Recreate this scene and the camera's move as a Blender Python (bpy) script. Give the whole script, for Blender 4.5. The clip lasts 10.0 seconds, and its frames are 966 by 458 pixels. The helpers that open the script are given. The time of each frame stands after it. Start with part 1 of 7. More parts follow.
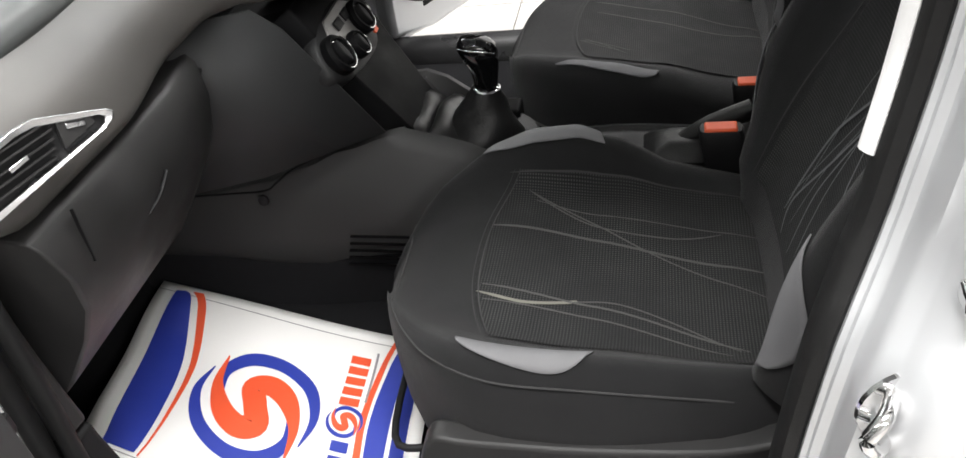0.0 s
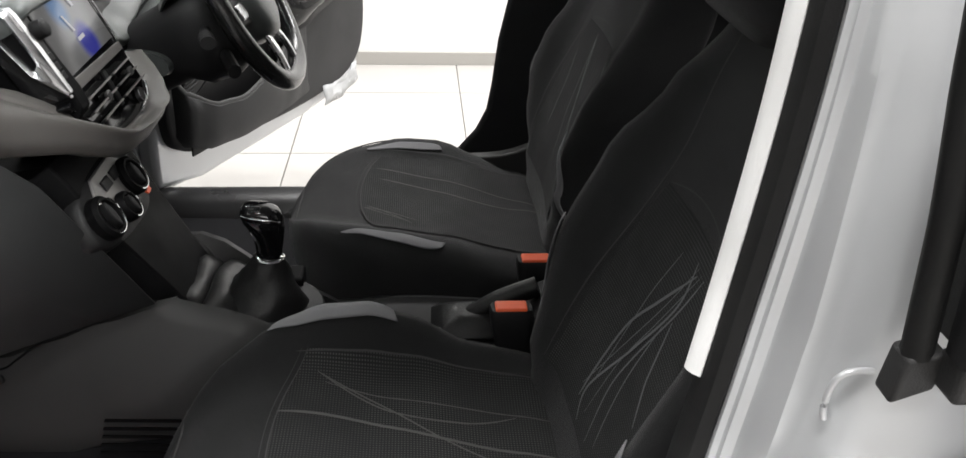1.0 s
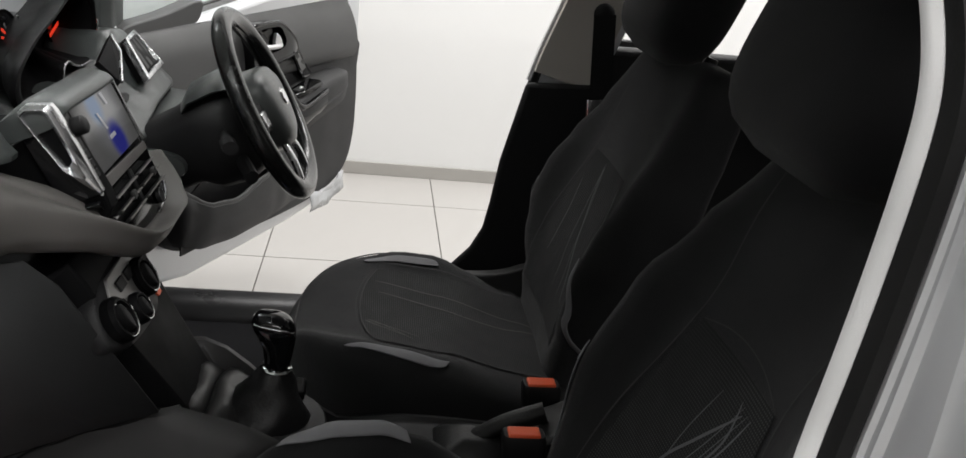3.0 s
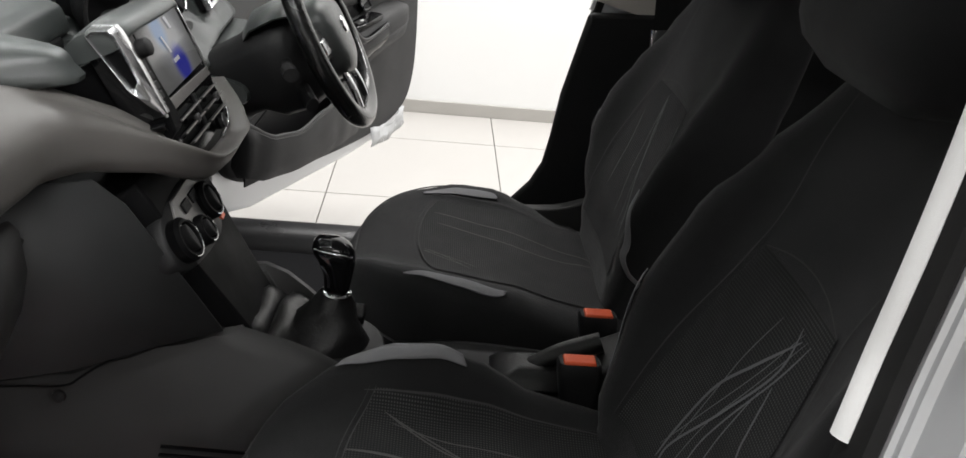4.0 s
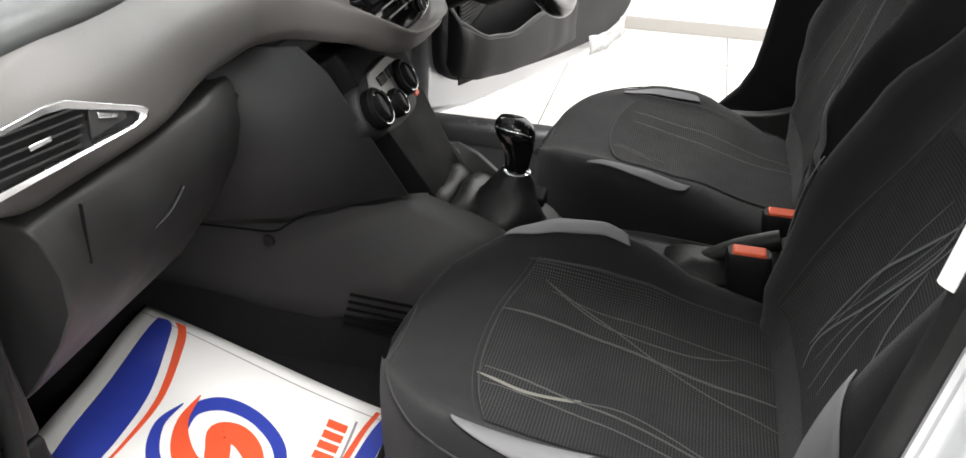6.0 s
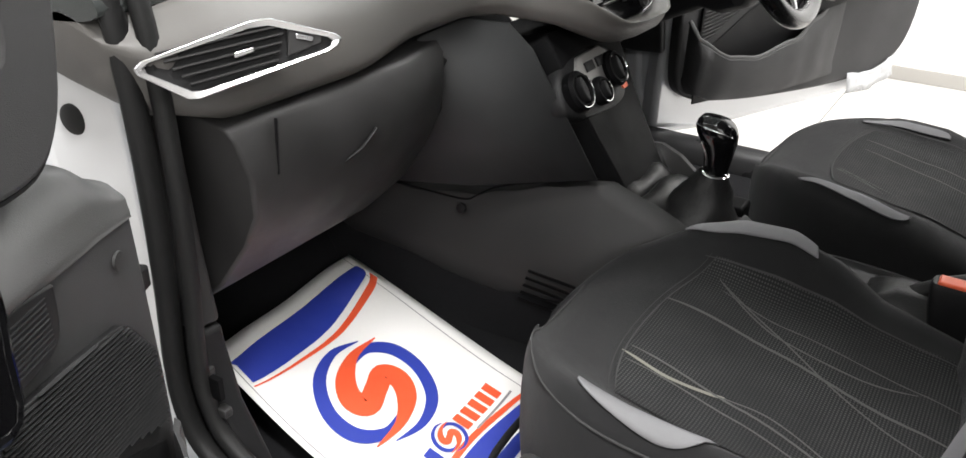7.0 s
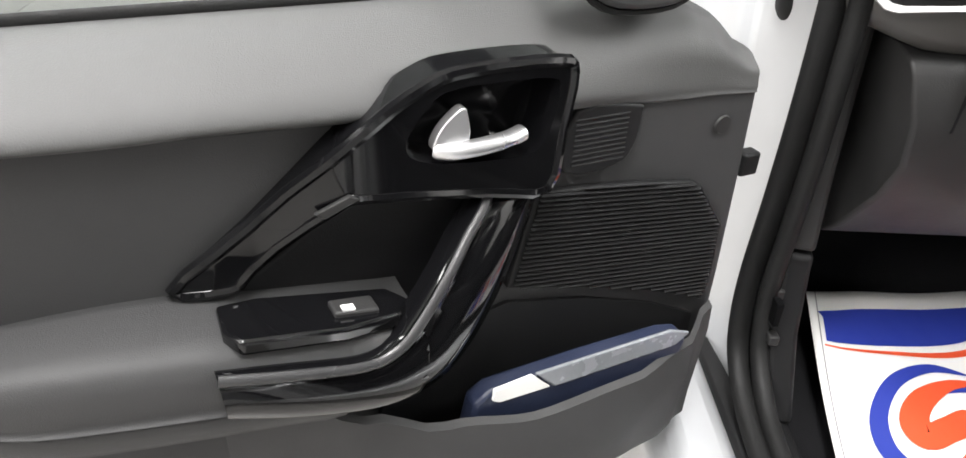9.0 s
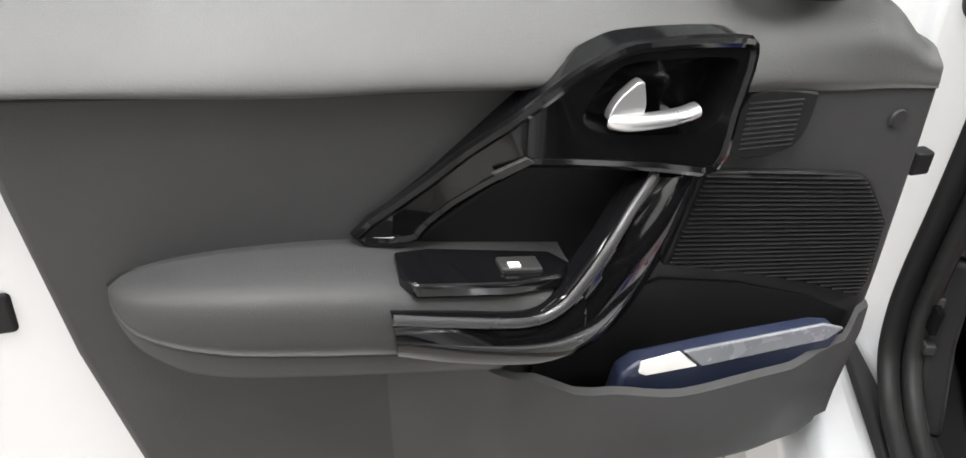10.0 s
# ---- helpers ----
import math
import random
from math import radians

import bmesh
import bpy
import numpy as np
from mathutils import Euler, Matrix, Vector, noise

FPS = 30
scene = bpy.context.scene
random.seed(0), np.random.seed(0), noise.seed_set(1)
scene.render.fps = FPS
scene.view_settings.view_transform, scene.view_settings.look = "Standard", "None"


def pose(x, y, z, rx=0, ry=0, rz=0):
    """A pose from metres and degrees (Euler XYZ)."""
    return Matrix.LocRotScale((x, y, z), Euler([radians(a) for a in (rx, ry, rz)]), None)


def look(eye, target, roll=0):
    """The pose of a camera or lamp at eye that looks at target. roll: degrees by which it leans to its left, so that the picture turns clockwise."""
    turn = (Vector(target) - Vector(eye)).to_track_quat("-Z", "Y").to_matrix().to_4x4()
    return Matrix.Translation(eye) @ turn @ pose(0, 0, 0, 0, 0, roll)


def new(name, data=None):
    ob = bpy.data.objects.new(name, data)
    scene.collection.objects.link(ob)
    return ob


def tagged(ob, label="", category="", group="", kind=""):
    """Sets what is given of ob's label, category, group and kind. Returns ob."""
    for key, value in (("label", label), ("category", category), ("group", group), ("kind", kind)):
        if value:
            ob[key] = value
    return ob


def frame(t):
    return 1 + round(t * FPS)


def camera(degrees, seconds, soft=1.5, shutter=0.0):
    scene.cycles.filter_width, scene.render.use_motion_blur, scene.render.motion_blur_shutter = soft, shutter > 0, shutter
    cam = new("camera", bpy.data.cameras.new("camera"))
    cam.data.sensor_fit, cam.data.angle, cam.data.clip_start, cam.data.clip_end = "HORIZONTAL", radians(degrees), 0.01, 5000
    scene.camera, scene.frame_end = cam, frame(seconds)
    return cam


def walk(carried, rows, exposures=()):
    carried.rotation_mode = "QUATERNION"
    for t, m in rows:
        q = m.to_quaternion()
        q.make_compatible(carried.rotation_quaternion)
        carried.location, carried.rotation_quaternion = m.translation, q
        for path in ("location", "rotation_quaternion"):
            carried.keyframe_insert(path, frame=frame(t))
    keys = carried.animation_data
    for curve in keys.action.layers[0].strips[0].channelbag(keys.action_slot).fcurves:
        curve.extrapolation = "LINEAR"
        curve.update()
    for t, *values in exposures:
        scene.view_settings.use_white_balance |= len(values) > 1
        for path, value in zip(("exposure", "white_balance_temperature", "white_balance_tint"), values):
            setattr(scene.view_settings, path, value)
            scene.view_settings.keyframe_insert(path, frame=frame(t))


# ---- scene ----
cam = camera(58.0, 10.0)
PATH = [
    (0, (0.292, -1.211, 1.23), (-0.126, 0.341, 0.04), -10.0),
    (0.5, (0.248, -1.165, 1.243), (0.034, 0.529, 0.201), -4.4),
    (1, (0.233, -1.146, 1.254), (0.383, 0.604, 0.298), 1.9),
    (1.5, (0.199, -1.133, 1.261), (0.452, 0.684, 0.465), 4.8),
    (2, (0.166, -1.116, 1.268), (0.467, 0.73, 0.56), 6.3),
    (3.5, (0.116, -1.137, 1.248), (0.35, 0.71, 0.516), 7.2),
    (4, (0.129, -1.137, 1.234), (0.272, 0.671, 0.39), 6.0),
    (4.5, (0.137, -1.146, 1.22), (0.28, 0.635, 0.322), 6.1),
    (5, (0.157, -1.160, 1.202), (0.175, 0.231, 0.411), 4.9),
    (6.5, (0.306, -1.208, 1.159), (-0.334, 0.411, 0.173), 0.55),
    (7, (0.361, -1.209, 1.112), (-0.584, 0.292, 0.188), 0.9),
    (7.5, (0.336, -1.144, 1.092), (-0.952, 0.071, 0.161), 3.0),
    (8, (0.36, -1.1, 1.081), (-1.12, -0.239, 0.048), 2.8),
    (8.5, (0.412, -1.071, 1.067), (-1.236, -0.648, 0.015), 3.7),
    (9, (0.441, -1.087, 1.05), (-1.255, -0.953, -0.002), 4.7),
    (9.5, (0.464, -1.102, 1.046), (-1.23, -1.131, -0.016), 4.3),
    (10, (0.477, -1.113, 1.045), (-1.198, -1.27, -0.036), 4.1),
]
walk(cam, [(t, look(e, a, r)) for t, e, a, r in PATH], exposures=[(0, -0.72), (0.5, -0.64), (1, -1.05), (1.5, -1.45), (2, -1.8), (3.5, -1.7), (4, -1.35), (4.5, -1.0), (5, -0.8), (6.5, -0.55), (7.5, -0.6), (8.5, -0.45), (9, -0.4), (10, -0.42)])

# ---- light ----
world = bpy.data.worlds.new("showroom_air")
scene.world = world
world.use_nodes = True
world.node_tree.nodes["Background"].inputs[0].default_value = (0.9, 0.95, 1.0, 1)
world.node_tree.nodes["Background"].inputs[1].default_value = 0.04
scene.view_settings.exposure = 0.0


# Unseen area lights without fixtures, added under the ceiling.
def fill_lamp(x, y, power, sx=1.4, sy=0.35, z=2.93):
    data = bpy.data.lights.new("fill_light", "AREA")
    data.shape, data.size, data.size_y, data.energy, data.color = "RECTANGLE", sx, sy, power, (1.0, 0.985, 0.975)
    ob = new("fill_light", data)
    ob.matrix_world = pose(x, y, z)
    return tagged(ob, "unseen rectangular area light added under the ceiling", "light", "ceiling lights")


# Places and powers are set by how bright each part should come out.
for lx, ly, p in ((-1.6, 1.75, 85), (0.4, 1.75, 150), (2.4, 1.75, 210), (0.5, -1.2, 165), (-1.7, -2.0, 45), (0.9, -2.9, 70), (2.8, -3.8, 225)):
    fill_lamp(lx, ly, p)


# ---- materials ----
def material(name, color, rough=0.5, metal=0.0, vary=0.12, scale=30.0, bump=0.15, fine=400.0, coat=0.0, spec=0.5, rvary=0.08):
    m = bpy.data.materials.new(name)
    m.use_nodes = True
    t = m.node_tree
    b = t.nodes["Principled BSDF"]
    b.inputs["Metallic"].default_value = metal
    b.inputs["Coat Weight"].default_value = coat
    b.inputs["Coat Roughness"].default_value = 0.04
    b.inputs["Specular IOR Level"].default_value = spec
    co = t.nodes.new("ShaderNodeTexCoord")
    n1 = t.nodes.new("ShaderNodeTexNoise")
    n1.inputs["Scale"].default_value, n1.inputs["Detail"].default_value = scale, 5
    n2 = t.nodes.new("ShaderNodeTexNoise")
    n2.inputs["Scale"].default_value, n2.inputs["Detail"].default_value = fine, 2
    for n in (n1, n2):
        t.links.new(co.outputs["Object"], n.inputs["Vector"])
    mix = t.nodes.new("ShaderNodeMix")
    mix.data_type = "RGBA"
    mix.inputs["A"].default_value = (*[c * (1 - vary) for c in color], 1)
    mix.inputs["B"].default_value = (*[min(1, c * (1 + vary)) for c in color], 1)
    add = t.nodes.new("ShaderNodeMath")
    add.operation = "MULTIPLY_ADD"
    add.inputs[1].default_value = 0.35
    t.links.new(n2.outputs["Fac"], add.inputs[0])
    half = t.nodes.new("ShaderNodeMath")
    half.operation = "MULTIPLY"
    half.inputs[1].default_value = 0.65
    t.links.new(n1.outputs["Fac"], half.inputs[0])
    t.links.new(half.outputs[0], add.inputs[2])
    t.links.new(add.outputs[0], mix.inputs["Factor"])
    t.links.new(mix.outputs["Result"], b.inputs["Base Color"])
    rr = t.nodes.new("ShaderNodeMapRange")
    rr.inputs["From Min"].default_value, rr.inputs["From Max"].default_value = 0.3, 0.7
    rr.inputs["To Min"].default_value, rr.inputs["To Max"].default_value = max(0.02, rough - rvary), min(1, rough + rvary)
    t.links.new(n1.outputs["Fac"], rr.inputs["Value"])
    t.links.new(rr.outputs["Result"], b.inputs["Roughness"])
    if bump:
        bp = t.nodes.new("ShaderNodeBump")
        bp.inputs["Strength"].default_value, bp.inputs["Distance"].default_value = bump, 0.001
        t.links.new(n2.outputs["Fac"], bp.inputs["Height"])
        t.links.new(bp.outputs["Normal"], b.inputs["Normal"])
    return m


def weave(name, dark, light, sx, sy, dot=0.35, rough=0.95, rot=0.0):
    """Cloth with a regular grid of small light dots and a fine thread relief."""
    m = material(name, dark, rough, 0, 0.18, 25, 0.4, 900, spec=0.2)
    t = m.node_tree
    b = t.nodes["Principled BSDF"]
    co = t.nodes.new("ShaderNodeTexCoord")
    mp = t.nodes.new("ShaderNodeMapping")
    mp.inputs["Rotation"].default_value = (0, 0, rot)
    mp.inputs["Scale"].default_value = (sx, sy, 1)
    t.links.new(co.outputs["UV"], mp.inputs["Vector"])
    vo = t.nodes.new("ShaderNodeTexVoronoi")
    vo.inputs["Scale"].default_value, vo.inputs["Randomness"].default_value = 1.0, 0.0
    t.links.new(mp.outputs["Vector"], vo.inputs["Vector"])
    ra = t.nodes.new("ShaderNodeMapRange")
    ra.inputs["From Min"].default_value, ra.inputs["From Max"].default_value = dot, dot * 0.55
    t.links.new(vo.outputs["Distance"], ra.inputs["Value"])
    big = t.nodes.new("ShaderNodeTexNoise")
    big.inputs["Scale"].default_value = 9
    t.links.new(co.outputs["Object"], big.inputs["Vector"])
    mu = t.nodes.new("ShaderNodeMath")
    mu.operation = "MULTIPLY"
    t.links.new(ra.outputs["Result"], mu.inputs[0])
    t.links.new(big.outputs["Fac"], mu.inputs[1])
    mx = t.nodes.new("ShaderNodeMix")
    mx.data_type = "RGBA"
    old = b.inputs["Base Color"].links[0].from_socket
    t.links.new(old, mx.inputs["A"])
    mx.inputs["B"].default_value = (*light, 1)
    t.links.new(mu.outputs[0], mx.inputs["Factor"])
    t.links.new(mx.outputs["Result"], b.inputs["Base Color"])
    return m


def glowing(name, color, strength):
    m = bpy.data.materials.new(name)
    m.use_nodes = True
    b = m.node_tree.nodes["Principled BSDF"]
    b.inputs["Base Color"].default_value = (0.01, 0.01, 0.012, 1)
    b.inputs["Roughness"].default_value = 0.12
    b.inputs["Emission Color"].default_value = (*color, 1)
    b.inputs["Emission Strength"].default_value = strength
    return m


CLOTH = material("charcoal_cloth", (0.0092, 0.0092, 0.0097), 0.95, 0, 0.2, 18, 0.6, 1400, spec=0.25)
CLOTH.node_tree.nodes["Principled BSDF"].inputs["Sheen Weight"].default_value = 0.08
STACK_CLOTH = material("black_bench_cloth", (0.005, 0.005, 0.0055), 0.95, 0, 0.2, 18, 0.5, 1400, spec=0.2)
INSERT = weave("dotted_insert_cloth", (0.0115, 0.0115, 0.012), (0.075, 0.075, 0.073), 260, 260)
CLOTH_GREY = material("light_grey_cloth", (0.165, 0.165, 0.17), 0.95, 0, 0.12, 40, 0.6, 1500, spec=0.25)
SEAM = material("dark_seam_thread", (0.03, 0.03, 0.03), 0.9, 0, 0.2, 200, 0.2)
THREAD = material("grey_thread", (0.052, 0.052, 0.050), 0.9, 0, 0.2, 200, 0.2)
THREAD_BACK = material("pale_grey_thread", (0.085, 0.087, 0.09), 0.9, 0, 0.2, 200, 0.2)
THREAD_PALE = material("pale_olive_thread", (0.14, 0.137, 0.115), 0.9, 0, 0.2, 200, 0.2)
PLASTIC = material("grained_dark_plastic", (0.0225, 0.0222, 0.0222), 0.5, 0, 0.15, 12, 0.35, 900, spec=0.35)
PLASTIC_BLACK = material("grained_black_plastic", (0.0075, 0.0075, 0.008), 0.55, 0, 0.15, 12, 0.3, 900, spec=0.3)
GLOVE = material("dark_grained_glove_box", (0.0235, 0.023, 0.023), 0.5, 0, 0.15, 12, 0.35, 900, spec=0.4)
KNEE = material("slate_knee_plastic", (0.021, 0.0215, 0.022), 0.55, 0, 0.15, 12, 0.3, 900, spec=0.3)
SILL = material("satin_sill_plastic", (0.03, 0.03, 0.031), 0.33, 0, 0.12, 12, 0.2, 900)
PLATE = material("grey_satin_plate", (0.20, 0.195, 0.19), 0.4, 0.5, 0.08, 20, 0.05)
HANDLE = material("bright_satin_metal", (0.68, 0.68, 0.685), 0.33, 0.9, 0.04, 20, 0.05)
RIM = material("polished_black_leather", (0.006, 0.006, 0.006), 0.22, 0, 0.1, 12, 0.05, 350)
GAITER = material("matt_black_leather", (0.007, 0.007, 0.0072), 0.46, 0, 0.2, 40, 0.5, 300, spec=0.3)
RIB = material("dark_grille_rib", (0.008, 0.008, 0.0085), 0.6, 0, 0.15, 40, 0.1, 700, spec=0.3)
DASH = material("soft_grey_dash_skin", (0.084, 0.0795, 0.0745), 0.48, 0, 0.1, 8, 0.3, 1100)
DASH_TOP = material("dark_slate_dash_pad", (0.038, 0.042, 0.041), 0.31, 0, 0.08, 8, 0.3, 1000, rvary=0.03)
# Paler copy of the door panel, for faces that catch the light.
DOOR_LIT = material("lit_door_skin", (0.063, 0.063, 0.0625), 0.58, 0, 0.1, 7, 0.35, 1000)
DOOR_SOFT = material("soft_dark_door_panel", (0.031, 0.031, 0.0315), 0.66, 0, 0.1, 10, 0.35, 1100)
GLOSS = material("piano_black", (0.004, 0.004, 0.0045), 0.06, 0, 0.1, 6, 0.0, coat=0.0, spec=0.42, rvary=0.03)
SATIN = material("satin_chrome", (0.62, 0.62, 0.63), 0.24, 1.0, 0.05, 20, 0.05)
CHROME = material("bright_chrome", (0.8, 0.8, 0.8), 0.08, 1.0, 0.03, 20, 0.0)
PAINT = material("silver_metallic_paint", (0.66, 0.67, 0.685), 0.34, 0.45, 0.02, 30, 0.0, 2500, coat=0.4, rvary=0.015)
RUBBER = material("black_rubber_seal", (0.007, 0.007, 0.007), 0.6, 0, 0.2, 40, 0.2, 500, spec=0.3)
STACK = material("black_stack_plastic", (0.0042, 0.0042, 0.0045), 0.5, 0, 0.2, 20, 0.1, 700, spec=0.05)
CARPET = material("black_carpet", (0.011, 0.011, 0.012), 1.0, 0, 0.4, 90, 1.0, 700, spec=0.1)
LEATHER = material("black_leather", (0.010, 0.010, 0.010), 0.38, 0, 0.15, 30, 0.35, 350, spec=0.35)
RED = material("orange_red_plastic", (0.72, 0.10, 0.03), 0.4, 0, 0.06, 30, 0.05)
PILLAR_TRIM = material("pale_grey_pillar_trim", (0.74, 0.74, 0.735), 0.6, 0, 0.05, 20, 0.2, 900)
TAUPE = material("taupe_pillar_trim", (0.46, 0.43, 0.39), 0.6, 0, 0.06, 20, 0.2, 900)
PAPER = material("white_paper", (0.80, 0.79, 0.77), 0.55, 0, 0.03, 14, 0.15, 300)
INK_BLUE = material("blue_print", (0.022, 0.04, 0.30), 0.5, 0, 0.06, 40, 0.05)
INK_RED = material("orange_red_print", (0.72, 0.085, 0.028), 0.5, 0, 0.06, 40, 0.05)
INK_GREY = material("grey_print", (0.25, 0.24, 0.25), 0.6, 0, 0.06, 40, 0.05)
NAVY = material("navy_vinyl", (0.017, 0.023, 0.048), 0.45, 0, 0.12, 30, 0.3, 500)
CLEAR_VINYL = material("milky_clear_vinyl", (0.19, 0.20, 0.215), 0.25, 0, 0.15, 60, 0.2, 200)
FILM = material("milky_clear_film", (0.62, 0.63, 0.64), 0.22, 0, 0.1, 60, 0.3, 150)
TILE = material("pale_porcelain_tile", (0.485, 0.468, 0.448), 0.3, 0, 0.04, 3, 0.03, 60, rvary=0.02)
GROUT = material("brown_grout", (0.16, 0.15, 0.14), 0.9, 0, 0.15, 30, 0.3)
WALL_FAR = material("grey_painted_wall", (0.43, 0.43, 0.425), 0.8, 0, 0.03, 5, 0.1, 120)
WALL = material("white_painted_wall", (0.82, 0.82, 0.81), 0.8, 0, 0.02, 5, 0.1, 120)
SKIRT = material("beige_skirting_tile", (0.40, 0.385, 0.36), 0.35, 0, 0.05, 6, 0.05)


def lit_screen(name, spots):
    """A lit display: a warm grey ground with soft coloured fields, each (place, inner, outer, colour)."""
    m = glowing(name, (0.42, 0.42, 0.40), 0.55)
    t = m.node_tree
    em = t.nodes["Principled BSDF"].inputs["Emission Color"]
    co = t.nodes.new("ShaderNodeTexCoord")
    last = None
    for place, r0, r1, colour in spots:
        d = t.nodes.new("ShaderNodeVectorMath")
        d.operation = "DISTANCE"
        d.inputs[1].default_value = place
        t.links.new(co.outputs["Object"], d.inputs[0])
        r = t.nodes.new("ShaderNodeMapRange")
        r.interpolation_type = "SMOOTHSTEP"
        r.inputs["From Min"].default_value, r.inputs["From Max"].default_value = r1, r0
        t.links.new(d.outputs["Value"], r.inputs["Value"])
        x = t.nodes.new("ShaderNodeMix")
        x.data_type = "RGBA"
        x.inputs[7].default_value = (*colour, 1)
        if last is None:
            x.inputs[6].default_value = (0.30, 0.295, 0.285, 1)
        else:
            t.links.new(last, x.inputs[6])
        t.links.new(r.outputs["Result"], x.inputs[0])
        last = x.outputs[2]
    t.links.new(last, em)
    return m


SCREEN = lit_screen("lit_screen", [((-0.232, 0.05, 0.936), 0.02, 0.085, (0.62, 0.63, 0.66)), ((-0.236, 0.022, 0.945), 0.010, 0.034, (0.30, 0.55, 1.0)), ((-0.214, 0.050, 0.896), 0.016, 0.036, (0.06, 0.07, 0.75))])
SCREEN_WHITE = glowing("lit_screen_white", (0.9, 0.9, 0.95), 0.8)
DIAL_RED = glowing("lit_red_dial", (1.0, 0.05, 0.02), 2.6)
GLASS = bpy.data.materials.new("window_glass")
GLASS.use_nodes = True
_b = GLASS.node_tree.nodes["Principled BSDF"]
_b.inputs["Base Color"].default_value = (0.74, 0.80, 0.80, 1)
_b.inputs["Transmission Weight"].default_value, _b.inputs["Roughness"].default_value, _b.inputs["IOR"].default_value = 1.0, 0.0, 1.45
MIRROR = material("mirror_glass", (0.85, 0.88, 0.87), 0.02, 1.0, 0.01, 5, 0.0, rvary=0.0)


# ---- building helpers ----
def link(name, bm, mat, parent=None, label="", smooth=True, bevel=0.0, subsurf=0, solid=0.0, angle=40):
    bmesh.ops.recalc_face_normals(bm, faces=bm.faces)
    me = bpy.data.meshes.new(name)
    bm.to_mesh(me)
    bm.free()
    me.materials.append(mat)
    if smooth:
        me.shade_smooth()
        me.set_sharp_from_angle(angle=radians(angle))
    ob = new(name, me)
    if parent is not None:
        ob.parent = parent
    if label:
        tagged(ob, label)
    if solid:
        md = ob.modifiers.new("thickness", "SOLIDIFY")
        md.thickness, md.offset = solid, -1
    if bevel:
        md = ob.modifiers.new("edge", "BEVEL")
        md.width, md.segments, md.limit_method, md.angle_limit = bevel, 3, "ANGLE", radians(35)
    if subsurf:
        md = ob.modifiers.new("smooth", "SUBSURF")
        md.levels = md.render_levels = subsurf
    return ob


def part(name, bm, mat, parent, label="", **k):
    return link(name, bm, mat, parent, label, **k)


def thing(name, place, label, category, group="", kind=""):
    e = new(name)
    e.location = place
    bpy.context.view_layer.update()
    return tagged(e, label, category, group, kind)


def wpart(name, bm, mat, parent, label="", **k):
    """A part whose mesh is written in world coordinates; top is the thing's Empty, or a part of it."""
    ob = link(name, bm, mat, None, label, **k)
    ob.parent = parent
    base = parent
    shift = Vector()
    while base is not None:
        shift += base.location
        base = base.parent
    ob.location = -shift
    return ob


def catmull(pts, n=6, closed=True):
    out, c = [], len(pts)
    P = [Vector(p) for p in pts]
    rng = range(c) if closed else range(c - 1)
    for i in rng:
        a, b = (P[i - 1] if closed or i > 0 else P[0]), P[i]
        d, e = P[(i + 1) % c], (P[(i + 2) % c] if closed or i + 2 < c else P[-1])
        for k in range(n):
            t = k / n
            out.append(0.5 * (2 * b + (d - a) * t + (2 * a - 5 * b + 4 * d - e) * t * t + (3 * b - a - 3 * d + e) * t ** 3))
    if not closed:
        out.append(P[-1])
    return out


def slab(ring, normal, depth):
    """A solid from a flat outline; normal points out of its front, depth goes the other way."""
    bm = bmesh.new()
    nv = Vector(normal).normalized() * depth
    top = [bm.verts.new(Vector(p)) for p in ring]
    low = [bm.verts.new(Vector(p) - nv) for p in ring]
    bm.faces.new(top)
    bm.faces.new(low[::-1])
    for i in range(len(ring)):
        j = (i + 1) % len(ring)
        bm.faces.new((top[i], low[i], low[j], top[j]))
    return bm


def loft(rings, closed=True, caps=True):
    bm = bmesh.new()
    vs = [[bm.verts.new(Vector(p)) for p in r] for r in rings]
    n = len(rings[0])
    for a, b in zip(vs, vs[1:]):
        for i in range(n if closed else n - 1):
            j = (i + 1) % n
            bm.faces.new((a[i], a[j], b[j], b[i]))
    if caps and closed:
        bm.faces.new(vs[0][::-1])
        bm.faces.new(vs[-1])
    return bm


def add_uv(ob_mesh, fn):
    lay = ob_mesh.uv_layers.new(name="UVMap")
    for lp in ob_mesh.loops:
        lay.data[lp.index].uv = fn(ob_mesh.vertices[lp.vertex_index].co)


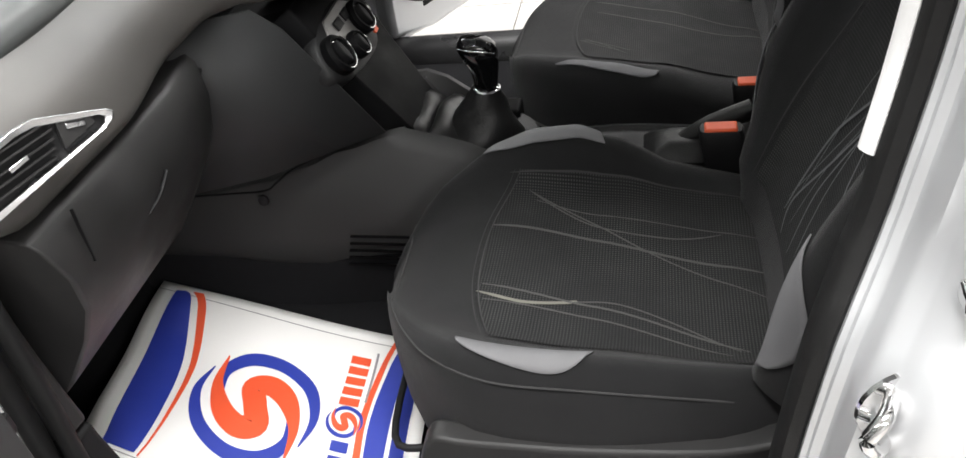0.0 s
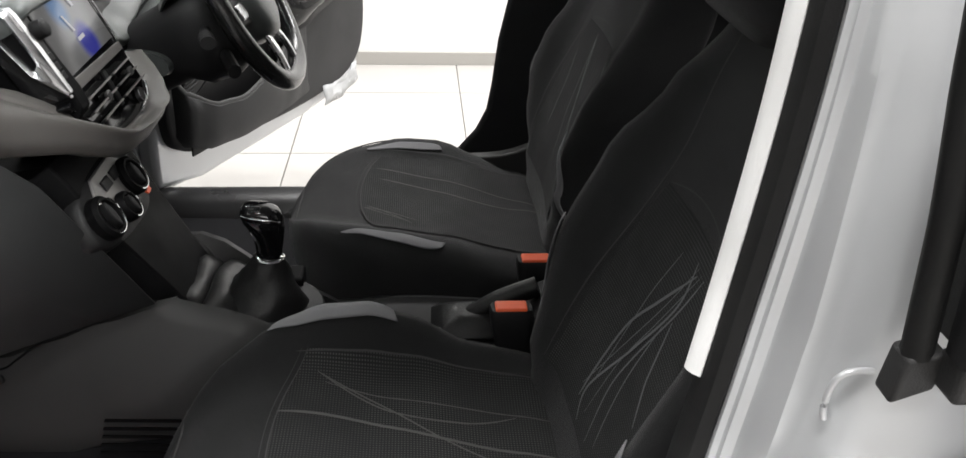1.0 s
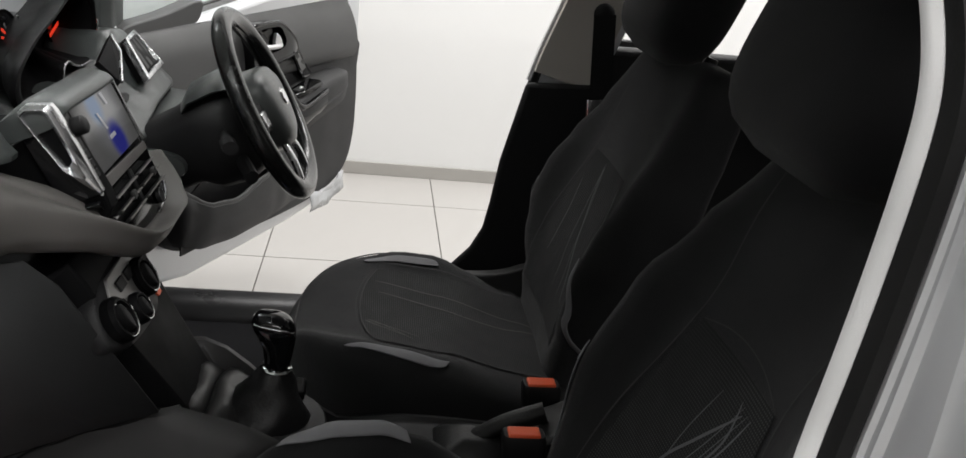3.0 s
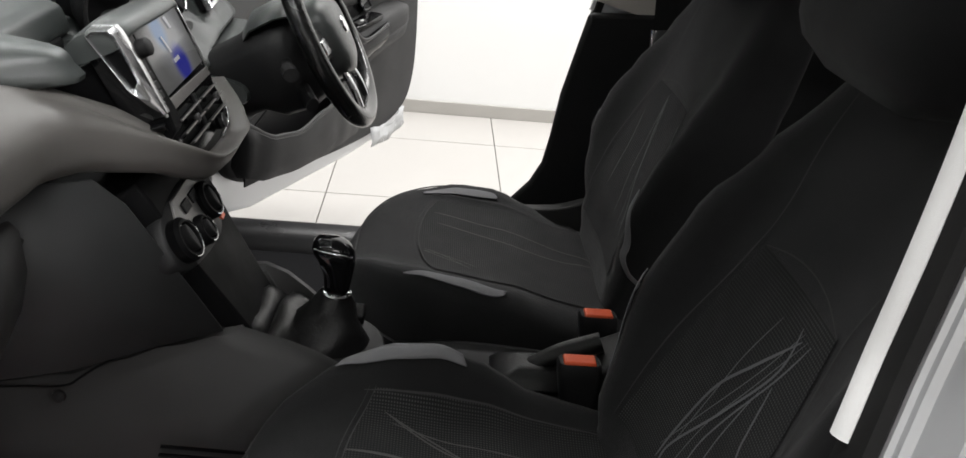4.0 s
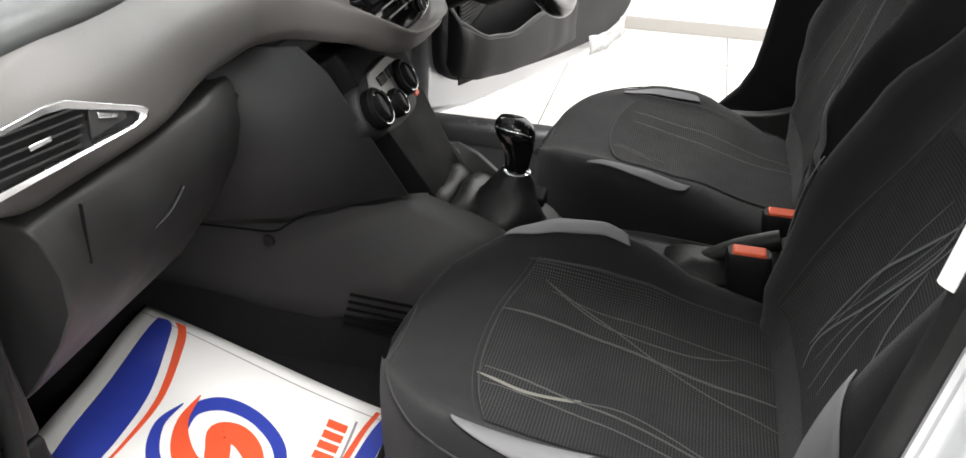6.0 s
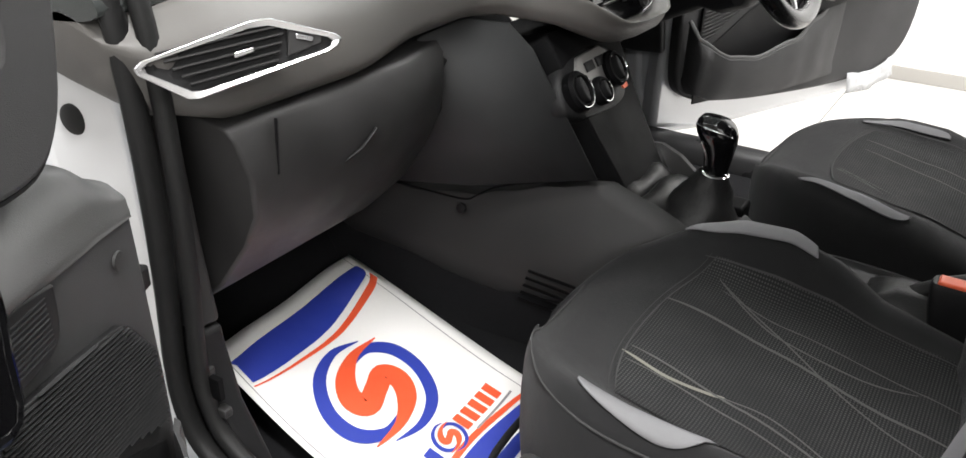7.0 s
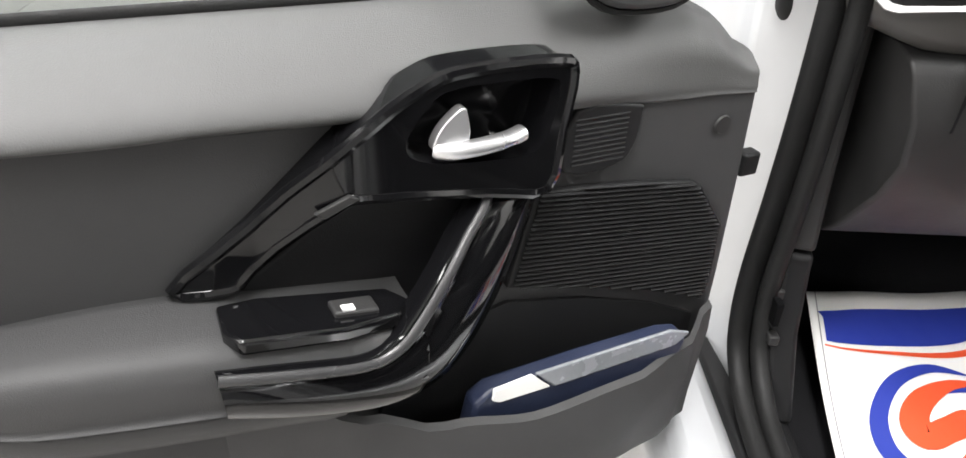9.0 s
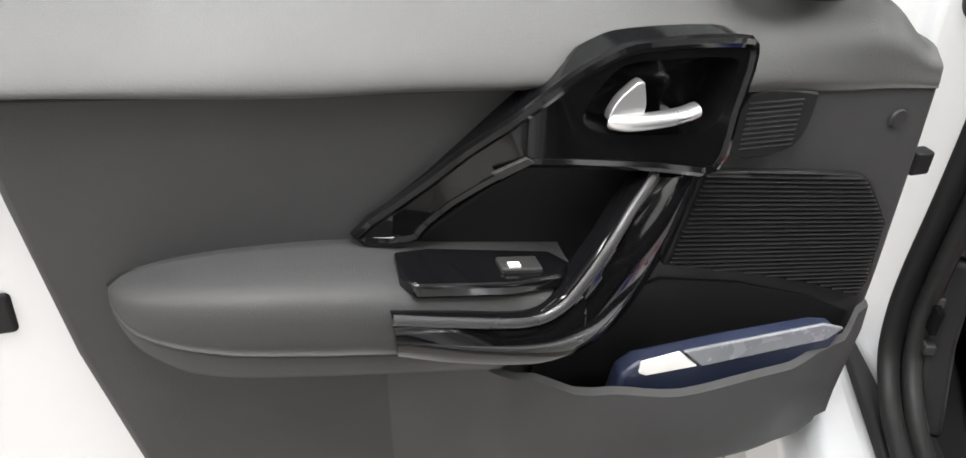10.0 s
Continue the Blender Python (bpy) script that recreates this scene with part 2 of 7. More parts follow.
def sweep(path, ry, rz=None, seg=10, up=(0, 0, 1), power=1.0, closed=False):
    """A tube of elliptic section along a path."""
    rz = ry if rz is None else rz
    P = [Vector(p) for p in path]
    rings = []
    n = len(P)
    for i, p in enumerate(P):
        if closed:
            d = P[(i + 1) % n] - P[i - 1]
        else:
            d = P[min(i + 1, n - 1)] - P[max(i - 1, 0)]
        d.normalize()
        side = d.cross(Vector(up))
        if side.length < 1e-4:
            side = d.cross(Vector((1, 0, 0)))
        side.normalize()
        v = side.cross(d)
        k = (ry[i], rz[i]) if isinstance(ry, (list, tuple)) else (ry, rz)
        ring = []
        for s in range(seg):
            a = 2 * math.pi * s / seg
            c, q = math.cos(a), math.sin(a)
            c = math.copysign(abs(c) ** power, c)
            q = math.copysign(abs(q) ** power, q)
            ring.append(p + side * c * k[0] + v * q * k[1])
        rings.append(ring)
    if closed:
        rings.append(rings[0])
        bm = loft(rings, True, False)
        bmesh.ops.remove_doubles(bm, verts=bm.verts, dist=1e-6)
        return bm
    return loft(rings, True, True)


def box(x0, y0, z0, x1, y1, z1):
    bm = bmesh.new()
    v = [bm.verts.new((x, y, z)) for z in (z0, z1) for x, y in ((x0, y0), (x1, y0), (x1, y1), (x0, y1))]
    for f in ((3, 2, 1, 0), (4, 5, 6, 7), (0, 1, 5, 4), (1, 2, 6, 5), (2, 3, 7, 6), (3, 0, 4, 7)):
        bm.faces.new([v[i] for i in f])
    return bm


def lathe(center, axis, profile, seg=28):
    """A turned solid: profile of (radius, height along axis)."""
    ax = Vector(axis).normalized()
    s = ax.orthogonal().normalized()
    t = ax.cross(s)
    rings = []
    for r, h in profile:
        rings.append([Vector(center) + ax * h + (s * math.cos(2 * math.pi * k / seg) + t * math.sin(2 * math.pi * k / seg)) * max(r, 1e-5) for k in range(seg)])
    return loft(rings, True, True)


def lerp(t, rows):
    """Piecewise smooth blend between rows of (t, values...)."""
    if t <= rows[0][0]:
        return rows[0][1:]
    for a, b in zip(rows, rows[1:]):
        if t <= b[0]:
            k = (t - a[0]) / (b[0] - a[0])
            k = k * k * (3 - 2 * k)
            return [p + (q - p) * k for p, q in zip(a[1:], b[1:])]
    return rows[-1][1:]


# ---- the showroom ----
ROOM = (-4.6, 5.0, -5.2, 2.73, 3.0)
TILE_SIZE, GRID_X, GRID_Y = 0.628, -0.212, 1.718
floor = tagged(link("floor", box(ROOM[0] - 0.2, ROOM[2] - 0.2, -0.12, ROOM[1] + 0.2, ROOM[3] + 0.2, -0.006), GROUT, smooth=False),
               "pale beige porcelain showroom floor with thin brown joints", "floor", kind="structure")
ceiling = tagged(link("ceiling", box(ROOM[0] - 0.2, ROOM[2] - 0.2, ROOM[4], ROOM[1] + 0.2, ROOM[3] + 0.2, ROOM[4] + 0.15), WALL, smooth=False),
                 "plain white showroom ceiling", "ceiling", kind="structure")
for wname, b in (("wall_north", (ROOM[0] - 0.2, ROOM[3], 0, ROOM[1] + 0.2, ROOM[3] + 0.2, ROOM[4])),
                 ("wall_south", (ROOM[0] - 0.2, ROOM[2] - 0.2, 0, ROOM[1] + 0.2, ROOM[2], ROOM[4])),
                 ("wall_west", (ROOM[0] - 0.2, ROOM[2], 0, ROOM[0], ROOM[3], ROOM[4])),
                 ("wall_east", (ROOM[1], ROOM[2], 0, ROOM[1] + 0.2, ROOM[3], ROOM[4]))):
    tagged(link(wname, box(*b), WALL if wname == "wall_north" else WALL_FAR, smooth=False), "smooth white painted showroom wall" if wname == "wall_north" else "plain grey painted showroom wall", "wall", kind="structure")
tagged(link("baseboard", box(ROOM[0], ROOM[3] - 0.012, 0, ROOM[1], ROOM[3], 0.06), SKIRT, smooth=False, bevel=0.003),
       "low beige tile skirting along the white wall", "skirting", kind="structure")

# ---- the seat ----
SEAT_Y = 0.355


class Seat:
    """A front seat in its own frame: x to the rear from the nose, y across, z up from the ground."""

    def __init__(self, dx, bx, cy, s):
        self.dx, self.bx, self.cy, self.s = dx, bx, cy, s

    # cushion ------------------------------------------------
    def c_dims(self, x):
        w, mid, h, bol = lerp(x, [(-0.075, 0.255, 0.458, 0.060, 0.010), (-0.03, 0.257, 0.453, 0.070, 0.026), (0.06, 0.258, 0.448, 0.078, 0.055),
                                  (0.2, 0.260, 0.434, 0.076, 0.072), (0.36, 0.252, 0.420, 0.070, 0.072), (0.47, 0.24, 0.412, 0.066, 0.05)])
        if self.s > 0:
            mid -= lerp(x, [(0.15, 0.0), (0.36, 0.010), (0.47, 0.026)])[0]
        self.inner = lerp(x, [(-0.02, 1.0), (0.05, 1.1), (0.11, 1.38), (0.16, 1.38), (0.22, 1.05), (0.30, 0.58), (0.40, 0.35)])[0] if self.s < 0 else lerp(x, [(-0.02, 1.0), (0.05, 0.72), (0.12, 0.62), (0.2, 0.45), (0.3, 0.12), (0.4, -0.1)])[0]
        self.outer = 1.0 if self.s < 0 else lerp(x, [(0.0, 0.3), (0.06, 0.18), (0.13, 0.5), (0.2, 0.5), (0.28, 0.22), (0.36, -0.25), (0.45, -0.5)])[0]
        q = (x + 0.085) / 0.20
        if q < 1:
            w *= max(0.0, 1 - (1 - q) ** 2.4) ** 0.54
        q = (x + 0.085) / 0.09
        self.cut = max(0.0, 1 - max(0.0, 1 - (x + 0.085) / 0.26) ** 2.6) ** 0.30
        if q < 1:
            h *= max(0.02, 1 - (1 - q) ** 2) ** 0.5
        return w, mid, h, bol

    def bolster(self, u, bol):
        a = abs(u)
        bol = bol * (self.inner if u < 0 else self.outer)
        return bol * math.exp(-((a - 0.86) / 0.19) ** 2) - 0.010 * math.exp(-(a / 0.5) ** 2)

    def c_point(self, x, th, off=0.0):
        w, mid, h, bol = self.c_dims(x)
        e = 0.42
        c, s = math.cos(th), math.sin(th)
        u = math.copysign(abs(c) ** e, c)
        v = math.copysign(abs(s) ** e, s)
        z = mid + (h + off) * v + (self.bolster(u, bol) * max(0, v) if v > 0 else 0)
        if u > 0:
            u *= self.cut
        return Vector((x + self.dx, self.cy + self.s * (w + off) * u, z))

    def c_top(self, x, y, off=0.003):
        """Height of the cushion's top at (x, y across from the middle)."""
        w, mid, h, bol = self.c_dims(x)
        if y > 0:
            w *= self.cut
        u = max(-0.9995, min(0.9995, y / w))
        c = abs(u) ** (1 / 0.42)
        s = max(0.0, 1 - c * c) ** 0.5
        z = mid + h * s ** 0.42 + self.bolster(u, bol) * s ** 0.42
        return Vector((x + self.dx, self.cy + self.s * y, z + off))

    # back ----------------------------------------------------
    LEAN = radians(20)

    def b_frame(self, v, y, d):
        c, s = math.cos(self.LEAN), math.sin(self.LEAN)
        return Vector((0.455 + self.bx + v * s - d * c, self.cy + self.s * y, 0.47 + v * c + d * s))

    def b_dims(self, v):
        w, h, bol = lerp(v, [(-0.02, 0.165, 0.030, 0.0), (0.06, 0.205, 0.045, 0.012), (0.13, 0.240, 0.055, 0.036), (0.21, 0.258, 0.06, 0.055), (0.28, 0.258, 0.06, 0.055), (0.36, 0.246, 0.058, 0.038),
                             (0.44, 0.228, 0.055, 0.018), (0.53, 0.205, 0.052, 0.008), (0.585, 0.175, 0.05, 0.004)] if self.s > 0 else [(-0.02, 0.20, 0.055, 0.02), (0.06, 0.235, 0.06, 0.045), (0.22, 0.255, 0.06, 0.07), (0.34, 0.252, 0.06, 0.06),
                             (0.44, 0.235, 0.055, 0.032), (0.53, 0.205, 0.052, 0.012), (0.585, 0.175, 0.05, 0.004)])
        q = (0.60 - v) / 0.05
        if q < 1:
            k = max(0.0, 1 - (1 - q) ** 2) ** 0.5
            h *= 0.3 + 0.7 * k
            w *= 0.75 + 0.25 * k
        return w, h, bol

    def b_outer(self, v, w, bol):
        """The passenger's outer side is fuller over its lower half."""
        if self.s > 0:
            return w, bol
        k = max(0.0, min(1.0, (0.46 - v) / 0.2)) * min(1.0, (v + 0.03) / 0.08)
        return w + 0.03 * k, bol + 0.022 * k

    def b_point(self, v, th):
        w, h, bol = self.b_dims(v)
        e = 0.45
        c, s = math.cos(th), math.sin(th)
        u = math.copysign(abs(c) ** e, c)
        d = math.copysign(abs(s) ** e, s)
        if u > 0:
            w, bol = self.b_outer(v, w, bol)
        self.inner = self.outer = 1.0
        dd = h * d + (self.bolster(u, bol) * d if d > 0 else 0)
        return self.b_frame(v, w * u, dd)

    def b_front(self, v, y, off=0.003):
        w, h, bol = self.b_dims(v)
        if y > 0:
            w, bol = self.b_outer(v, w, bol)
        u = max(-0.9995, min(0.9995, y / w))
        c = abs(u) ** (1 / 0.45)
        s = max(0.0, 1 - c * c) ** 0.5
        self.inner = self.outer = 1.0
        return self.b_frame(v, y, (h + self.bolster(u, bol)) * s ** 0.45 + off)


def drape(fn, a0, a1, lo, hi, na=24, nb=16, off=0.003):
    """A patch of cloth laid on a surface fn(a, b, off) between lo(a) and hi(a)."""
    bm = bmesh.new()
    rows = []
    for i in range(na + 1):
        a = a0 + (a1 - a0) * i / na
        rows.append([bm.verts.new(fn(a, lo(a) + (hi(a) - lo(a)) * j / nb, off)) for j in range(nb + 1)])
    for r, q in zip(rows, rows[1:]):
        for j in range(nb):
            bm.faces.new((r[j], r[j + 1], q[j + 1], q[j]))
    return bm


def ribbon(fn, pts, width, n=14, off=0.0045):
    """A flat thread line on a surface, through a few points (a, b)."""
    line = catmull([(a, b, 0) for a, b in pts], n, False)
    bm = bmesh.new()
    prev = None
    for i, p in enumerate(line):
        d = line[min(i + 1, len(line) - 1)] - line[max(i - 1, 0)]
        d.normalize()
        q = Vector((-d.y, d.x, 0))
        k = width * 0.5 * min(1, 0.35 + 4 * min(i, len(line) - 1 - i) / len(line))
        cur = [bm.verts.new(fn((p + q * k * sg).x, (p + q * k * sg).y, off)) for sg in (-1, 1)]
        if prev:
            bm.faces.new((prev[0], prev[1], cur[1], cur[0]))
        prev = cur
    return bm


def front_seat(dx, bx, s, label):
    st = Seat(dx, bx, s * SEAT_Y, s)
    top = thing("passenger_seat" if s < 0 else "driver_seat", (dx + 0.2, s * SEAT_Y, 0.33), label, "car seat", "front seats")
    N = 48
    xs = [-0.085 + 0.002, -0.081, -0.074, -0.064, -0.05, -0.03, -0.005] + [0.02 + 0.03 * i for i in range(15)] + [0.455, 0.47]
    bm = loft([[st.c_point(x, 2 * math.pi * k / N) for k in range(N)] for x in xs])
    cushion = wpart("seat_cushion", bm, CLOTH, top, "charcoal cloth seat cushion with raised bolsters", angle=60)
    # dotted insert of the cushion
    front = lambda y: 0.052 + 1.9 * abs(y + 0.012) ** 2.2
    bm = bmesh.new()
    rows = []
    for i in range(25):
        r = []
        for j in range(25):
            y = -0.172 + 0.318 * j / 24
            x = front(y) + (0.45 - front(y)) * i / 24
            y = y * (1 + 0.06 * i / 24) + 0.012 * i / 24
            r.append(bm.verts.new(st.c_top(x, y, 0.003)))
        rows.append(r)
    for r, q in zip(rows, rows[1:]):
        for j in range(24):
            bm.faces.new((r[j], r[j + 1], q[j + 1], q[j]))
    ins = wpart("seat_insert", bm, INSERT, cushion, "charcoal dotted mesh cloth insert", angle=60)
    add_uv(ins.data, lambda co: (co.x, co.y))
    edge = [(front(-0.172 + 0.318 * j / 24), -0.172 + 0.318 * j / 24) for j in range(0, 25, 3)]
    wpart("seam", ribbon(st.c_top, edge, 0.0018, 6), SEAM, cushion)
    wpart("seam", ribbon(st.c_top, [(a - 0.008, b) for a, b in edge], 0.0012, 6), SEAM, cushion)
    for pts, wd, mt in (([(0.055, -0.06), (0.11, -0.074), (0.16, -0.068), (0.18, -0.062)], 0.006, THREAD_PALE),
                        ([(0.17, -0.064), (0.23, -0.065), (0.30, -0.09), (0.37, -0.13)], 0.0028, THREAD),
                        ([(0.06, -0.045), (0.15, -0.06), (0.27, -0.09), (0.38, -0.13)], 0.004, THREAD),
                        ([(0.065, -0.075), (0.16, -0.085), (0.26, -0.11), (0.36, -0.14)], 0.003, THREAD),
                        ([(0.055, 0.075), (0.14, 0.07), (0.26, 0.045), (0.42, 0.02)], 0.005, THREAD),
                        ([(0.10, 0.145), (0.18, 0.10), (0.27, 0.04), (0.42, -0.03)], 0.0028, THREAD),
                        ([(0.10, 0.145), (0.2, 0.085), (0.29, 0.075), (0.36, 0.09)], 0.0028, THREAD),
                        ([(0.11, 0.13), (0.2, 0.11), (0.32, 0.10), (0.42, 0.085)], 0.002, THREAD)) if s < 0 else (
                        ([(0.078, -0.092), (0.15, -0.084), (0.272, -0.062), (0.42, -0.02)], 0.003, THREAD),
                        ([(0.085, -0.05), (0.17, -0.034), (0.27, -0.008), (0.42, 0.0)], 0.0032, THREAD),
                        ([(0.062, 0.078), (0.09, 0.095), (0.135, 0.115)], 0.002, THREAD), ([(0.062, 0.078), (0.10, 0.088), (0.16, 0.11)], 0.002, THREAD),
                        ([(0.065, 0.07), (0.10, 0.09), (0.15, 0.125)], 0.002, THREAD)):
        wpart("thread_line", ribbon(st.c_top, [(a, -b) for a, b in pts], wd * 0.9), mt, cushion)
    fat = 1.0 if s < 0 else 0.3
    for sg in (-1, 1):
        def lo(a, sg=sg):
            return sg * ((0.190 if s < 0 else 0.210) + 0.012 * (a / 0.2)) if sg < 0 else 0.168 + 0.014 * (a / 0.2)
        def hi(a, sg=sg):
            k = max(0.0, min(1.0, (a - (0.03 if sg < 0 else 0.055)) / (0.175 if sg < 0 else 0.155)))
            if sg < 0:
                return -((0.191 if s < 0 else 0.211) + 0.012 * (a / 0.2) + (0.036 if s < 0 else 0.017) * (1 - (1 - k) ** 2.2) ** 0.7 * max(0.0, 1 - k ** 7) ** 0.5)
            return sg * (0.172 + 0.014 * (a / 0.2) + 0.051 * (1 - (1 - k) ** 2.6) ** 0.55 * max(0.0, 1 - k ** 8) ** 0.5 * fat)
        bm = drape(st.c_top, 0.03 if sg < 0 else 0.055, 0.205 if sg < 0 else 0.210, lo, hi, 30, 10, 0.0035)
        wpart("bolster_patch", bm, CLOTH_GREY, cushion, "light grey cloth patch", solid=0.0015)
    for sg in (-1, 1):
        wpart("seam", ribbon(st.c_top, [(0.07, sg * 0.168), (0.2, sg * 0.172), (0.35, sg * 0.168), (0.44, sg * 0.16)], 0.002, 8, 0.0038), SEAM, cushion)
    # piped edge round the nose and along the outer side
    pipe = [(-0.062, 128), (-0.064, 105), (-0.064, 85), (-0.060, 66), (-0.045, 52), (-0.015, 44), (0.03, 38), (0.10, 35), (0.20, 34), (0.32, 34), (0.43, 35)]
    path = catmull([st.c_point(x, radians(a), 0.001) for x, a in pipe], 5, False)
    wpart("piping", sweep(path, 0.0014, 0.0014, 6), SEAM, cushion, "fine dark grey piping")
    # backrest
    vs = [-0.02 + 0.03 * i for i in range(19)] + [0.555, 0.572, 0.585, 0.594, 0.599]
    bm = loft([[st.b_point(v, 2 * math.pi * k / N) for k in range(N)] for v in vs])
    back = wpart("backrest", bm, CLOTH, top, "charcoal cloth backrest with side bolsters", angle=60)
    bm = drape(st.b_front, 0.05, 0.36, lambda a: -0.15 + 0.05 * (a / 0.36) ** 2, lambda a: 0.15 - 0.05 * (a / 0.36) ** 2, 24, 18, 0.003)
    ins = wpart("backrest_insert", bm, INSERT, back, "charcoal dotted mesh cloth insert", angle=60)
    add_uv(ins.data, lambda co: (co.z, co.y))
    fan = (([(0.338, 0.047), (0.286, 0.055), (0.200, 0.015), (0.102, -0.035), (0.060, -0.020)], 0.0036), ([(0.328, 0.059), (0.263, 0.012), (0.206, -0.024), (0.131, -0.040), (0.080, -0.044)], 0.0042),
           ([(0.333, 0.077), (0.282, 0.062), (0.195, 0.026), (0.136, 0.012), (0.065, 0.024)], 0.0028), ([(0.271, 0.063), (0.218, 0.075), (0.197, 0.082), (0.160, 0.106)], 0.0034),
           ([(0.326, 0.006), (0.264, -0.012), (0.204, -0.020), (0.110, -0.030)], 0.0016), ([(0.256, 0.048), (0.177, 0.037), (0.124, 0.040), (0.080, 0.050)], 0.0022),
           ([(0.336, 0.055), (0.270, 0.030), (0.180, -0.012), (0.095, -0.050)], 0.0014), ([(0.334, 0.068), (0.250, 0.034), (0.170, 0.002), (0.080, -0.012)], 0.0014))
    if s > 0:
        fan = (([(0.352, 0.027), (0.287, 0.0), (0.212, -0.043), (0.109, -0.112)], 0.003), ([(0.345, 0.022), (0.27, -0.015), (0.19, -0.045), (0.10, -0.075)], 0.0018),
               ([(0.350, 0.026), (0.28, 0.012), (0.20, 0.0), (0.11, -0.02)], 0.0018), ([(0.335, -0.10), (0.30, -0.118), (0.24, -0.125)], 0.002), ([(0.30, 0.09), (0.22, 0.075), (0.14, 0.085)], 0.002))
    for pts, wd in fan:
        wpart("thread_line", ribbon(st.b_front, pts, wd), THREAD_BACK, back)
    for sg in (-1, 1):
        wide = 0.032 if sg > 0 else 0.010
        bm = drape(st.b_front, 0.07, 0.235, lambda a: sg * (0.212 if sg < 0 else 0.226), lambda a: sg * ((0.213 if sg < 0 else 0.227) + wide * math.sin(math.pi * min(1, max(0, (a - 0.07) / 0.165))) ** 0.6), 18, 6, 0.003)
        wpart("bolster_patch", bm, CLOTH_GREY, back, "light grey cloth patch", solid=0.0015)
    for sg in (-1, 1):
        pts = [(0.05, 0.155), (0.2, 0.150), (0.34, 0.118), (0.40, 0.112), (0.50, 0.125), (0.575, 0.120)]
        wpart("seam", ribbon(st.b_front, [(a, sg * b) for a, b in pts], 0.0022, 8, 0.0035), SEAM, back)
    wpart("seam", ribbon(st.b_front, [(0.36, -0.10), (0.375, -0.05), (0.38, 0.0), (0.375, 0.05), (0.36, 0.10)], 0.0018, 8, 0.0035), SEAM, back)
    # headrest on two posts
    rings = []
    for i in range(17):
        f = i / 16
        v = 0.562 + 0.275 * f
        k = max(0.03, 1 - abs(2 * f - 1) ** 4.5) ** 0.5
        w = (0.14 + 0.02 * math.sin(math.pi * min(1, f * 0.9 + 0.1))) * (0.45 + 0.55 * k)
        h = 0.066 * k
        ring = []
        for q in range(32):
            a = 2 * math.pi * q / 32
            c, sn = math.cos(a), math.sin(a)
            ring.append(st.b_frame(v, w * math.copysign(abs(c) ** 0.6, c), (0.124 if s < 0 else 0.090) + h * math.copysign(abs(sn) ** 0.7, sn)))
        rings.append(ring)
    head = wpart("headrest", loft(rings), CLOTH, top, "rounded charcoal cloth headrest", angle=60)
    for sg in (-1, 1):
        wpart("post", sweep([st.b_frame(0.56, sg * 0.07, 0.012), st.b_frame(0.66, sg * 0.07, 0.05)], 0.006), CHROME, head, "chrome headrest post")
        wpart("post_collar", sweep([st.b_frame(0.590, sg * 0.07, 0.015), st.b_frame(0.606, sg * 0.07, 0.016)], 0.013), PLASTIC_BLACK, head)
    # plastic side trim, runners and base
    for sg in (s, ):
        ring = [(x + dx, 0, z) for x, z in ((0.03, 0.488), (0.08, 0.486), (0.2, 0.480), (0.34, 0.486), (0.44, 0.51), (0.45, 0.42), (0.40, 0.385), (0.2, 0.375), (0.05, 0.38), (0.012, 0.42))]
        yy = s * SEAT_Y + sg * 0.268
        ring = [Vector((x, yy, z)) for x, _, z in catmull(ring, 4)]
        wpart("side_trim", slab(ring, (0, sg, 0), 0.03), PLASTIC, top, "dark grey plastic seat side trim", bevel=0.005)
    for sg in (-1, 1):
        wpart("runner", box(dx - 0.02, s * SEAT_Y + sg * 0.2 - 0.02, 0.318, dx + 0.47, s * SEAT_Y + sg * 0.2 + 0.02, 0.35), PLASTIC_BLACK, top, bevel=0.004)
    wpart("seat_pan", box(dx + 0.03, s * SEAT_Y - 0.215, 0.345, dx + 0.46, s * SEAT_Y + 0.215, 0.40), PLASTIC_BLACK, top, bevel=0.01)
    wpart("adjust_bar", sweep(catmull([(dx + 0.0, s * SEAT_Y - 0.19, 0.38), (dx - 0.05, s * SEAT_Y - 0.18, 0.385), (dx - 0.06, s * SEAT_Y, 0.385), (dx - 0.05, s * SEAT_Y + 0.18, 0.385), (dx + 0.0, s * SEAT_Y + 0.19, 0.38)], 5, False), 0.005), PLASTIC_BLACK, top, "thin black steel slide bar")
    return st


SEAT_P = front_seat(0.0, 0.0, -1, "charcoal cloth front passenger seat with dotted insert and light grey patches")
SEAT_D = front_seat(0.075, 0.035, 1, "charcoal cloth driver's seat with dotted insert, slid further back")


# ---- the car's shell ----
def both(fn):
    for s in (-1, 1):
        fn(s)


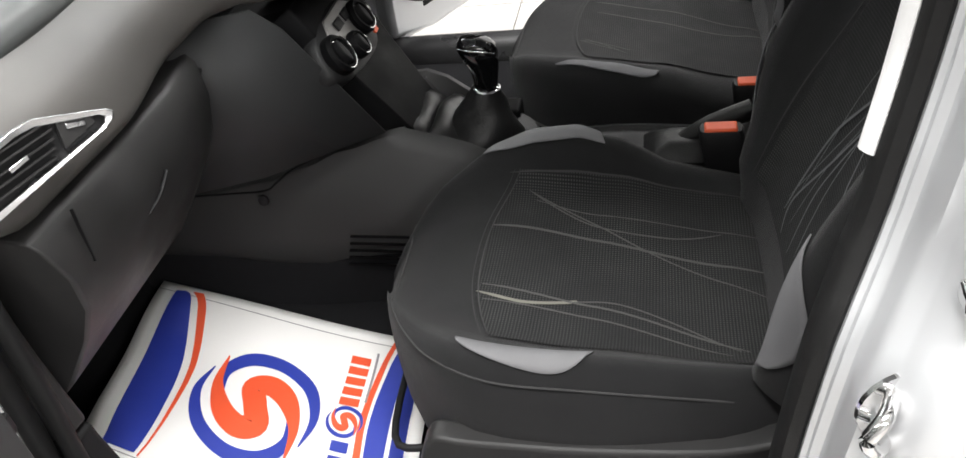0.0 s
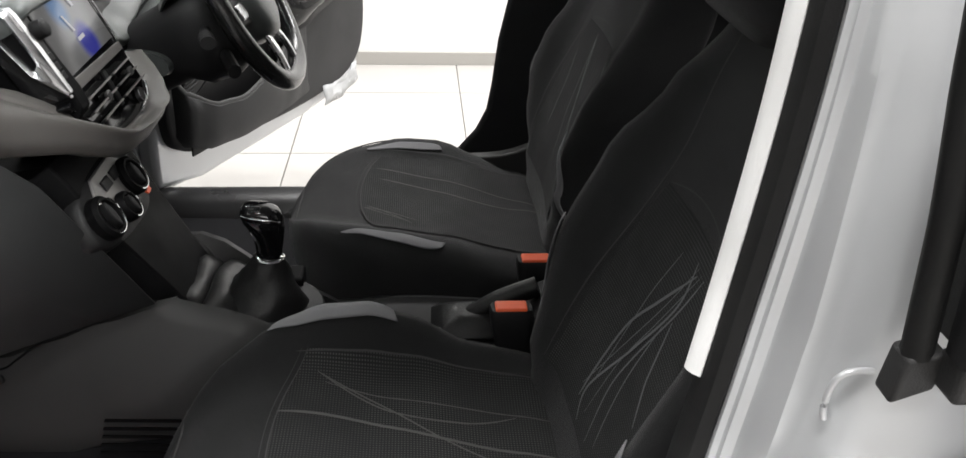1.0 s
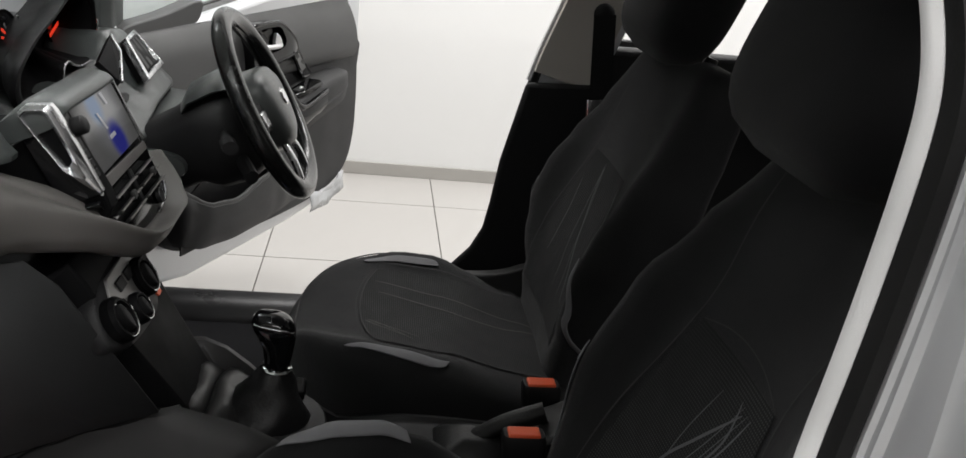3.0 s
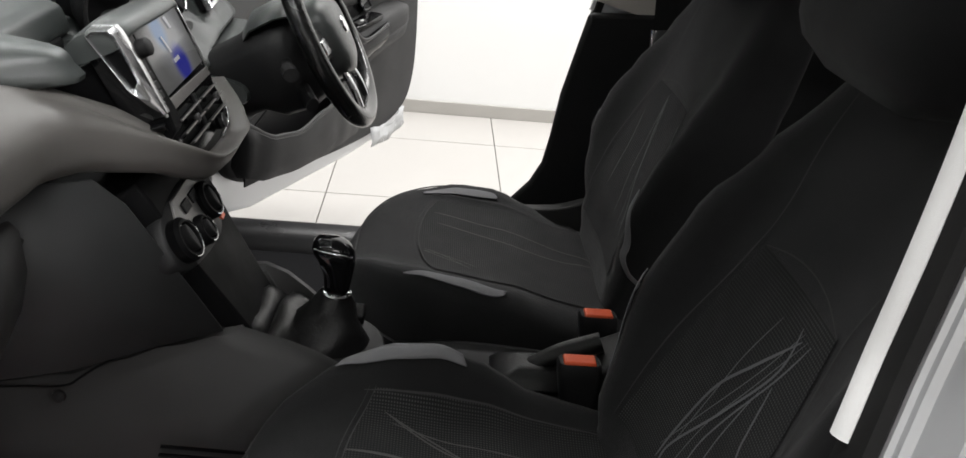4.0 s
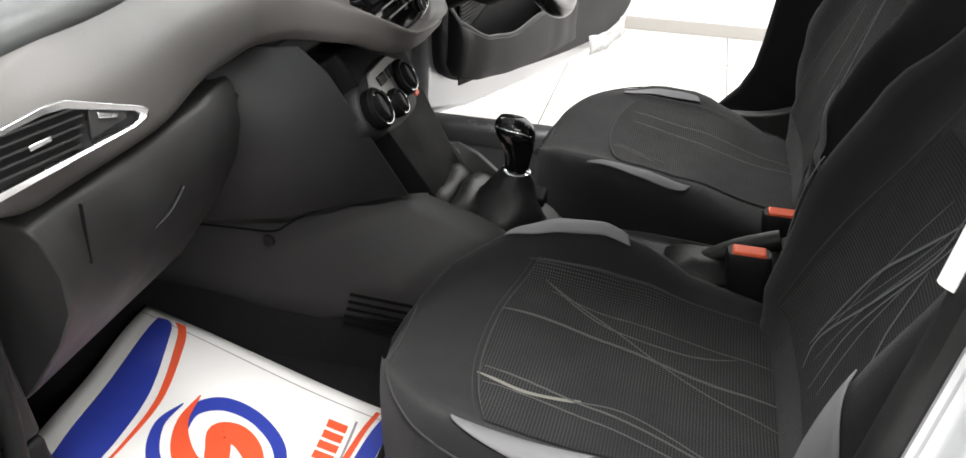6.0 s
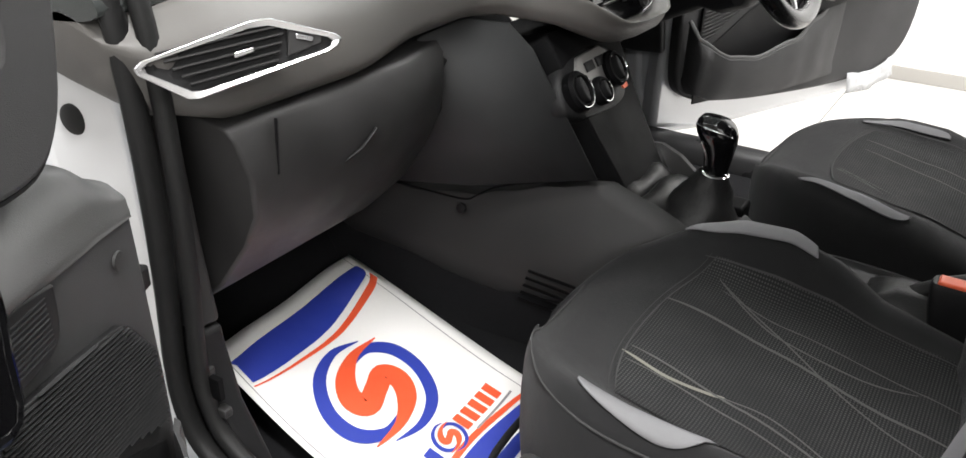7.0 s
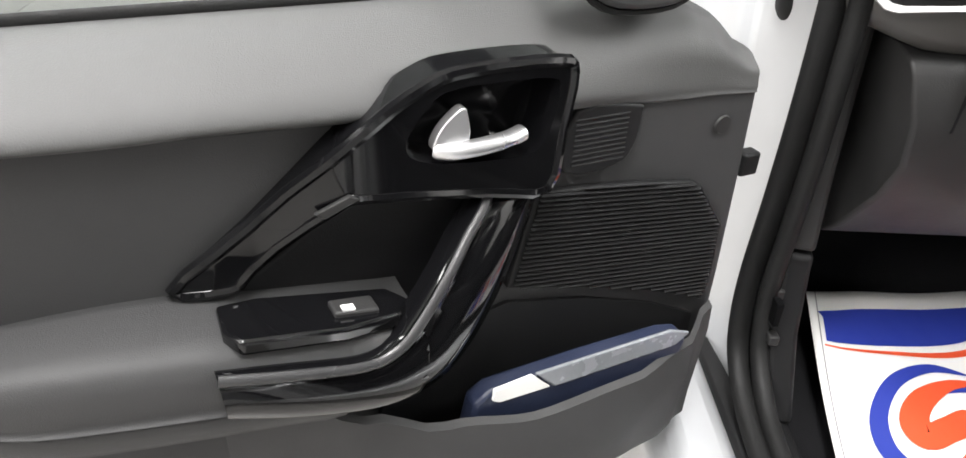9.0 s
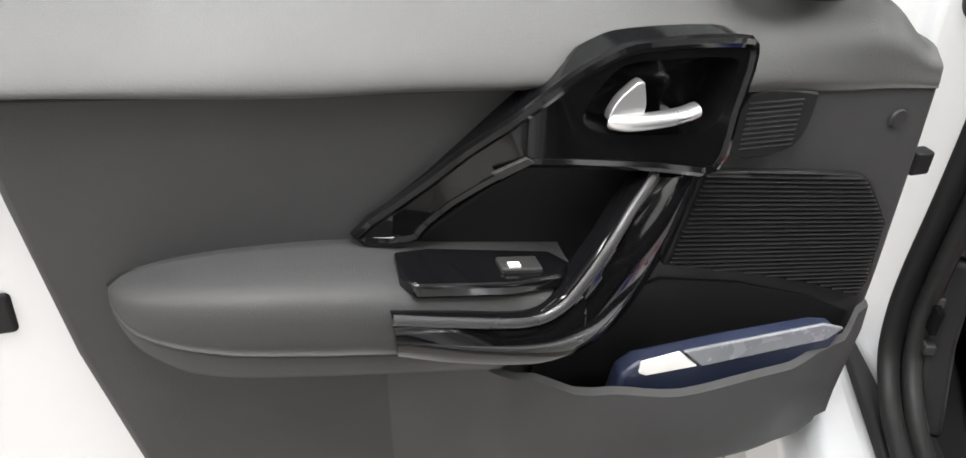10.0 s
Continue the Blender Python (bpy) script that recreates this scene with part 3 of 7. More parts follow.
carpet_rows = [(-0.80, 0.62), (-0.66, 0.50), (-0.56, 0.375), (-0.48, 0.325), (0.1, 0.315), (0.62, 0.315), (0.66, 0.36), (1.5, 0.36)]
line = catmull([(x, 0, z) for x, z in carpet_rows], 4, False)
bm = loft([[(p.x, -0.66, p.z), (p.x, -0.3, p.z), (p.x, 0.3, p.z), (p.x, 0.66, p.z), (p.x, 0.66, p.z - 0.03), (p.x, -0.66, p.z - 0.03)] for p in line])
tagged(link("car_floor", bm, CARPET, angle=60), "black carpeted car floor rising at the footwell", "car floor", kind="structure")
tagged(link("bulkhead", box(-0.86, -0.74, 0.3, -0.80, 0.74, 0.93), CARPET, smooth=False), "black carpeted bulkhead under the dashboard", "bulkhead", kind="structure")


def sill(s):
    y = lambda v: s * v
    prof = [(0.622, 0.285), (0.630, 0.318), (0.645, 0.344), (0.662, 0.355), (0.700, 0.359), (0.722, 0.352), (0.735, 0.30)]
    if s < 0:
        prof = [(0.655, 0.31), (0.66, 0.355), (0.675, 0.364), (0.715, 0.366), (0.735, 0.36), (0.74, 0.31)]
    bm = loft([[(x, y(a), b) for a, b in prof] for x in (-0.62, -0.3, 0.2, 0.7, 1.4)])
    top = thing("door_sill", (0.2, y(0.70), 0.30), "dark plastic sill plate over a silver painted sill", "sill", "door sills", "structure")
    # The light on the driver's plate is put into a paler plastic.
    wpart("sill_plate", bm, SILL if s > 0 else PLASTIC_BLACK, top, bevel=0.004)
    prof = [(0.70, 0.30), (0.742, 0.362), (0.80, 0.362), (0.83, 0.33), (0.83, 0.2), (0.70, 0.18)]
    if s > 0:
        prof = [(0.70, 0.29), (0.742, 0.322), (0.78, 0.306), (0.81, 0.28), (0.81, 0.2), (0.70, 0.18)]
    bm = loft([[(x, y(a), b) for a, b in prof] for x in (-0.6, 0.0, 0.7, 1.5)])
    wpart("painted_sill", bm, PAINT, top, "silver metallic painted sill", bevel=0.012)


both(sill)

roof_outline = [(0.02, 0.0), (0.02, 0.48), (0.12, 0.56), (0.5, 0.58), (1.6, 0.56), (1.95, 0.5), (1.95, 0.0)]
ring = [(x, y, 0) for x, y in roof_outline] + [(x, -y, 0) for x, y in reversed(roof_outline)]
ring = [p for i, p in enumerate(ring) if i not in (6, 13)]
bm = slab([(x, y, 1.46 - 0.03 * (y / 0.5) ** 2) for x, y, _ in ring], (0, 0, 1), 0.05)
tagged(link("roof", bm, PAINT, bevel=0.02), "silver painted car roof", "car roof", kind="structure")


def door_frame(s):
    """The painted pillars round a front door opening with their seals and trims."""
    y = lambda v: s * v
    top = thing("pillar", (0.42, y(0.75), 0.33), "silver painted B-pillar with black rubber seals and pale upper trim", "car pillar", "car pillars", "structure")
    # the centre line of the B-pillar and roof rail: (x, y, z)
    spine = [(0.345, 0.0, 0.36), (0.36, 0.0, 0.60), (0.397, 0.0, 0.90), (0.414, 0.0, 1.10), (0.412, -0.006, 1.20), (0.385, -0.04, 1.275), (0.30, -0.10, 1.325), (0.0, -0.15, 1.36), (-0.35, -0.14, 1.20), (-0.75, -0.10, 0.95)]
    if s > 0:
        spine = [(0.345, 0.0, 0.36), (0.395, 0.0, 0.60), (0.444, 0.0, 0.90), (0.505, 0.0, 1.10), (0.522, -0.006, 1.20), (0.50, -0.04, 1.275)] + spine[6:]
    spine = catmull(spine, 10, False)
    # the passenger's pillar leans inwards above the latch
    tuck = lambda z: lerp(z, [(0.74, 0.0), (0.85, 0.048), (0.95, 0.064), (1.10, 0.070), (1.25, 0.080)])[0] if s < 0 else 0.0

    def strip(name, prof, mat, label, z0=0.0, z1=9.0, x0=-9, bev=0.0, par=top):
        rings = []
        for i, p in enumerate(spine):
            if p.z < z0 or p.z > z1 or p.x < x0:
                continue
            d = spine[min(i + 1, len(spine) - 1)] - spine[max(i - 1, 0)]
            d.normalize()
            out = Vector((d.z, 0, -d.x)).normalized()
            lean = (0.42 if s > 0 else 0.20) * max(0.0, min(p.z, 1.2) - 0.95) if p.x > 0.3 else 0.0
            dy = tuck(p.z) * min(1.0, max(0.0, (p.x - 0.1) / 0.25))
            rings.append([(p.x + 0.5 * dy + out.x * a, y(b + p.y - dy - lean * max(0.0, min(1.0, (b - 0.735) / 0.06))), p.z + out.z * a) for a, b in prof])
        return wpart(name, loft(rings), mat, par, label, bevel=bev, angle=50)

    strip("seal", [(0.014, 0.706), (0.013, 0.722), (0.017, 0.731), (0.026, 0.733), (0.031, 0.728), (0.031, 0.70), (0.016, 0.70)], RUBBER, "black rubber door seal")
    strip("pillar_face", [(0.030, 0.70), (0.030, 0.733), (0.034, 0.735), (0.0345, 0.740), (0.041, 0.743), (0.042, 0.748), (0.044, 0.762), (0.047, 0.774), (0.056, 0.778), (0.058, 0.784), (0.070, 0.800), (0.084, 0.808), (0.16, 0.814), (0.16, 0.70)], PAINT, "silver metallic painted door pillar", x0=-0.6)
    strip("upper_trim", [(0.0062, 0.704), (0.0062, 0.714), (0.0075, 0.718), (0.0125, 0.719), (0.0140, 0.717), (0.0140, 0.704)] if s > 0 else [(0.0036, 0.707), (0.0042, 0.711), (0.0075, 0.7155), (0.0120, 0.7185), (0.0138, 0.717), (0.0138, 0.706)], PILLAR_TRIM, "pale grey plastic upper pillar trim", z0=0.862 if s < 0 else 0.895, x0=-0.6)
    if s > 0:
        strip("trim_body", [(0.012, 0.682), (0.010, 0.690), (0.012, 0.695), (0.14, 0.695), (0.14, 0.682)], TAUPE, "taupe plastic upper pillar trim", z0=0.90, z1=1.24, x0=0.35)
    low = [(x, 0, z) for x, z in ((0.29, 0.36), (0.345, 0.43), (0.39, 0.54), (0.415, 0.68), (0.44, 0.895), (0.56, 0.895), (0.57, 0.36))]
    if s > 0:
        low = [(x, 0, z) for x, z in ((0.27, 0.38), (0.325, 0.465), (0.365, 0.512), (0.388, 0.56), (0.398, 0.62), (0.409, 0.72), (0.428, 0.81), (0.4465, 0.897), (0.60, 0.905), (0.62, 0.36))]
    bk = 0.075 if s > 0 else 0.0
    ring = [(x + 0.5 * tuck(z), y(0.695 - tuck(z)), z) for x, _, z in low]
    wpart("lower_trim", slab(ring, (0, s, 0), 0.02), PLASTIC_BLACK, top, "black plastic lower pillar trim", bevel=0.01)
    # seat belt
    wpart("belt_guide", lathe((0.50 + bk, y(0.63), 1.06), (0, -s, 0), [(0.001, 0), (0.02, 0.0), (0.022, 0.008), (0.012, 0.016), (0.001, 0.016)], 18), PLASTIC_BLACK, top)
    path = catmull([(0.50 + bk, y(0.615), 1.06), (0.515 + bk, y(0.612), 0.90), (0.54 + bk, y(0.62), 0.62), (0.55 + bk, y(0.64), 0.40)], 5, False)
    wpart("seat_belt", sweep(path, 0.023, 0.0012, 6, (0, 1, 0)), RUBBER, top, "black woven seat belt")
    wpart("belt_tongue", sweep([(0.507 + bk, y(0.605), 0.965 - bk), (0.512 + bk, y(0.605), 0.93 - bk)], 0.022, 0.006, 8, (0, 1, 0)), CHROME, top, "chrome seat belt tongue")
    # striker
    if s < 0:
        pl = lathe((0.444, y(0.768), 0.733), (0.35, s, 0), [(0.001, 0), (0.03, 0), (0.03, 0.004), (0.001, 0.005)], 20)
        st = wpart("striker_plate", pl, CHROME, top, "bare steel door striker")
        wpart("striker_loop", sweep(catmull([(0.442, y(0.77), 0.749), (0.430, y(0.798), 0.749), (0.420, y(0.804), 0.733), (0.430, y(0.798), 0.717), (0.442, y(0.77), 0.717)], 4, False), 0.006), CHROME, st)
        for dz in (0.0, -0.028):
            wpart("screw", lathe((0.458, y(0.775), 0.748 + dz), (0.35, s, 0), [(0.001, 0), (0.008, 0), (0.006, 0.005), (0.001, 0.005)], 12), CHROME, st)
        for hz in (0.83, 0.86):
            wpart("hinge_bracket", box(0.470, y(0.768) - 0.012, hz - 0.008, 0.503, y(0.768) + 0.012, hz + 0.008), CHROME, top, "bright steel bracket", bevel=0.004)
        emb = catmull([(x + 0.045, y(v - 0.056), z - 0.066) for x, v, z in ((0.462, 0.799, 1.000), (0.452, 0.7985, 1.000), (0.444, 0.798, 0.997), (0.4395, 0.797, 0.988), (0.438, 0.797, 0.972), (0.440, 0.797, 0.962))], 4, False)
        wpart("embossed_edge", sweep(emb, 0.0022), PAINT, top, "embossed line in the painted pillar")
    # hinge pillar at the front
    top = thing("hinge_pillar", (-0.45, y(0.75), 0.33), "silver painted front hinge pillar with rubber seal and plug", "car pillar", "car pillars", "structure")
    face = [(-0.405, 0.700), (-0.412, 0.712), (-0.455, 0.720), (-0.478, 0.728), (-0.486, 0.746), (-0.52, 0.765), (-0.56, 0.82), (-0.60, 0.80), (-0.60, 0.70), (-0.42, 0.69)]
    if s < 0:
        face[:2] = [(-0.362, 0.702), (-0.368, 0.712)]
    rows = [(0.20, 0.10), (0.36, 0.035), (0.46, 0.012), (0.6, 0.0), (0.8, -0.015), (0.95, -0.04), (1.1, -0.09)]
    wpart("pillar_face", loft([[(x + d, y(v), z) for x, v in face] for z, d in rows]), PAINT, top, "silver metallic painted hinge pillar", bevel=0.006)
    seal = [(-0.03, 0.370), (-0.12, 0.373), (-0.20, 0.379), (-0.27, 0.397), (-0.328, 0.452), (-0.363, 0.55), (-0.382, 0.65), (-0.39, 0.75), (-0.40, 0.86), (-0.42, 0.95), (-0.46, 1.02)]
    out, lip = (0.702, 0.014), (0.692, 0.030)
    if s > 0:
        seal = [(x - 0.03, z) for x, z in seal[6:]]
    else:
        seal = [(0.33, 0.368), (0.0, 0.366), (-0.12, 0.367), (-0.21, 0.371), (-0.285, 0.384), (-0.337, 0.415), (-0.358, 0.46), (-0.362, 0.52), (-0.354, 0.62), (-0.350, 0.73), (-0.353, 0.84), (-0.366, 0.93), (-0.41, 1.02)]
        out, lip = (0.717, 0.006), (0.699, 0.024)
    wpart("seal", sweep(catmull([(x + out[1], y(out[0]), z) for x, z in seal], 5, False), 0.009, 0.014, 12, (0, 1, 0)), RUBBER, top, "black rubber door seal")
    wpart("seal_lip", sweep(catmull([(x + lip[1], y(lip[0]), z + 0.006) for x, z in seal], 5, False), 0.010, 0.011, 10, (0, 1, 0)), RUBBER, top)
    wpart("plug", lathe((-0.450, y(0.7165), 0.791), (0.2, s, 0), [(0.001, 0.0), (0.017, 0.0), (0.017, 0.003), (0.013, 0.006), (0.001, 0.007)], 20), RUBBER, top, "round black rubber body plug")
    # kick panel inside the pillar
    kick = [(-0.375, 0.70), (-0.335, 0.69), (-0.33, 0.66), (-0.40, 0.645), (-0.62, 0.645), (-0.62, 0.70)]
    wpart("kick_panel", loft([[(x + d - 0.10 * (s > 0), y(v), z) for x, v in kick] for z, d in ((0.36, 0.06), (0.45, 0.012), (0.53, -0.005), (0.548, -0.006))]), PLASTIC_BLACK, top, "black plastic kick panel with clips", bevel=0.006)
    wpart("dash_end", loft([[(x + d, y(v), z) for x, v in kick] for z, d in ((0.552, -0.008), (0.65, -0.02), (0.80, -0.03), (0.9, -0.03))]), PLASTIC, top, "dark grey dashboard end panel", bevel=0.006)
    if s < 0:
        wpart("kick_slot", box(-0.328, y(0.6935) - 0.004, 0.470, -0.312, y(0.6935) + 0.004, 0.500), STACK, top, "black slot in the kick panel", bevel=0.001)
    for k, (cx, cz) in enumerate(((-0.338, 0.50), (-0.318, 0.45))):
        wpart("clip", box(cx - 0.008 - 0.1 * (s > 0), y(0.69) - 0.006, cz - 0.006, cx + 0.008 - 0.1 * (s > 0), y(0.69) + 0.006, cz + 0.006), PLASTIC, top, "grey plastic trim clip", bevel=0.002)


both(door_frame)

# the rear doors stand open behind the pillars
def rear_door(s):
    y = lambda v: s * v
    o = 0.17 if s > 0 else 0.033
    w = 0.0 if s > 0 else 0.054
    top = thing("rear_door", (0.56, y(0.83), 0.33), "open silver rear car door with black window frame and hinge", "car door", "car doors")
    frame = wpart("window_frame", sweep(catmull([(x + o, v, z) for x, v, z in ((0.425, y(0.80 - w), 1.27), (0.447, y(0.826 - w), 1.20), (0.456, y(0.832 - w), 1.12), (0.463, y(0.834 - w), 1.06), (0.4665, y(0.834 - w), 1.02), (0.470, y(0.834 - w), 0.975))], 5, False), 0.0085, 0.009, 10, (0, 1, 0)), RUBBER, top, "black window frame")
    wpart("frame_lip", sweep(catmull([(x + o, v, z) for x, v, z in ((0.459, y(0.846 - w), 1.20), (0.468, y(0.852 - w), 1.12), (0.475, y(0.854 - w), 1.06), (0.480, y(0.854 - w), 0.985))], 5, False), 0.004, 0.012, 8, (0, 1, 0)), PLASTIC_BLACK, frame)
    ring = [(0.482, 0.985), (0.476, 1.05), (0.466, 1.14), (0.455, 1.22), (0.62, 1.30), (0.85, 1.32), (0.85, 0.985)]
    if s < 0:
        wpart("door_trim", slab([(x + o, y(0.850 - w), z) for x, z in ring], (0, s, 0), 0.03), PLASTIC, top, "dark grey rear door trim", bevel=0.003)
    wpart("hinge_foot", slab([(x + o, y(0.842 - w), z) for x, z in ((0.462, 0.976), (0.484, 0.980), (0.482, 0.955), (0.458, 0.945))], (0, s, 0), 0.02), PLASTIC, top, "grey painted steel hinge", bevel=0.003)
    wpart("hinge_arm", box(0.480 + o, y(0.848 - w) - 0.012, 0.958, 0.60 + o, y(0.848 - w) + 0.012, 0.982), PLASTIC, top, "grey painted steel hinge", bevel=0.004)
    ring = [(0.53, 0.36), (0.53, 0.90), (0.60, 0.93), (1.1, 0.95), (1.1, 0.36)]
    wpart("door_shell", slab([(x + 0.02 + o * 0.5, y(0.868), z) for x, z in ring], (0, s, 0), 0.07), PAINT, top, "silver painted door", bevel=0.01)
    if s > 0:
        card = [(0.58, 0.40), (0.57, 0.88), (0.60, 0.975), (1.12, 0.985), (1.12, 0.40)]
        wpart("trim_card", slab([(x, y(0.795), z) for x, z in card], (0, s, 0), 0.05), PLASTIC_BLACK, top, "black rear door trim card", bevel=0.015)


both(rear_door)

# rear bench seen between the front seats
bench = thing("rear_bench", (1.25, 0, 0.36), "dark cloth rear bench seat with headrests", "car seat")
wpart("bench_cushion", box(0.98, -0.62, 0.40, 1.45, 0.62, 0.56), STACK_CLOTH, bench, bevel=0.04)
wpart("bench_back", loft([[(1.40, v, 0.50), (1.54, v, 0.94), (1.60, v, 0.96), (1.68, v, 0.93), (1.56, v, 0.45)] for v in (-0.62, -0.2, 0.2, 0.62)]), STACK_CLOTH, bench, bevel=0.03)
side = thing("rear_quarter", (1.4, 0.0, 0.4), "dark plastic rear quarter trim and parcel shelf", "car trim", kind="structure")
wpart("parcel_shelf", box(1.6, -0.62, 0.93, 2.0, 0.62, 0.96), PLASTIC_BLACK, side)
for s in (-1, 1):
    wpart("quarter_trim", box(1.15, s * 0.68 - 0.04, 0.36, 2.0, s * 0.68 + 0.04, 0.95), PLASTIC_BLACK, side, bevel=0.01)
    wpart("rear_pillar", loft([[(x + d, s * (0.66 - 0.0) + o, z) for d, o in ((0, -0.03), (0.25, -0.03), (0.25, 0.03), (0, 0.03))] for x, z in ((1.55, 0.95), (1.62, 1.42))]), PLASTIC_BLACK, side, bevel=0.01)
wpart("tailgate_lower", box(1.98, -0.66, 0.4, 2.05, 0.66, 0.99), PLASTIC_BLACK, side)
wpart("tailgate_upper", box(1.95, -0.5, 1.36, 2.0, 0.5, 1.44), PLASTIC_BLACK, side)

wpart("front_pillar_trim", loft([[(x, 0.60, z), (x + 0.02, 0.625, z), (x + 0.02, 0.70, z), (x - 0.10, 0.74, z), (x - 0.12, 0.60, z)] for x, z in ((-0.40, 0.86), (-0.395, 0.95), (-0.39, 1.05), (-0.36, 1.15))]), DASH_TOP, side, "dark grey front pillar trim", bevel=0.006)

# windscreen
bm = slab([(-0.80, -0.62, 0.945), (-0.80, 0.62, 0.945), (0.02, 0.50, 1.43), (0.02, -0.50, 1.43)], (-0.5, 0, 0.86), 0.005)
ws = tagged(link("windscreen", bm, GLASS, smooth=False), "clear laminated windscreen", "windscreen", kind="structure")
ws.visible_shadow = False


# ---- the dashboard ----
dash = thing("dashboard", (-0.45, 0, 0.33), "dark grey dashboard with pale lower band, chrome vents and touch screen", "dashboard")
# the pale band: y, top x, top z, lip x, lip z
BAND = [(-0.735, -0.375, 0.905, -0.375, 0.845), (-0.70, -0.345, 0.912, -0.335, 0.812), (-0.62, -0.335, 0.916, -0.308, 0.795), (-0.45, -0.355, 0.925, -0.298, 0.797),
        (-0.30, -0.350, 0.928, -0.308, 0.812), (-0.21, -0.338, 0.924, -0.300, 0.817), (-0.165, -0.326, 0.917, -0.28, 0.815), (-0.13, -0.285, 0.899, -0.245, 0.808), (-0.10, -0.218, 0.856, -0.192, 0.797), (-0.07, -0.195, 0.838, -0.172, 0.782),
        (-0.04, -0.184, 0.815, -0.160, 0.766), (0.0, -0.177, 0.795, -0.154, 0.760), (0.05, -0.175, 0.788, -0.151, 0.757), (0.13, -0.175, 0.785, -0.153, 0.755), (0.19, -0.195, 0.81, -0.175, 0.765), (0.225, -0.23, 0.84, -0.215, 0.80)]


def band_section(v):
    tx, tz, lx, lz = lerp(v, BAND)
    c = Vector(((tx + lx) / 2, 0, (tz + lz) / 2))
    rise = 0.018 * max(0.0, 1 - abs(v + 0.095) / 0.06)
    pts = [(tx - 0.05, tz + 0.004 + rise), (tx - 0.012, tz + 0.001 + rise * 0.3), (tx + 0.008, tz - 0.012), (c.x + 0.025, c.z + 0.012), (lx + 0.010, lz + 0.022), (lx + 0.003, lz + 0.006),
           (lx - 0.012, lz - 0.003), (lx - 0.05, lz + 0.002), (lx - 0.12, lz + 0.02), (tx - 0.12, tz - 0.02)]
    return [(x, v, z) for x, _, z in catmull([(x, 0, z) for x, z in pts], 4)]


vs = [-0.735 + 0.02 * i for i in range(49)]
wpart("lower_band", loft([band_section(v) for v in vs]), DASH, dash, "pale warm grey soft dashboard band", angle=60)
# driver's side of the band
BAND_D = [(0.145, -0.30, 0.90, -0.24, 0.862), (0.20, -0.33, 0.90, -0.228, 0.846), (0.30, -0.355, 0.904, -0.238, 0.824), (0.36, -0.358, 0.905, -0.248, 0.838), (0.445, -0.352, 0.912, -0.250, 0.852), (0.475, -0.350, 0.957, -0.250, 0.855), (0.50, -0.345, 0.960, -0.250, 0.857), (0.56, -0.345, 0.952, -0.252, 0.858), (0.59, -0.348, 0.945, -0.260, 0.858), (0.605, -0.352, 0.940, -0.285, 0.862)]


def driver_section(v):
    tx, tz, lx, lz = lerp(v, BAND_D)
    pts = [(tx - 0.12, tz - 0.015), (tx - 0.02, tz + 0.001), (tx + 0.008, tz - 0.006), (tx * 0.55 + lx * 0.45, tz * 0.55 + lz * 0.45), (lx - 0.006, lz + 0.010), (lx, lz), (lx - 0.010, lz - 0.008), (lx - 0.05, lz - 0.010), (lx - 0.14, lz + 0.01)]
    return [(x, v, z) for x, _, z in catmull([(x, 0, z) for x, z in pts], 4)]


driver_vs = [0.145 + 0.0153 * i for i in range(31)]
wpart("driver_band", loft([driver_section(v) for v in driver_vs]), DASH_TOP, dash, "dark slate dashboard panel", angle=60)
# The dark underside of the lip is added as a black strip.
wpart("brow_shade", sweep([(lerp(v, BAND_D)[2] - 0.010, v, lerp(v, BAND_D)[3] - 0.010) for v in driver_vs[3:29]], 0.006, 0.009, 10), STACK, dash, "black strip for the shade under the panel's lip")


def surround_section(v):
    x, z = lerp(v, BAND_D)[2:]
    pts = [(x - 0.02, z - 0.014), (x + 0.030, z - 0.016), (x + 0.058, z - 0.026), (x + 0.066, z - 0.044), (x + 0.050, z - 0.058), (x - 0.05, z - 0.075), (x - 0.05, z - 0.01)]
    return [(x, v, z) for x, _, z in catmull([(x, 0, z) for x, z in pts], 3)]


wpart("column_surround", loft([surround_section(0.245 + 0.02 * i) for i in range(18)]), DASH_TOP, dash, "dark slate surround of the steering column", angle=60)
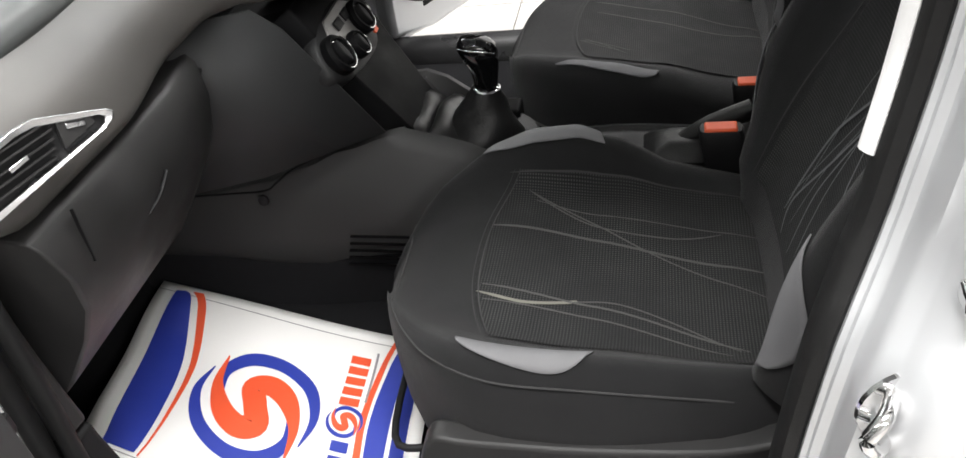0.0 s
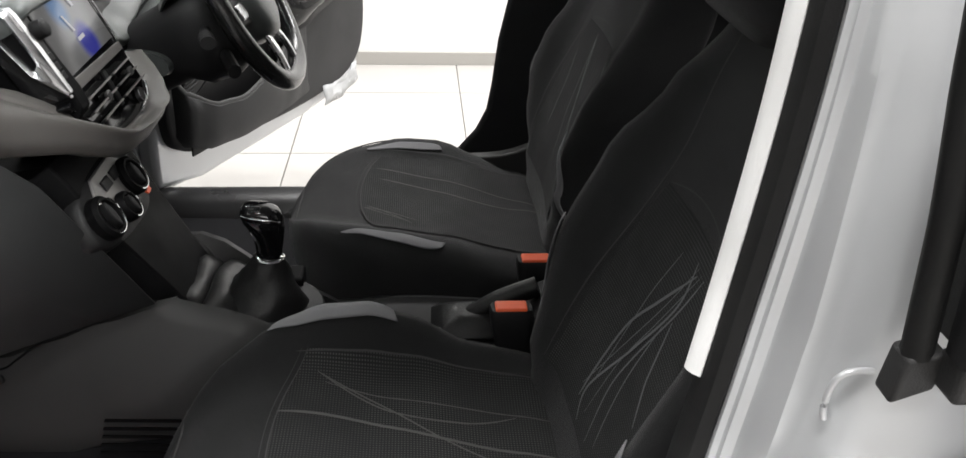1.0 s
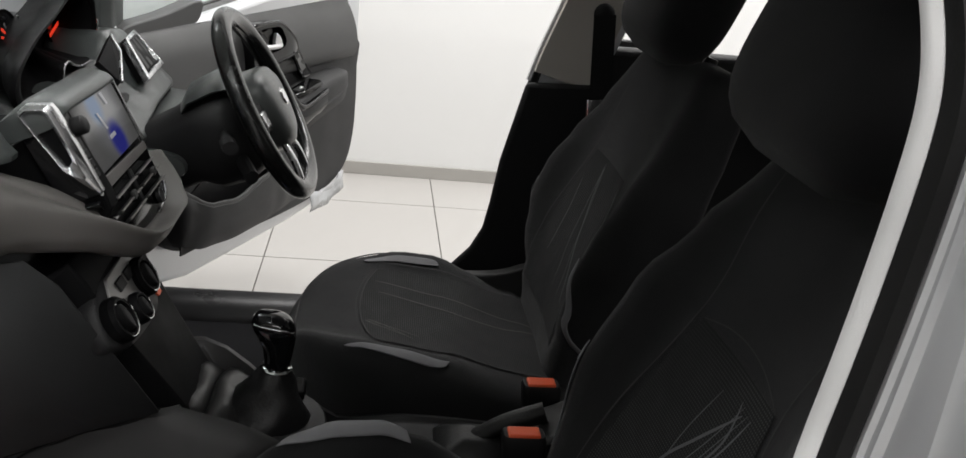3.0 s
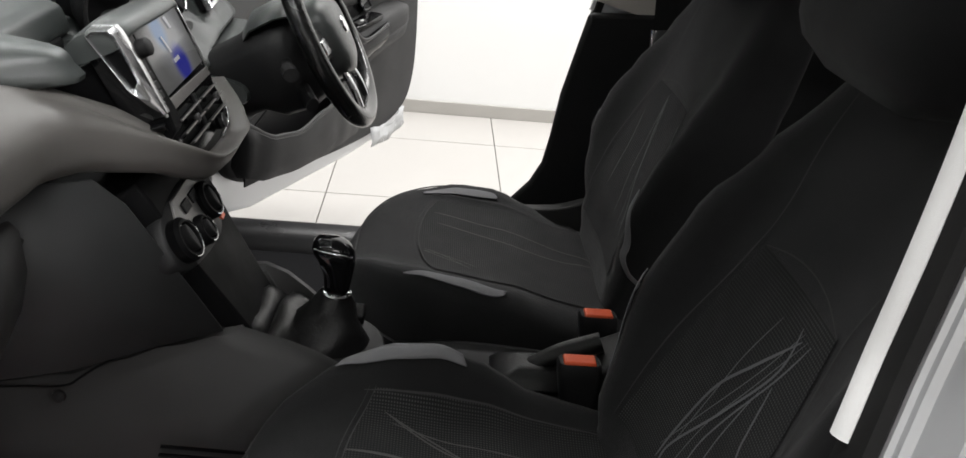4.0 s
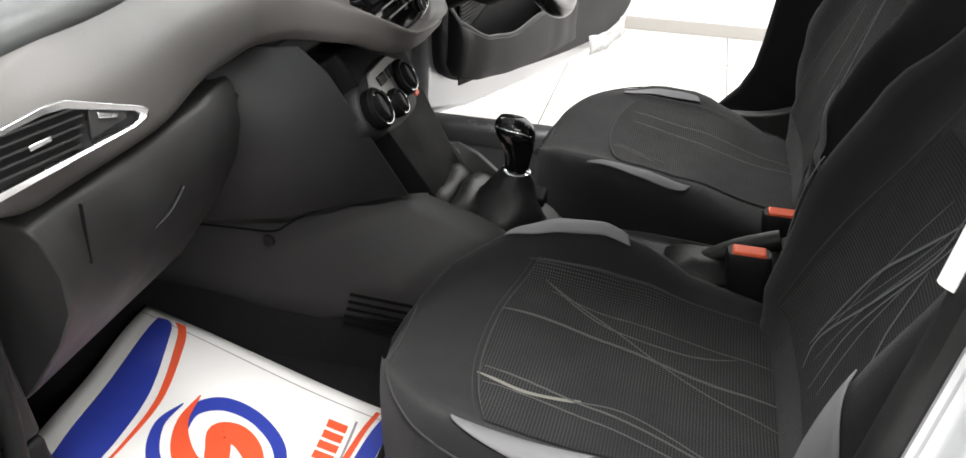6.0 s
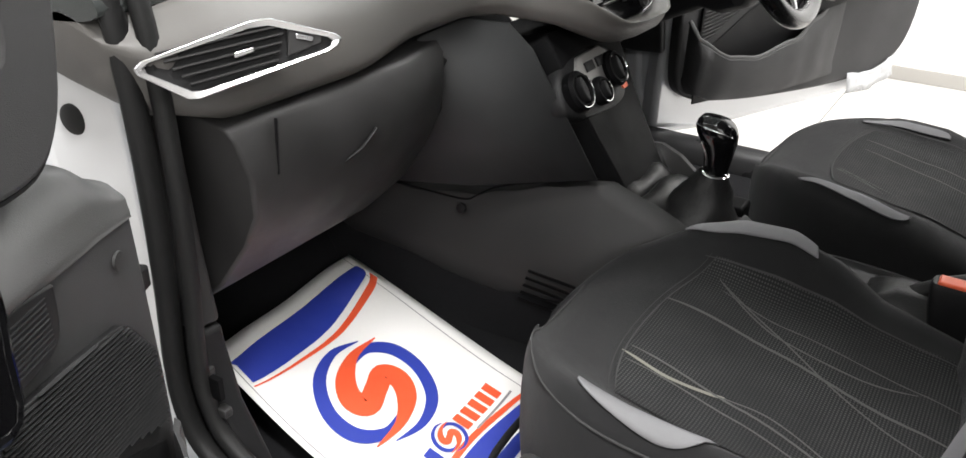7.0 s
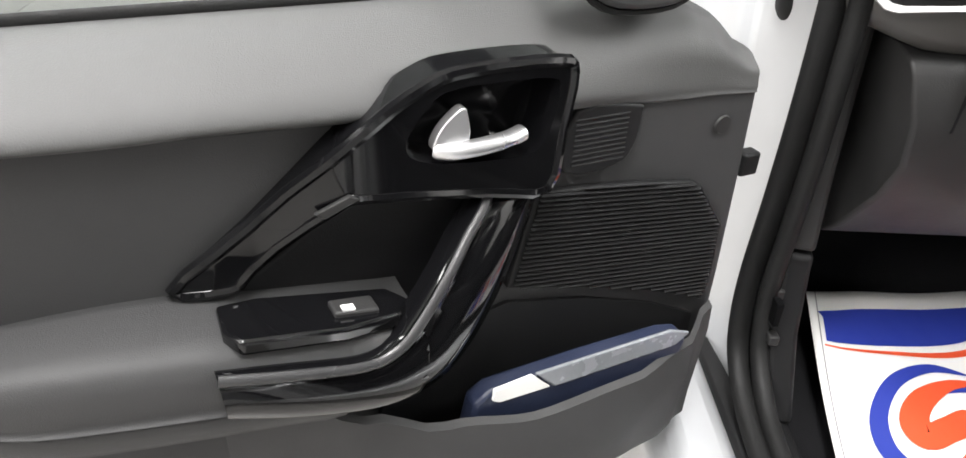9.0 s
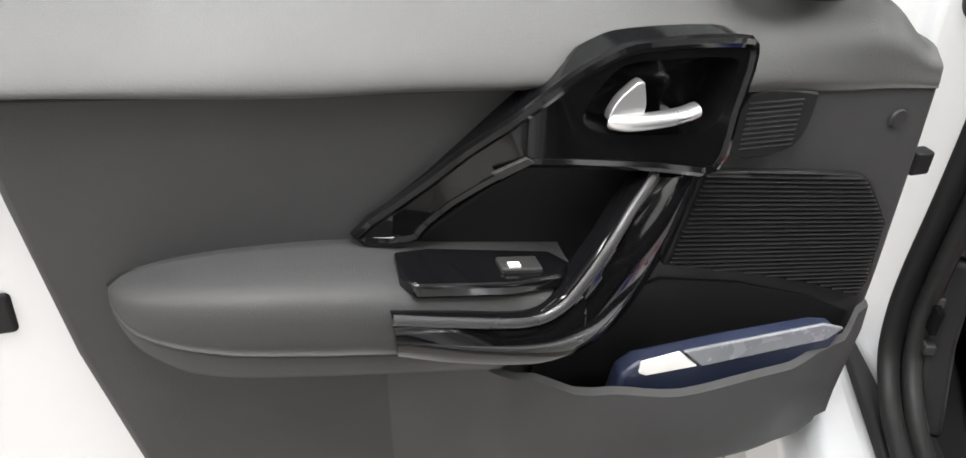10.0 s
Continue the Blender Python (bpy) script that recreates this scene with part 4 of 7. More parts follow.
# top pad
def pad_section(v):
    if v > 0.60:
        pts = [(-0.86, 0.92), (-0.86, 0.94), (-0.65, 0.942), (-0.50, 0.94), (-0.45, 0.93), (-0.42, 0.92), (-0.42, 0.905), (-0.5, 0.90)]
    elif v > 0.18:
        pts = [(-0.86, 0.92), (-0.86, 0.945), (-0.65, 0.948), (-0.54, 0.947), (-0.49, 0.944), (-0.475, 0.935), (-0.475, 0.905), (-0.5, 0.90)]
    elif v > -0.104:
        pts = [(-0.86, 0.92), (-0.86, 0.945), (-0.65, 0.950), (-0.47, 0.944), (-0.43, 0.938), (-0.415, 0.925), (-0.415, 0.890), (-0.5, 0.88)]
    else:
        k = min(1.0, max(0.0, (v + 0.19) / 0.065))
        f = 0.066 * k * k * (3 - 2 * k)
        pts = [(-0.86, 0.92), (-0.86, 0.945), (-0.65, 0.950), (-0.46 + f * 0.4, 0.961), (-0.385 + f, 0.950 + 0.04 * f), (-0.357 + f, 0.933), (-0.362 + f, 0.909), (-0.5, 0.90)]
    return [(x, v, z) for x, _, z in catmull([(x, 0, z) for x, z in pts], 4)]


wpart("top_pad", loft([pad_section(v) for v in [-0.735 + 0.03 * i for i in range(18)] + [-0.19 + 0.0075 * i for i in range(11)] + [-0.108]]), DASH_TOP, dash, "dark slate grained dashboard top", angle=50)
wpart("top_pad", loft([pad_section(v) for v in [-0.103 + 0.03 * i for i in range(9)] + [0.165, 0.175]]), DASH_TOP, dash, "dark slate grained dashboard top", angle=50)
wpart("top_pad", loft([pad_section(v) for v in [0.185 + 0.05 * i for i in range(9)]]), DASH_TOP, dash, "dark slate grained dashboard top", angle=50)
wpart("top_pad", loft([pad_section(v) for v in [0.605, 0.64, 0.69, 0.735]]), DASH_TOP, dash, "dark slate grained dashboard top", angle=50)
wpart("dash_core", box(-0.62, -0.60, 0.81, -0.405, 0.15, 0.897), PLASTIC_BLACK, dash, bevel=0.01)
wpart("dash_base", box(-0.86, 0.15, 0.80, -0.44, 0.62, 0.875), PLASTIC_BLACK, dash, bevel=0.01)
# demister slot
for k in range(3):
    wpart("demister_slot", box(-0.62 - 0.012 * k, -0.68, 0.949, -0.615 - 0.012 * k, -0.42, 0.953), PLASTIC_BLACK, dash)


def side_vent(s):
    """The outer air vent in its bright frame."""
    A, B = Vector((-0.336, s * 0.706, 0.866)), Vector((-0.237, s * 0.540, 0.873))
    U = (B - A).normalized()
    W = Vector((0, 0, 1)) - U * U.z
    Nn = U.cross(W) if s < 0 else W.cross(U)
    Nn.normalize()
    Nn = -Nn if Nn.x < 0 else Nn
    W = (W + Nn * -0.25).normalized()
    Nn = (U.cross(W)).normalized()
    Nn = -Nn if Nn.x < 0 else Nn
    P = lambda a, b, n=0.0: A + U * a + W * b + Nn * (n + 0.014)
    inn = [(-0.002, -0.003), (0.004, 0.001), (0.100, 0.019), (0.118, 0.019), (0.174, 0.001), (0.179, -0.003), (0.175, -0.008), (0.166, -0.011), (0.046, -0.031), (0.036, -0.030), (0.0, -0.008)]
    out = [(a + (0.090 - a) * -0.105, b + (-0.006 - b) * -0.30) for a, b in inn]
    bm = bmesh.new()
    lay = []
    for loop, h in ((out, 0.0), (out, 0.008), (inn, 0.006), (inn, -0.012)):
        lay.append([bm.verts.new(P(a, b, h)) for a, b in loop])
    for p, q in zip(lay, lay[1:]):
        for i in range(len(out)):
            j = (i + 1) % len(out)
            bm.faces.new((p[i], p[j], q[j], q[i]))
    top = wpart("side_vent", slab([P(a, b, -0.004) for a, b in inn], Nn, 0.01), PLASTIC_BLACK, dash, "black slatted air vent in a satin chrome frame")
    wpart("vent_frame", bm, SATIN, top, "satin chrome vent frame", bevel=0.0015)
    for k in range(5):
        f = k / 4
        b0 = 0.008 - 0.032 * f
        a0, a1 = 0.010 + 0.026 * f, 0.134 - 0.012 * f
        sl = [P(a0, b0 - 0.004 * 0, -0.002), P(a1, b0 + 0.010, -0.002), P(a1, b0 + 0.0115, 0.006), P(a0, b0 + 0.0015, 0.006)]
        wpart("slat", slab(sl, W, 0.002), PLASTIC, top)
    wpart("slider", slab([P(0.080, -0.006, 0.009), P(0.100, -0.003, 0.009), P(0.100, 0.002, 0.009), P(0.080, -0.001, 0.009)], Nn, 0.006), SATIN, top, "small satin vent slider", bevel=0.001)
    wpart("vent_end", slab([P(0.138, 0.018, 0.004), P(0.170, 0.006, 0.004), P(0.168, -0.004, 0.004), P(0.132, -0.012, 0.004)], Nn, 0.006), PLASTIC, top, bevel=0.001)
    wpart("thumb_wheel", slab([P(0.143, 0.009, 0.007), P(0.160, 0.003, 0.007), P(0.159, -0.001, 0.007), P(0.142, 0.004, 0.007)], Nn, 0.004), SATIN, top, bevel=0.001)


side_vent(-1)


def driver_vent():
    """The four-sided air vent of the driver's panel in its bright frame."""
    c = [Vector(p) for p in ((-0.316, 0.482, 0.941), (-0.332, 0.596, 0.936), (-0.281, 0.567, 0.893), (-0.274, 0.444, 0.892))]
    mid = sum(c, Vector()) / 4
    n = (c[2] - c[0]).cross(c[1] - c[3]).normalized()
    n = -n if n.x < 0 else n
    at = lambda a, b, h: c[0].lerp(c[1], a).lerp(c[3].lerp(c[2], a), b) + n * h
    vent = wpart("side_vent", slab([at(a, b, 0.004) for a, b in ((0, 0), (1, 0), (1, 1), (0, 1))], n, 0.02), STACK, dash, "black slatted air vent in a satin chrome frame")
    bm = bmesh.new()
    q = ((0, 0), (1, 0), (1, 1), (0, 1))
    lay = [[bm.verts.new(at(0.5 + (a - 0.5) * k, 0.5 + (b - 0.5) * g, h)) for a, b in q] for k, g, h in ((1.10, 1.22, -0.004), (1.10, 1.22, 0.008), (0.98, 0.96, 0.010), (0.96, 0.92, 0.002))]
    for p, r in zip(lay, lay[1:]):
        for i in range(4):
            bm.faces.new((p[i], p[(i + 1) % 4], r[(i + 1) % 4], r[i]))
    wpart("vent_frame", bm, SATIN, vent, "satin chrome vent frame", bevel=0.0015)
    for k in range(3):
        a = 0.2 + 0.27 * k
        wpart("slat", slab([at(a, 0.06, 0.006), at(a + 0.15, 0.06, 0.006), at(a + 0.17, 0.9, 0.006), at(a + 0.02, 0.9, 0.006)], n, 0.004), PLASTIC, vent, bevel=0.001)
    wpart("vent_slider", slab([at(0.80, 0.55, 0.010), at(0.93, 0.55, 0.010), at(0.93, 0.9, 0.010), at(0.80, 0.9, 0.010)], n, 0.006), SATIN, vent, "small satin vent slider", bevel=0.001)


driver_vent()
wpart("corner_infill", slab([(-0.334, 0.462, 0.957), (-0.318, 0.456, 0.931), (-0.294, 0.372, 0.897), (-0.335, 0.392, 0.925)], (0.7, 0, 0.7), 0.01), STACK, dash, "gloss black corner beside the instruments")
wpart("corner_trim", sweep([(-0.334, 0.462, 0.958), (-0.317, 0.457, 0.932), (-0.293, 0.372, 0.898)], 0.003, 0.003, 8), SATIN, dash, "thin chrome edge beside the instruments")

# glove box under the band
rows_g = ((-0.05, 0.006, -0.650, -0.25), (-0.012, 0.0, -0.652, -0.25), (-0.003, -0.012, -0.650, -0.25), (0.0, -0.06, -0.634, -0.25), (-0.012, -0.11, -0.622, -0.25), (-0.035, -0.155, -0.622, -0.25), (-0.075, -0.215, -0.632, -0.25), (-0.10, -0.238, -0.640, -0.25), (-0.13, -0.235, -0.640, -0.25), (-0.16, -0.1, -0.63, -0.25), (-0.14, 0.0, -0.64, -0.25))
bm = loft([[(-0.288 + a - 0.02 * max(0, f - 0.75) / 0.25, y0 + (y1 - y0) * f, 0.79 + b) for a, b, y0, y1 in rows_g] for f in (0.0, 0.2, 0.4, 0.6, 0.75, 0.85, 0.93, 1.0)])
glove = wpart("glove_box", bm, GLOVE, dash, "dark grey plastic glove box lid", bevel=0.004, angle=35)
# A black body gives the deep shade right of the lid.
wpart("glove_cheek", loft([[(-0.34, v, 0.80), (-0.315, v, 0.76), (-0.335, v, 0.68), (-0.40, v, 0.57), (-0.5, v, 0.56), (-0.5, v, 0.80)] for v in (-0.36, -0.26, -0.20)]), PLASTIC_BLACK, dash, "black body for the shaded gap beside the glove box", bevel=0.004)
wpart("glove_seam", slab([(-0.286, -0.5925, 0.788), (-0.286, -0.591, 0.788), (-0.2865, -0.595, 0.725), (-0.2865, -0.5965, 0.725)], (1, 0, 0), 0.004), PLASTIC_BLACK, glove)
wpart("glove_latch", sweep(catmull([(-0.300, -0.482, 0.695), (-0.291, -0.455, 0.707), (-0.286, -0.43, 0.727)], 4, False), 0.0035, 0.002, 8), PLASTIC_BLACK, glove, "small glove box pull recess", bevel=0.001)
wpart("under_panel", box(-0.62, -0.645, 0.57, -0.42, -0.12, 0.60), PLASTIC_BLACK, dash)
# dark panel beside the console
ring = [(-0.235, -0.135, 0.765), (-0.127, -0.117, 0.582), (-0.20, -0.142, 0.570), (-0.302, -0.192, 0.556), (-0.43, -0.222, 0.546), (-0.47, -0.25, 0.60), (-0.41, -0.275, 0.70), (-0.335, -0.275, 0.80), (-0.312, -0.20, 0.812), (-0.27, -0.145, 0.80)]
bm = bmesh.new()
ctr = bm.verts.new((-0.30, -0.178, 0.655))
rv = [bm.verts.new(p) for p in ring]
for i in range(len(rv)):
    bm.faces.new((ctr, rv[i], rv[(i + 1) % len(rv)]))
wpart("knee_panel", bm, KNEE, dash, "dark grey triangular knee panel", solid=0.006, angle=75)

# touch screen tower
SC = Vector((-0.20, 0.0, 0.868))
SU, SW = Vector((0.0, 1.0, 0.0)), Vector((-0.42, 0, 0.907)).normalized()
SN = Vector((0.907, 0, 0.42)).normalized()
S = lambda a, b, n=0.0: SC + SU * a + SW * b + SN * n
unit = wpart("screen_unit", slab([S(-0.088, 0.108), S(0.138, 0.106), S(0.136, -0.004), S(-0.08, -0.006)], SN, 0.05), GLOSS, dash, "gloss black screen housing", bevel=0.003)
wpart("screen", slab([S(-0.048, 0.100, 0.003), S(0.118, 0.098, 0.003), S(0.122, 0.014, 0.003), S(-0.052, 0.012, 0.003)], SN, 0.002), SCREEN, unit, "lit grey touch screen with blue shapes", smooth=False)
bm = slab([S(-0.054, 0.008, 0.003), S(0.132, 0.004, 0.003), S(0.132, -0.008, 0.003), S(-0.068, -0.007, 0.003)], SN, 0.003)
wpart("screen_sill", bm, DASH, unit, "grey strip under the screen", bevel=0.001)
wpart("screen_edge", slab([S(0.129, 0.100, 0.004), S(0.1315, 0.100, 0.004), S(0.1345, 0.006, 0.004), S(0.132, 0.006, 0.004)], SN, 0.003), SATIN, unit, "grey screen edge", bevel=0.001)
wpart("screen_shape", slab([S(0.056, 0.095, 0.0047), S(0.064, 0.095, 0.0047), S(0.069, 0.078, 0.0047), S(0.063, 0.078, 0.0047)], SN, 0.001), SCREEN_WHITE, unit, smooth=False)
wpart("screen_shape", slab([S(0.017, 0.076, 0.0047), S(0.021, 0.076, 0.0047), S(0.031, 0.052, 0.0047), S(0.026, 0.052, 0.0047)], SN, 0.001), SCREEN_WHITE, unit, smooth=False)
wpart("screen_shape", slab([S(0.024, 0.043, 0.0048), S(0.045, 0.044, 0.0048), S(0.045, 0.039, 0.0048), S(0.024, 0.038, 0.0048)], SN, 0.001), SCREEN_WHITE, unit, smooth=False)
# bright frame on the side of the tower, with a black infill
F = lambda x, z, v=-0.092: Vector((x, v, z))
outer = [F(-0.285, 0.962), F(-0.276, 0.972), F(-0.248, 0.975), F(-0.241, 0.967), F(-0.217, 0.921), F(-0.193, 0.872), F(-0.195, 0.867), F(-0.215, 0.878), F(-0.237, 0.892), F(-0.261, 0.927)]
inner = [F(-0.2775, 0.957), F(-0.272, 0.961), F(-0.262, 0.963), F(-0.255, 0.961), F(-0.240, 0.935), F(-0.227, 0.911), F(-0.2265, 0.907), F(-0.230, 0.900), F(-0.232, 0.900), F(-0.254, 0.928)]
bm = bmesh.new()
mid = [p.lerp(q, 0.5) for p, q in zip(outer, inner)]
lay = [[bm.verts.new(p + Vector((0, d, 0))) for p in loop] for loop, d in ((outer, 0.014), (outer, 0.004), (mid, -0.003), (inner, 0.003), (inner, 0.014))]
for p, q in zip(lay, lay[1:]):
    for k in range(10):
        bm.faces.new((p[k], p[(k + 1) % 10], q[(k + 1) % 10], q[k]))
wpart("chrome_frame", bm, SATIN, unit, "satin chrome side frame", bevel=0.0015, angle=70)
wpart("frame_infill", slab([p + Vector((0, 0.005, 0)) for p in inner], (0, -1, 0), 0.004), STACK, unit, "gloss black infill")
wpart("front_rail", sweep([S(-0.090, 0.110, 0.002), S(-0.084, 0.05, 0.003), S(-0.080, -0.006, 0.002)], 0.0025, 0.0025, 8), SATIN, unit, "satin chrome rail beside the screen")
wpart("key_strip", slab([S(-0.078, 0.100, 0.002), S(-0.055, 0.100, 0.002), S(-0.060, 0.010, 0.002), S(-0.070, 0.003, 0.002)], SN, 0.003), PLASTIC, unit, "dark grey key strip", bevel=0.0005)
wpart("volume_knob", lathe(S(-0.058, 0.079, 0.003), SN, [(0.001, 0), (0.012, 0), (0.0115, 0.012), (0.009, 0.014), (0.001, 0.014)], 20), PLASTIC_BLACK, unit, "round black volume knob")
for k in range(3):
    c = (-0.067, 0.046 - 0.013 * k)
    wpart("button", slab([S(c[0] - 0.006, c[1] + 0.005, 0.005), S(c[0] + 0.006, c[1] + 0.005, 0.005), S(c[0] + 0.006, c[1] - 0.005, 0.005), S(c[0] - 0.005, c[1] - 0.005, 0.005)], SN, 0.004), PLASTIC_BLACK, unit, bevel=0.001)
prof = catmull([(-0.234, 0, 0.964), (-0.243, 0, 0.974), (-0.262, 0, 0.978), (-0.280, 0, 0.974), (-0.300, 0, 0.955), (-0.300, 0, 0.935), (-0.27, 0, 0.945), (-0.244, 0, 0.957)], 4)
hood = loft([[(p.x - d, v, p.z - h) for p in prof] for v, d, h in ((-0.090, 0.012, 0.016), (-0.080, 0.004, 0.006), (-0.05, 0.0, 0.0), (0.06, 0.0, 0.003), (0.12, 0.002, 0.004), (0.136, 0.004, 0.008), (0.146, 0.01, 0.016), (0.152, 0.02, 0.03))])
wpart("screen_hood", hood, DASH_TOP, unit, "dark slate hood above the screen", angle=50)
# centre vents under the screen
VC = Vector((-0.181, 0.07, 0.81))
V = lambda a, b, n=0.0: VC + Vector((0, a, 0)) + Vector((-0.34, 0, 0.94)) * b + Vector((0.94, 0, 0.34)) * n
VN = Vector((0.94, 0, 0.34))
vent_ring = [(-0.145, 0.052), (0.056, 0.056), (0.074, 0.034), (0.083, -0.005), (0.068, -0.024), (0.02, -0.032), (-0.07, -0.026), (-0.118, 0.002), (-0.146, 0.034)]
cv = wpart("centre_vent", slab([V(p.x, p.y, 0.0) for p in catmull([(a, b, 0) for a, b in vent_ring], 4)], VN, 0.05), GLOSS, dash, "gloss black twin centre air vents", bevel=0.003)
for b, a0, a1 in ((0.041, -0.125, 0.052), (0.024, -0.128, 0.064), (0.007, -0.112, 0.070)):
    for lo, hi in ((a0, -0.034), (-0.022, a1)):
        slat = wpart("slat", slab([V(lo, b - 0.003, 0.001), V(hi, b - 0.003, 0.001), V(hi, b, 0.010), V(lo, b, 0.010)], (0, 0, 1), 0.003), PLASTIC_BLACK, cv)
        wpart("slat_edge", sweep([V(lo, b - 0.001, 0.0105), V(hi, b - 0.001, 0.0105)], 0.0016, 0.0012, 6), DASH, slat, "grey front edge of the slat")
wpart("divider", slab([V(-0.034, 0.050, 0.003), V(-0.022, 0.050, 0.003), V(-0.018, -0.004, 0.003), V(-0.030, -0.004, 0.003)], VN, 0.006), PLASTIC_BLACK, cv, bevel=0.001)
for a in (-0.075, 0.026):
    wpart("vent_tab", slab([V(a, 0.030, 0.013), V(a + 0.014, 0.031, 0.013), V(a + 0.014, 0.020, 0.013), V(a, 0.019, 0.013)], VN, 0.006), PLASTIC, cv, "small vent tab", bevel=0.002)
wpart("hazard_button", lathe(V(0.036, -0.012, 0.002), VN, [(0.001, 0), (0.012, 0), (0.011, 0.006), (0.001, 0.006)], 18), PLASTIC_BLACK, cv, "round hazard light button")
wpart("hazard_ring", lathe(V(0.036, -0.012, 0.006), VN, [(0.0085, 0.001), (0.0100, 0.0025), (0.0110, 0.001)], 18), SATIN, cv, "thin bright ring")
wpart("vent_rim", sweep([V(p.x, p.y, 0.001) for p in catmull([(a, b, 0) for a, b in vent_ring[3:6]], 5, False)], 0.0026), SATIN, cv, "thin chrome rim")
# gloss black cheek between band and screen
bm = slab([(x, -0.078, z) for x, z in ((-0.345, 0.90), (-0.31, 0.910), (-0.284, 0.925), (-0.272, 0.955), (-0.245, 0.962), (-0.194, 0.868), (-0.186, 0.845), (-0.196, 0.825), (-0.24, 0.835), (-0.32, 0.87))], (0, -1, 0), 0.03)
wpart("gloss_cheek", bm, STACK, dash, "gloss black trim below the screen", bevel=0.003)
wpart("cheek_slot", slab([(x, -0.081, z) for x, z in ((-0.241, 0.875), (-0.214, 0.8635), (-0.213, 0.858), (-0.240, 0.867))], (0, -1, 0), 0.004), PLASTIC, dash, "small grey blank")
# instrument binnacle high behind the wheel
RIMS = [(0.128, 0.945), (0.15, 0.963), (0.21, 0.990), (0.29, 1.012), (0.36, 1.033), (0.43, 1.040), (0.478, 1.025), (0.490, 0.98), (0.489, 0.95), (0.480, 0.926), (0.460, 0.916), (0.40, 0.914), (0.36, 0.922), (0.335, 0.933), (0.31, 0.928), (0.295, 0.90), (0.2, 0.895), (0.14, 0.90), (0.122, 0.92)]
edge = catmull([(0, a, b) for a, b in RIMS], 4)
rings = [[(x, 0.42 + (p.y - 0.42) * g + dy, 0.95 + (p.z - 0.95) * g) for p in edge] for x, g, dy in ((-0.46, 0.55, 0.05), (-0.41, 0.80, 0.01), (-0.375, 0.99, 0.0), (-0.366, 1.0, 0.0), (-0.364, 0.97, 0.0), (-0.372, 0.90, 0.005), (-0.445, 0.90, 0.075))]
binn = wpart("instrument_binnacle", loft(rings), STACK, dash, "black instrument binnacle with red lit dials", angle=45)
for cy, r in ((0.30, 0.048), (0.505, 0.052)):
    dial = wpart("dial", lathe((-0.440, cy, 0.965), (1, 0, 0.2), [(0.001, 0), (r, 0), (r, 0.004), (r - 0.002, 0.004), (r - 0.003, 0.002), (0.001, 0.002)], 32), GLOSS, binn)
    wpart("dial_arc", sweep([(-0.434, cy + (r - 0.004) * math.cos(t), 0.966 + (r - 0.004) * math.sin(t)) for t in [-0.9 + 0.12 * k for k in range(16)]], 0.0013, 0.0013, 6), SATIN, dial, "pale arc of the dial")
    for k in range(9):
        t = 2.3 + 0.28 * k
        ra, rb = r * 0.62, r * (0.92 if k % 2 else 0.84)
        c, sn, w = math.cos(t), math.sin(t), 0.0016
        wpart("dial_mark", slab([(-0.433, cy + ra * c - w * sn, 0.966 + ra * sn + w * c), (-0.433, cy + rb * c - w * sn, 0.966 + rb * sn + w * c), (-0.433, cy + rb * c + w * sn, 0.966 + rb * sn - w * c), (-0.433, cy + ra * c + w * sn, 0.966 + ra * sn - w * c)], (1, 0, 0), 0.001), DIAL_RED if k in (1, 2, 6) else PLATE, dial, "lit red dial marks" if k in (1, 2, 6) else "", smooth=False)
    wpart("needle", slab([(-0.431, cy - 0.006, 0.962), (-0.431, cy - 0.050, 0.946), (-0.431, cy - 0.050, 0.952), (-0.431, cy - 0.004, 0.969)], (1, 0, 0), 0.001), DIAL_RED, dial, "lit red needle", smooth=False)
wpart("cluster_trim", sweep([(-0.425, 0.38, 0.920), (-0.428, 0.44, 0.918), (-0.43, 0.53, 0.906)], 0.002, 0.002, 6), SATIN, binn, "thin bright line below the dials")
wpart("binnacle_rim", sweep([(-0.3635, 0.42 + (p.y - 0.42) * 0.985, 0.95 + (p.z - 0.95) * 0.985) for p in edge[28:62]], 0.0018), SATIN, binn, "thin bright rim")


# ---- console between the seats ----
console = thing("centre_console", (-0.1, 0, 0.33), "dark grey plastic centre console with heater dials and gear gaiter", "console")
# tunnel: x, ridge half width, ridge z, foot half width, foot z
TUN = [(-0.66, 0.19, 0.60, 0.225, 0.45), (-0.52, 0.19, 0.53, 0.208, 0.392), (-0.42, 0.172, 0.518, 0.204, 0.384), (-0.33, 0.155, 0.525, 0.200, 0.366), (-0.25, 0.138, 0.545, 0.196, 0.360), (-0.20, 0.125, 0.560, 0.192, 0.370), (-0.11, 0.107, 0.576, 0.185, 0.372),
       (-0.06, 0.103, 0.560, 0.178, 0.372), (-0.01, 0.099, 0.538, 0.170, 0.37), (0.05, 0.094, 0.508, 0.155, 0.37), (0.12, 0.085, 0.482, 0.13, 0.365), (0.20, 0.075, 0.470, 0.11, 0.36), (0.45, 0.068, 0.46, 0.095, 0.35), (0.75, 0.068, 0.46, 0.095, 0.35)]


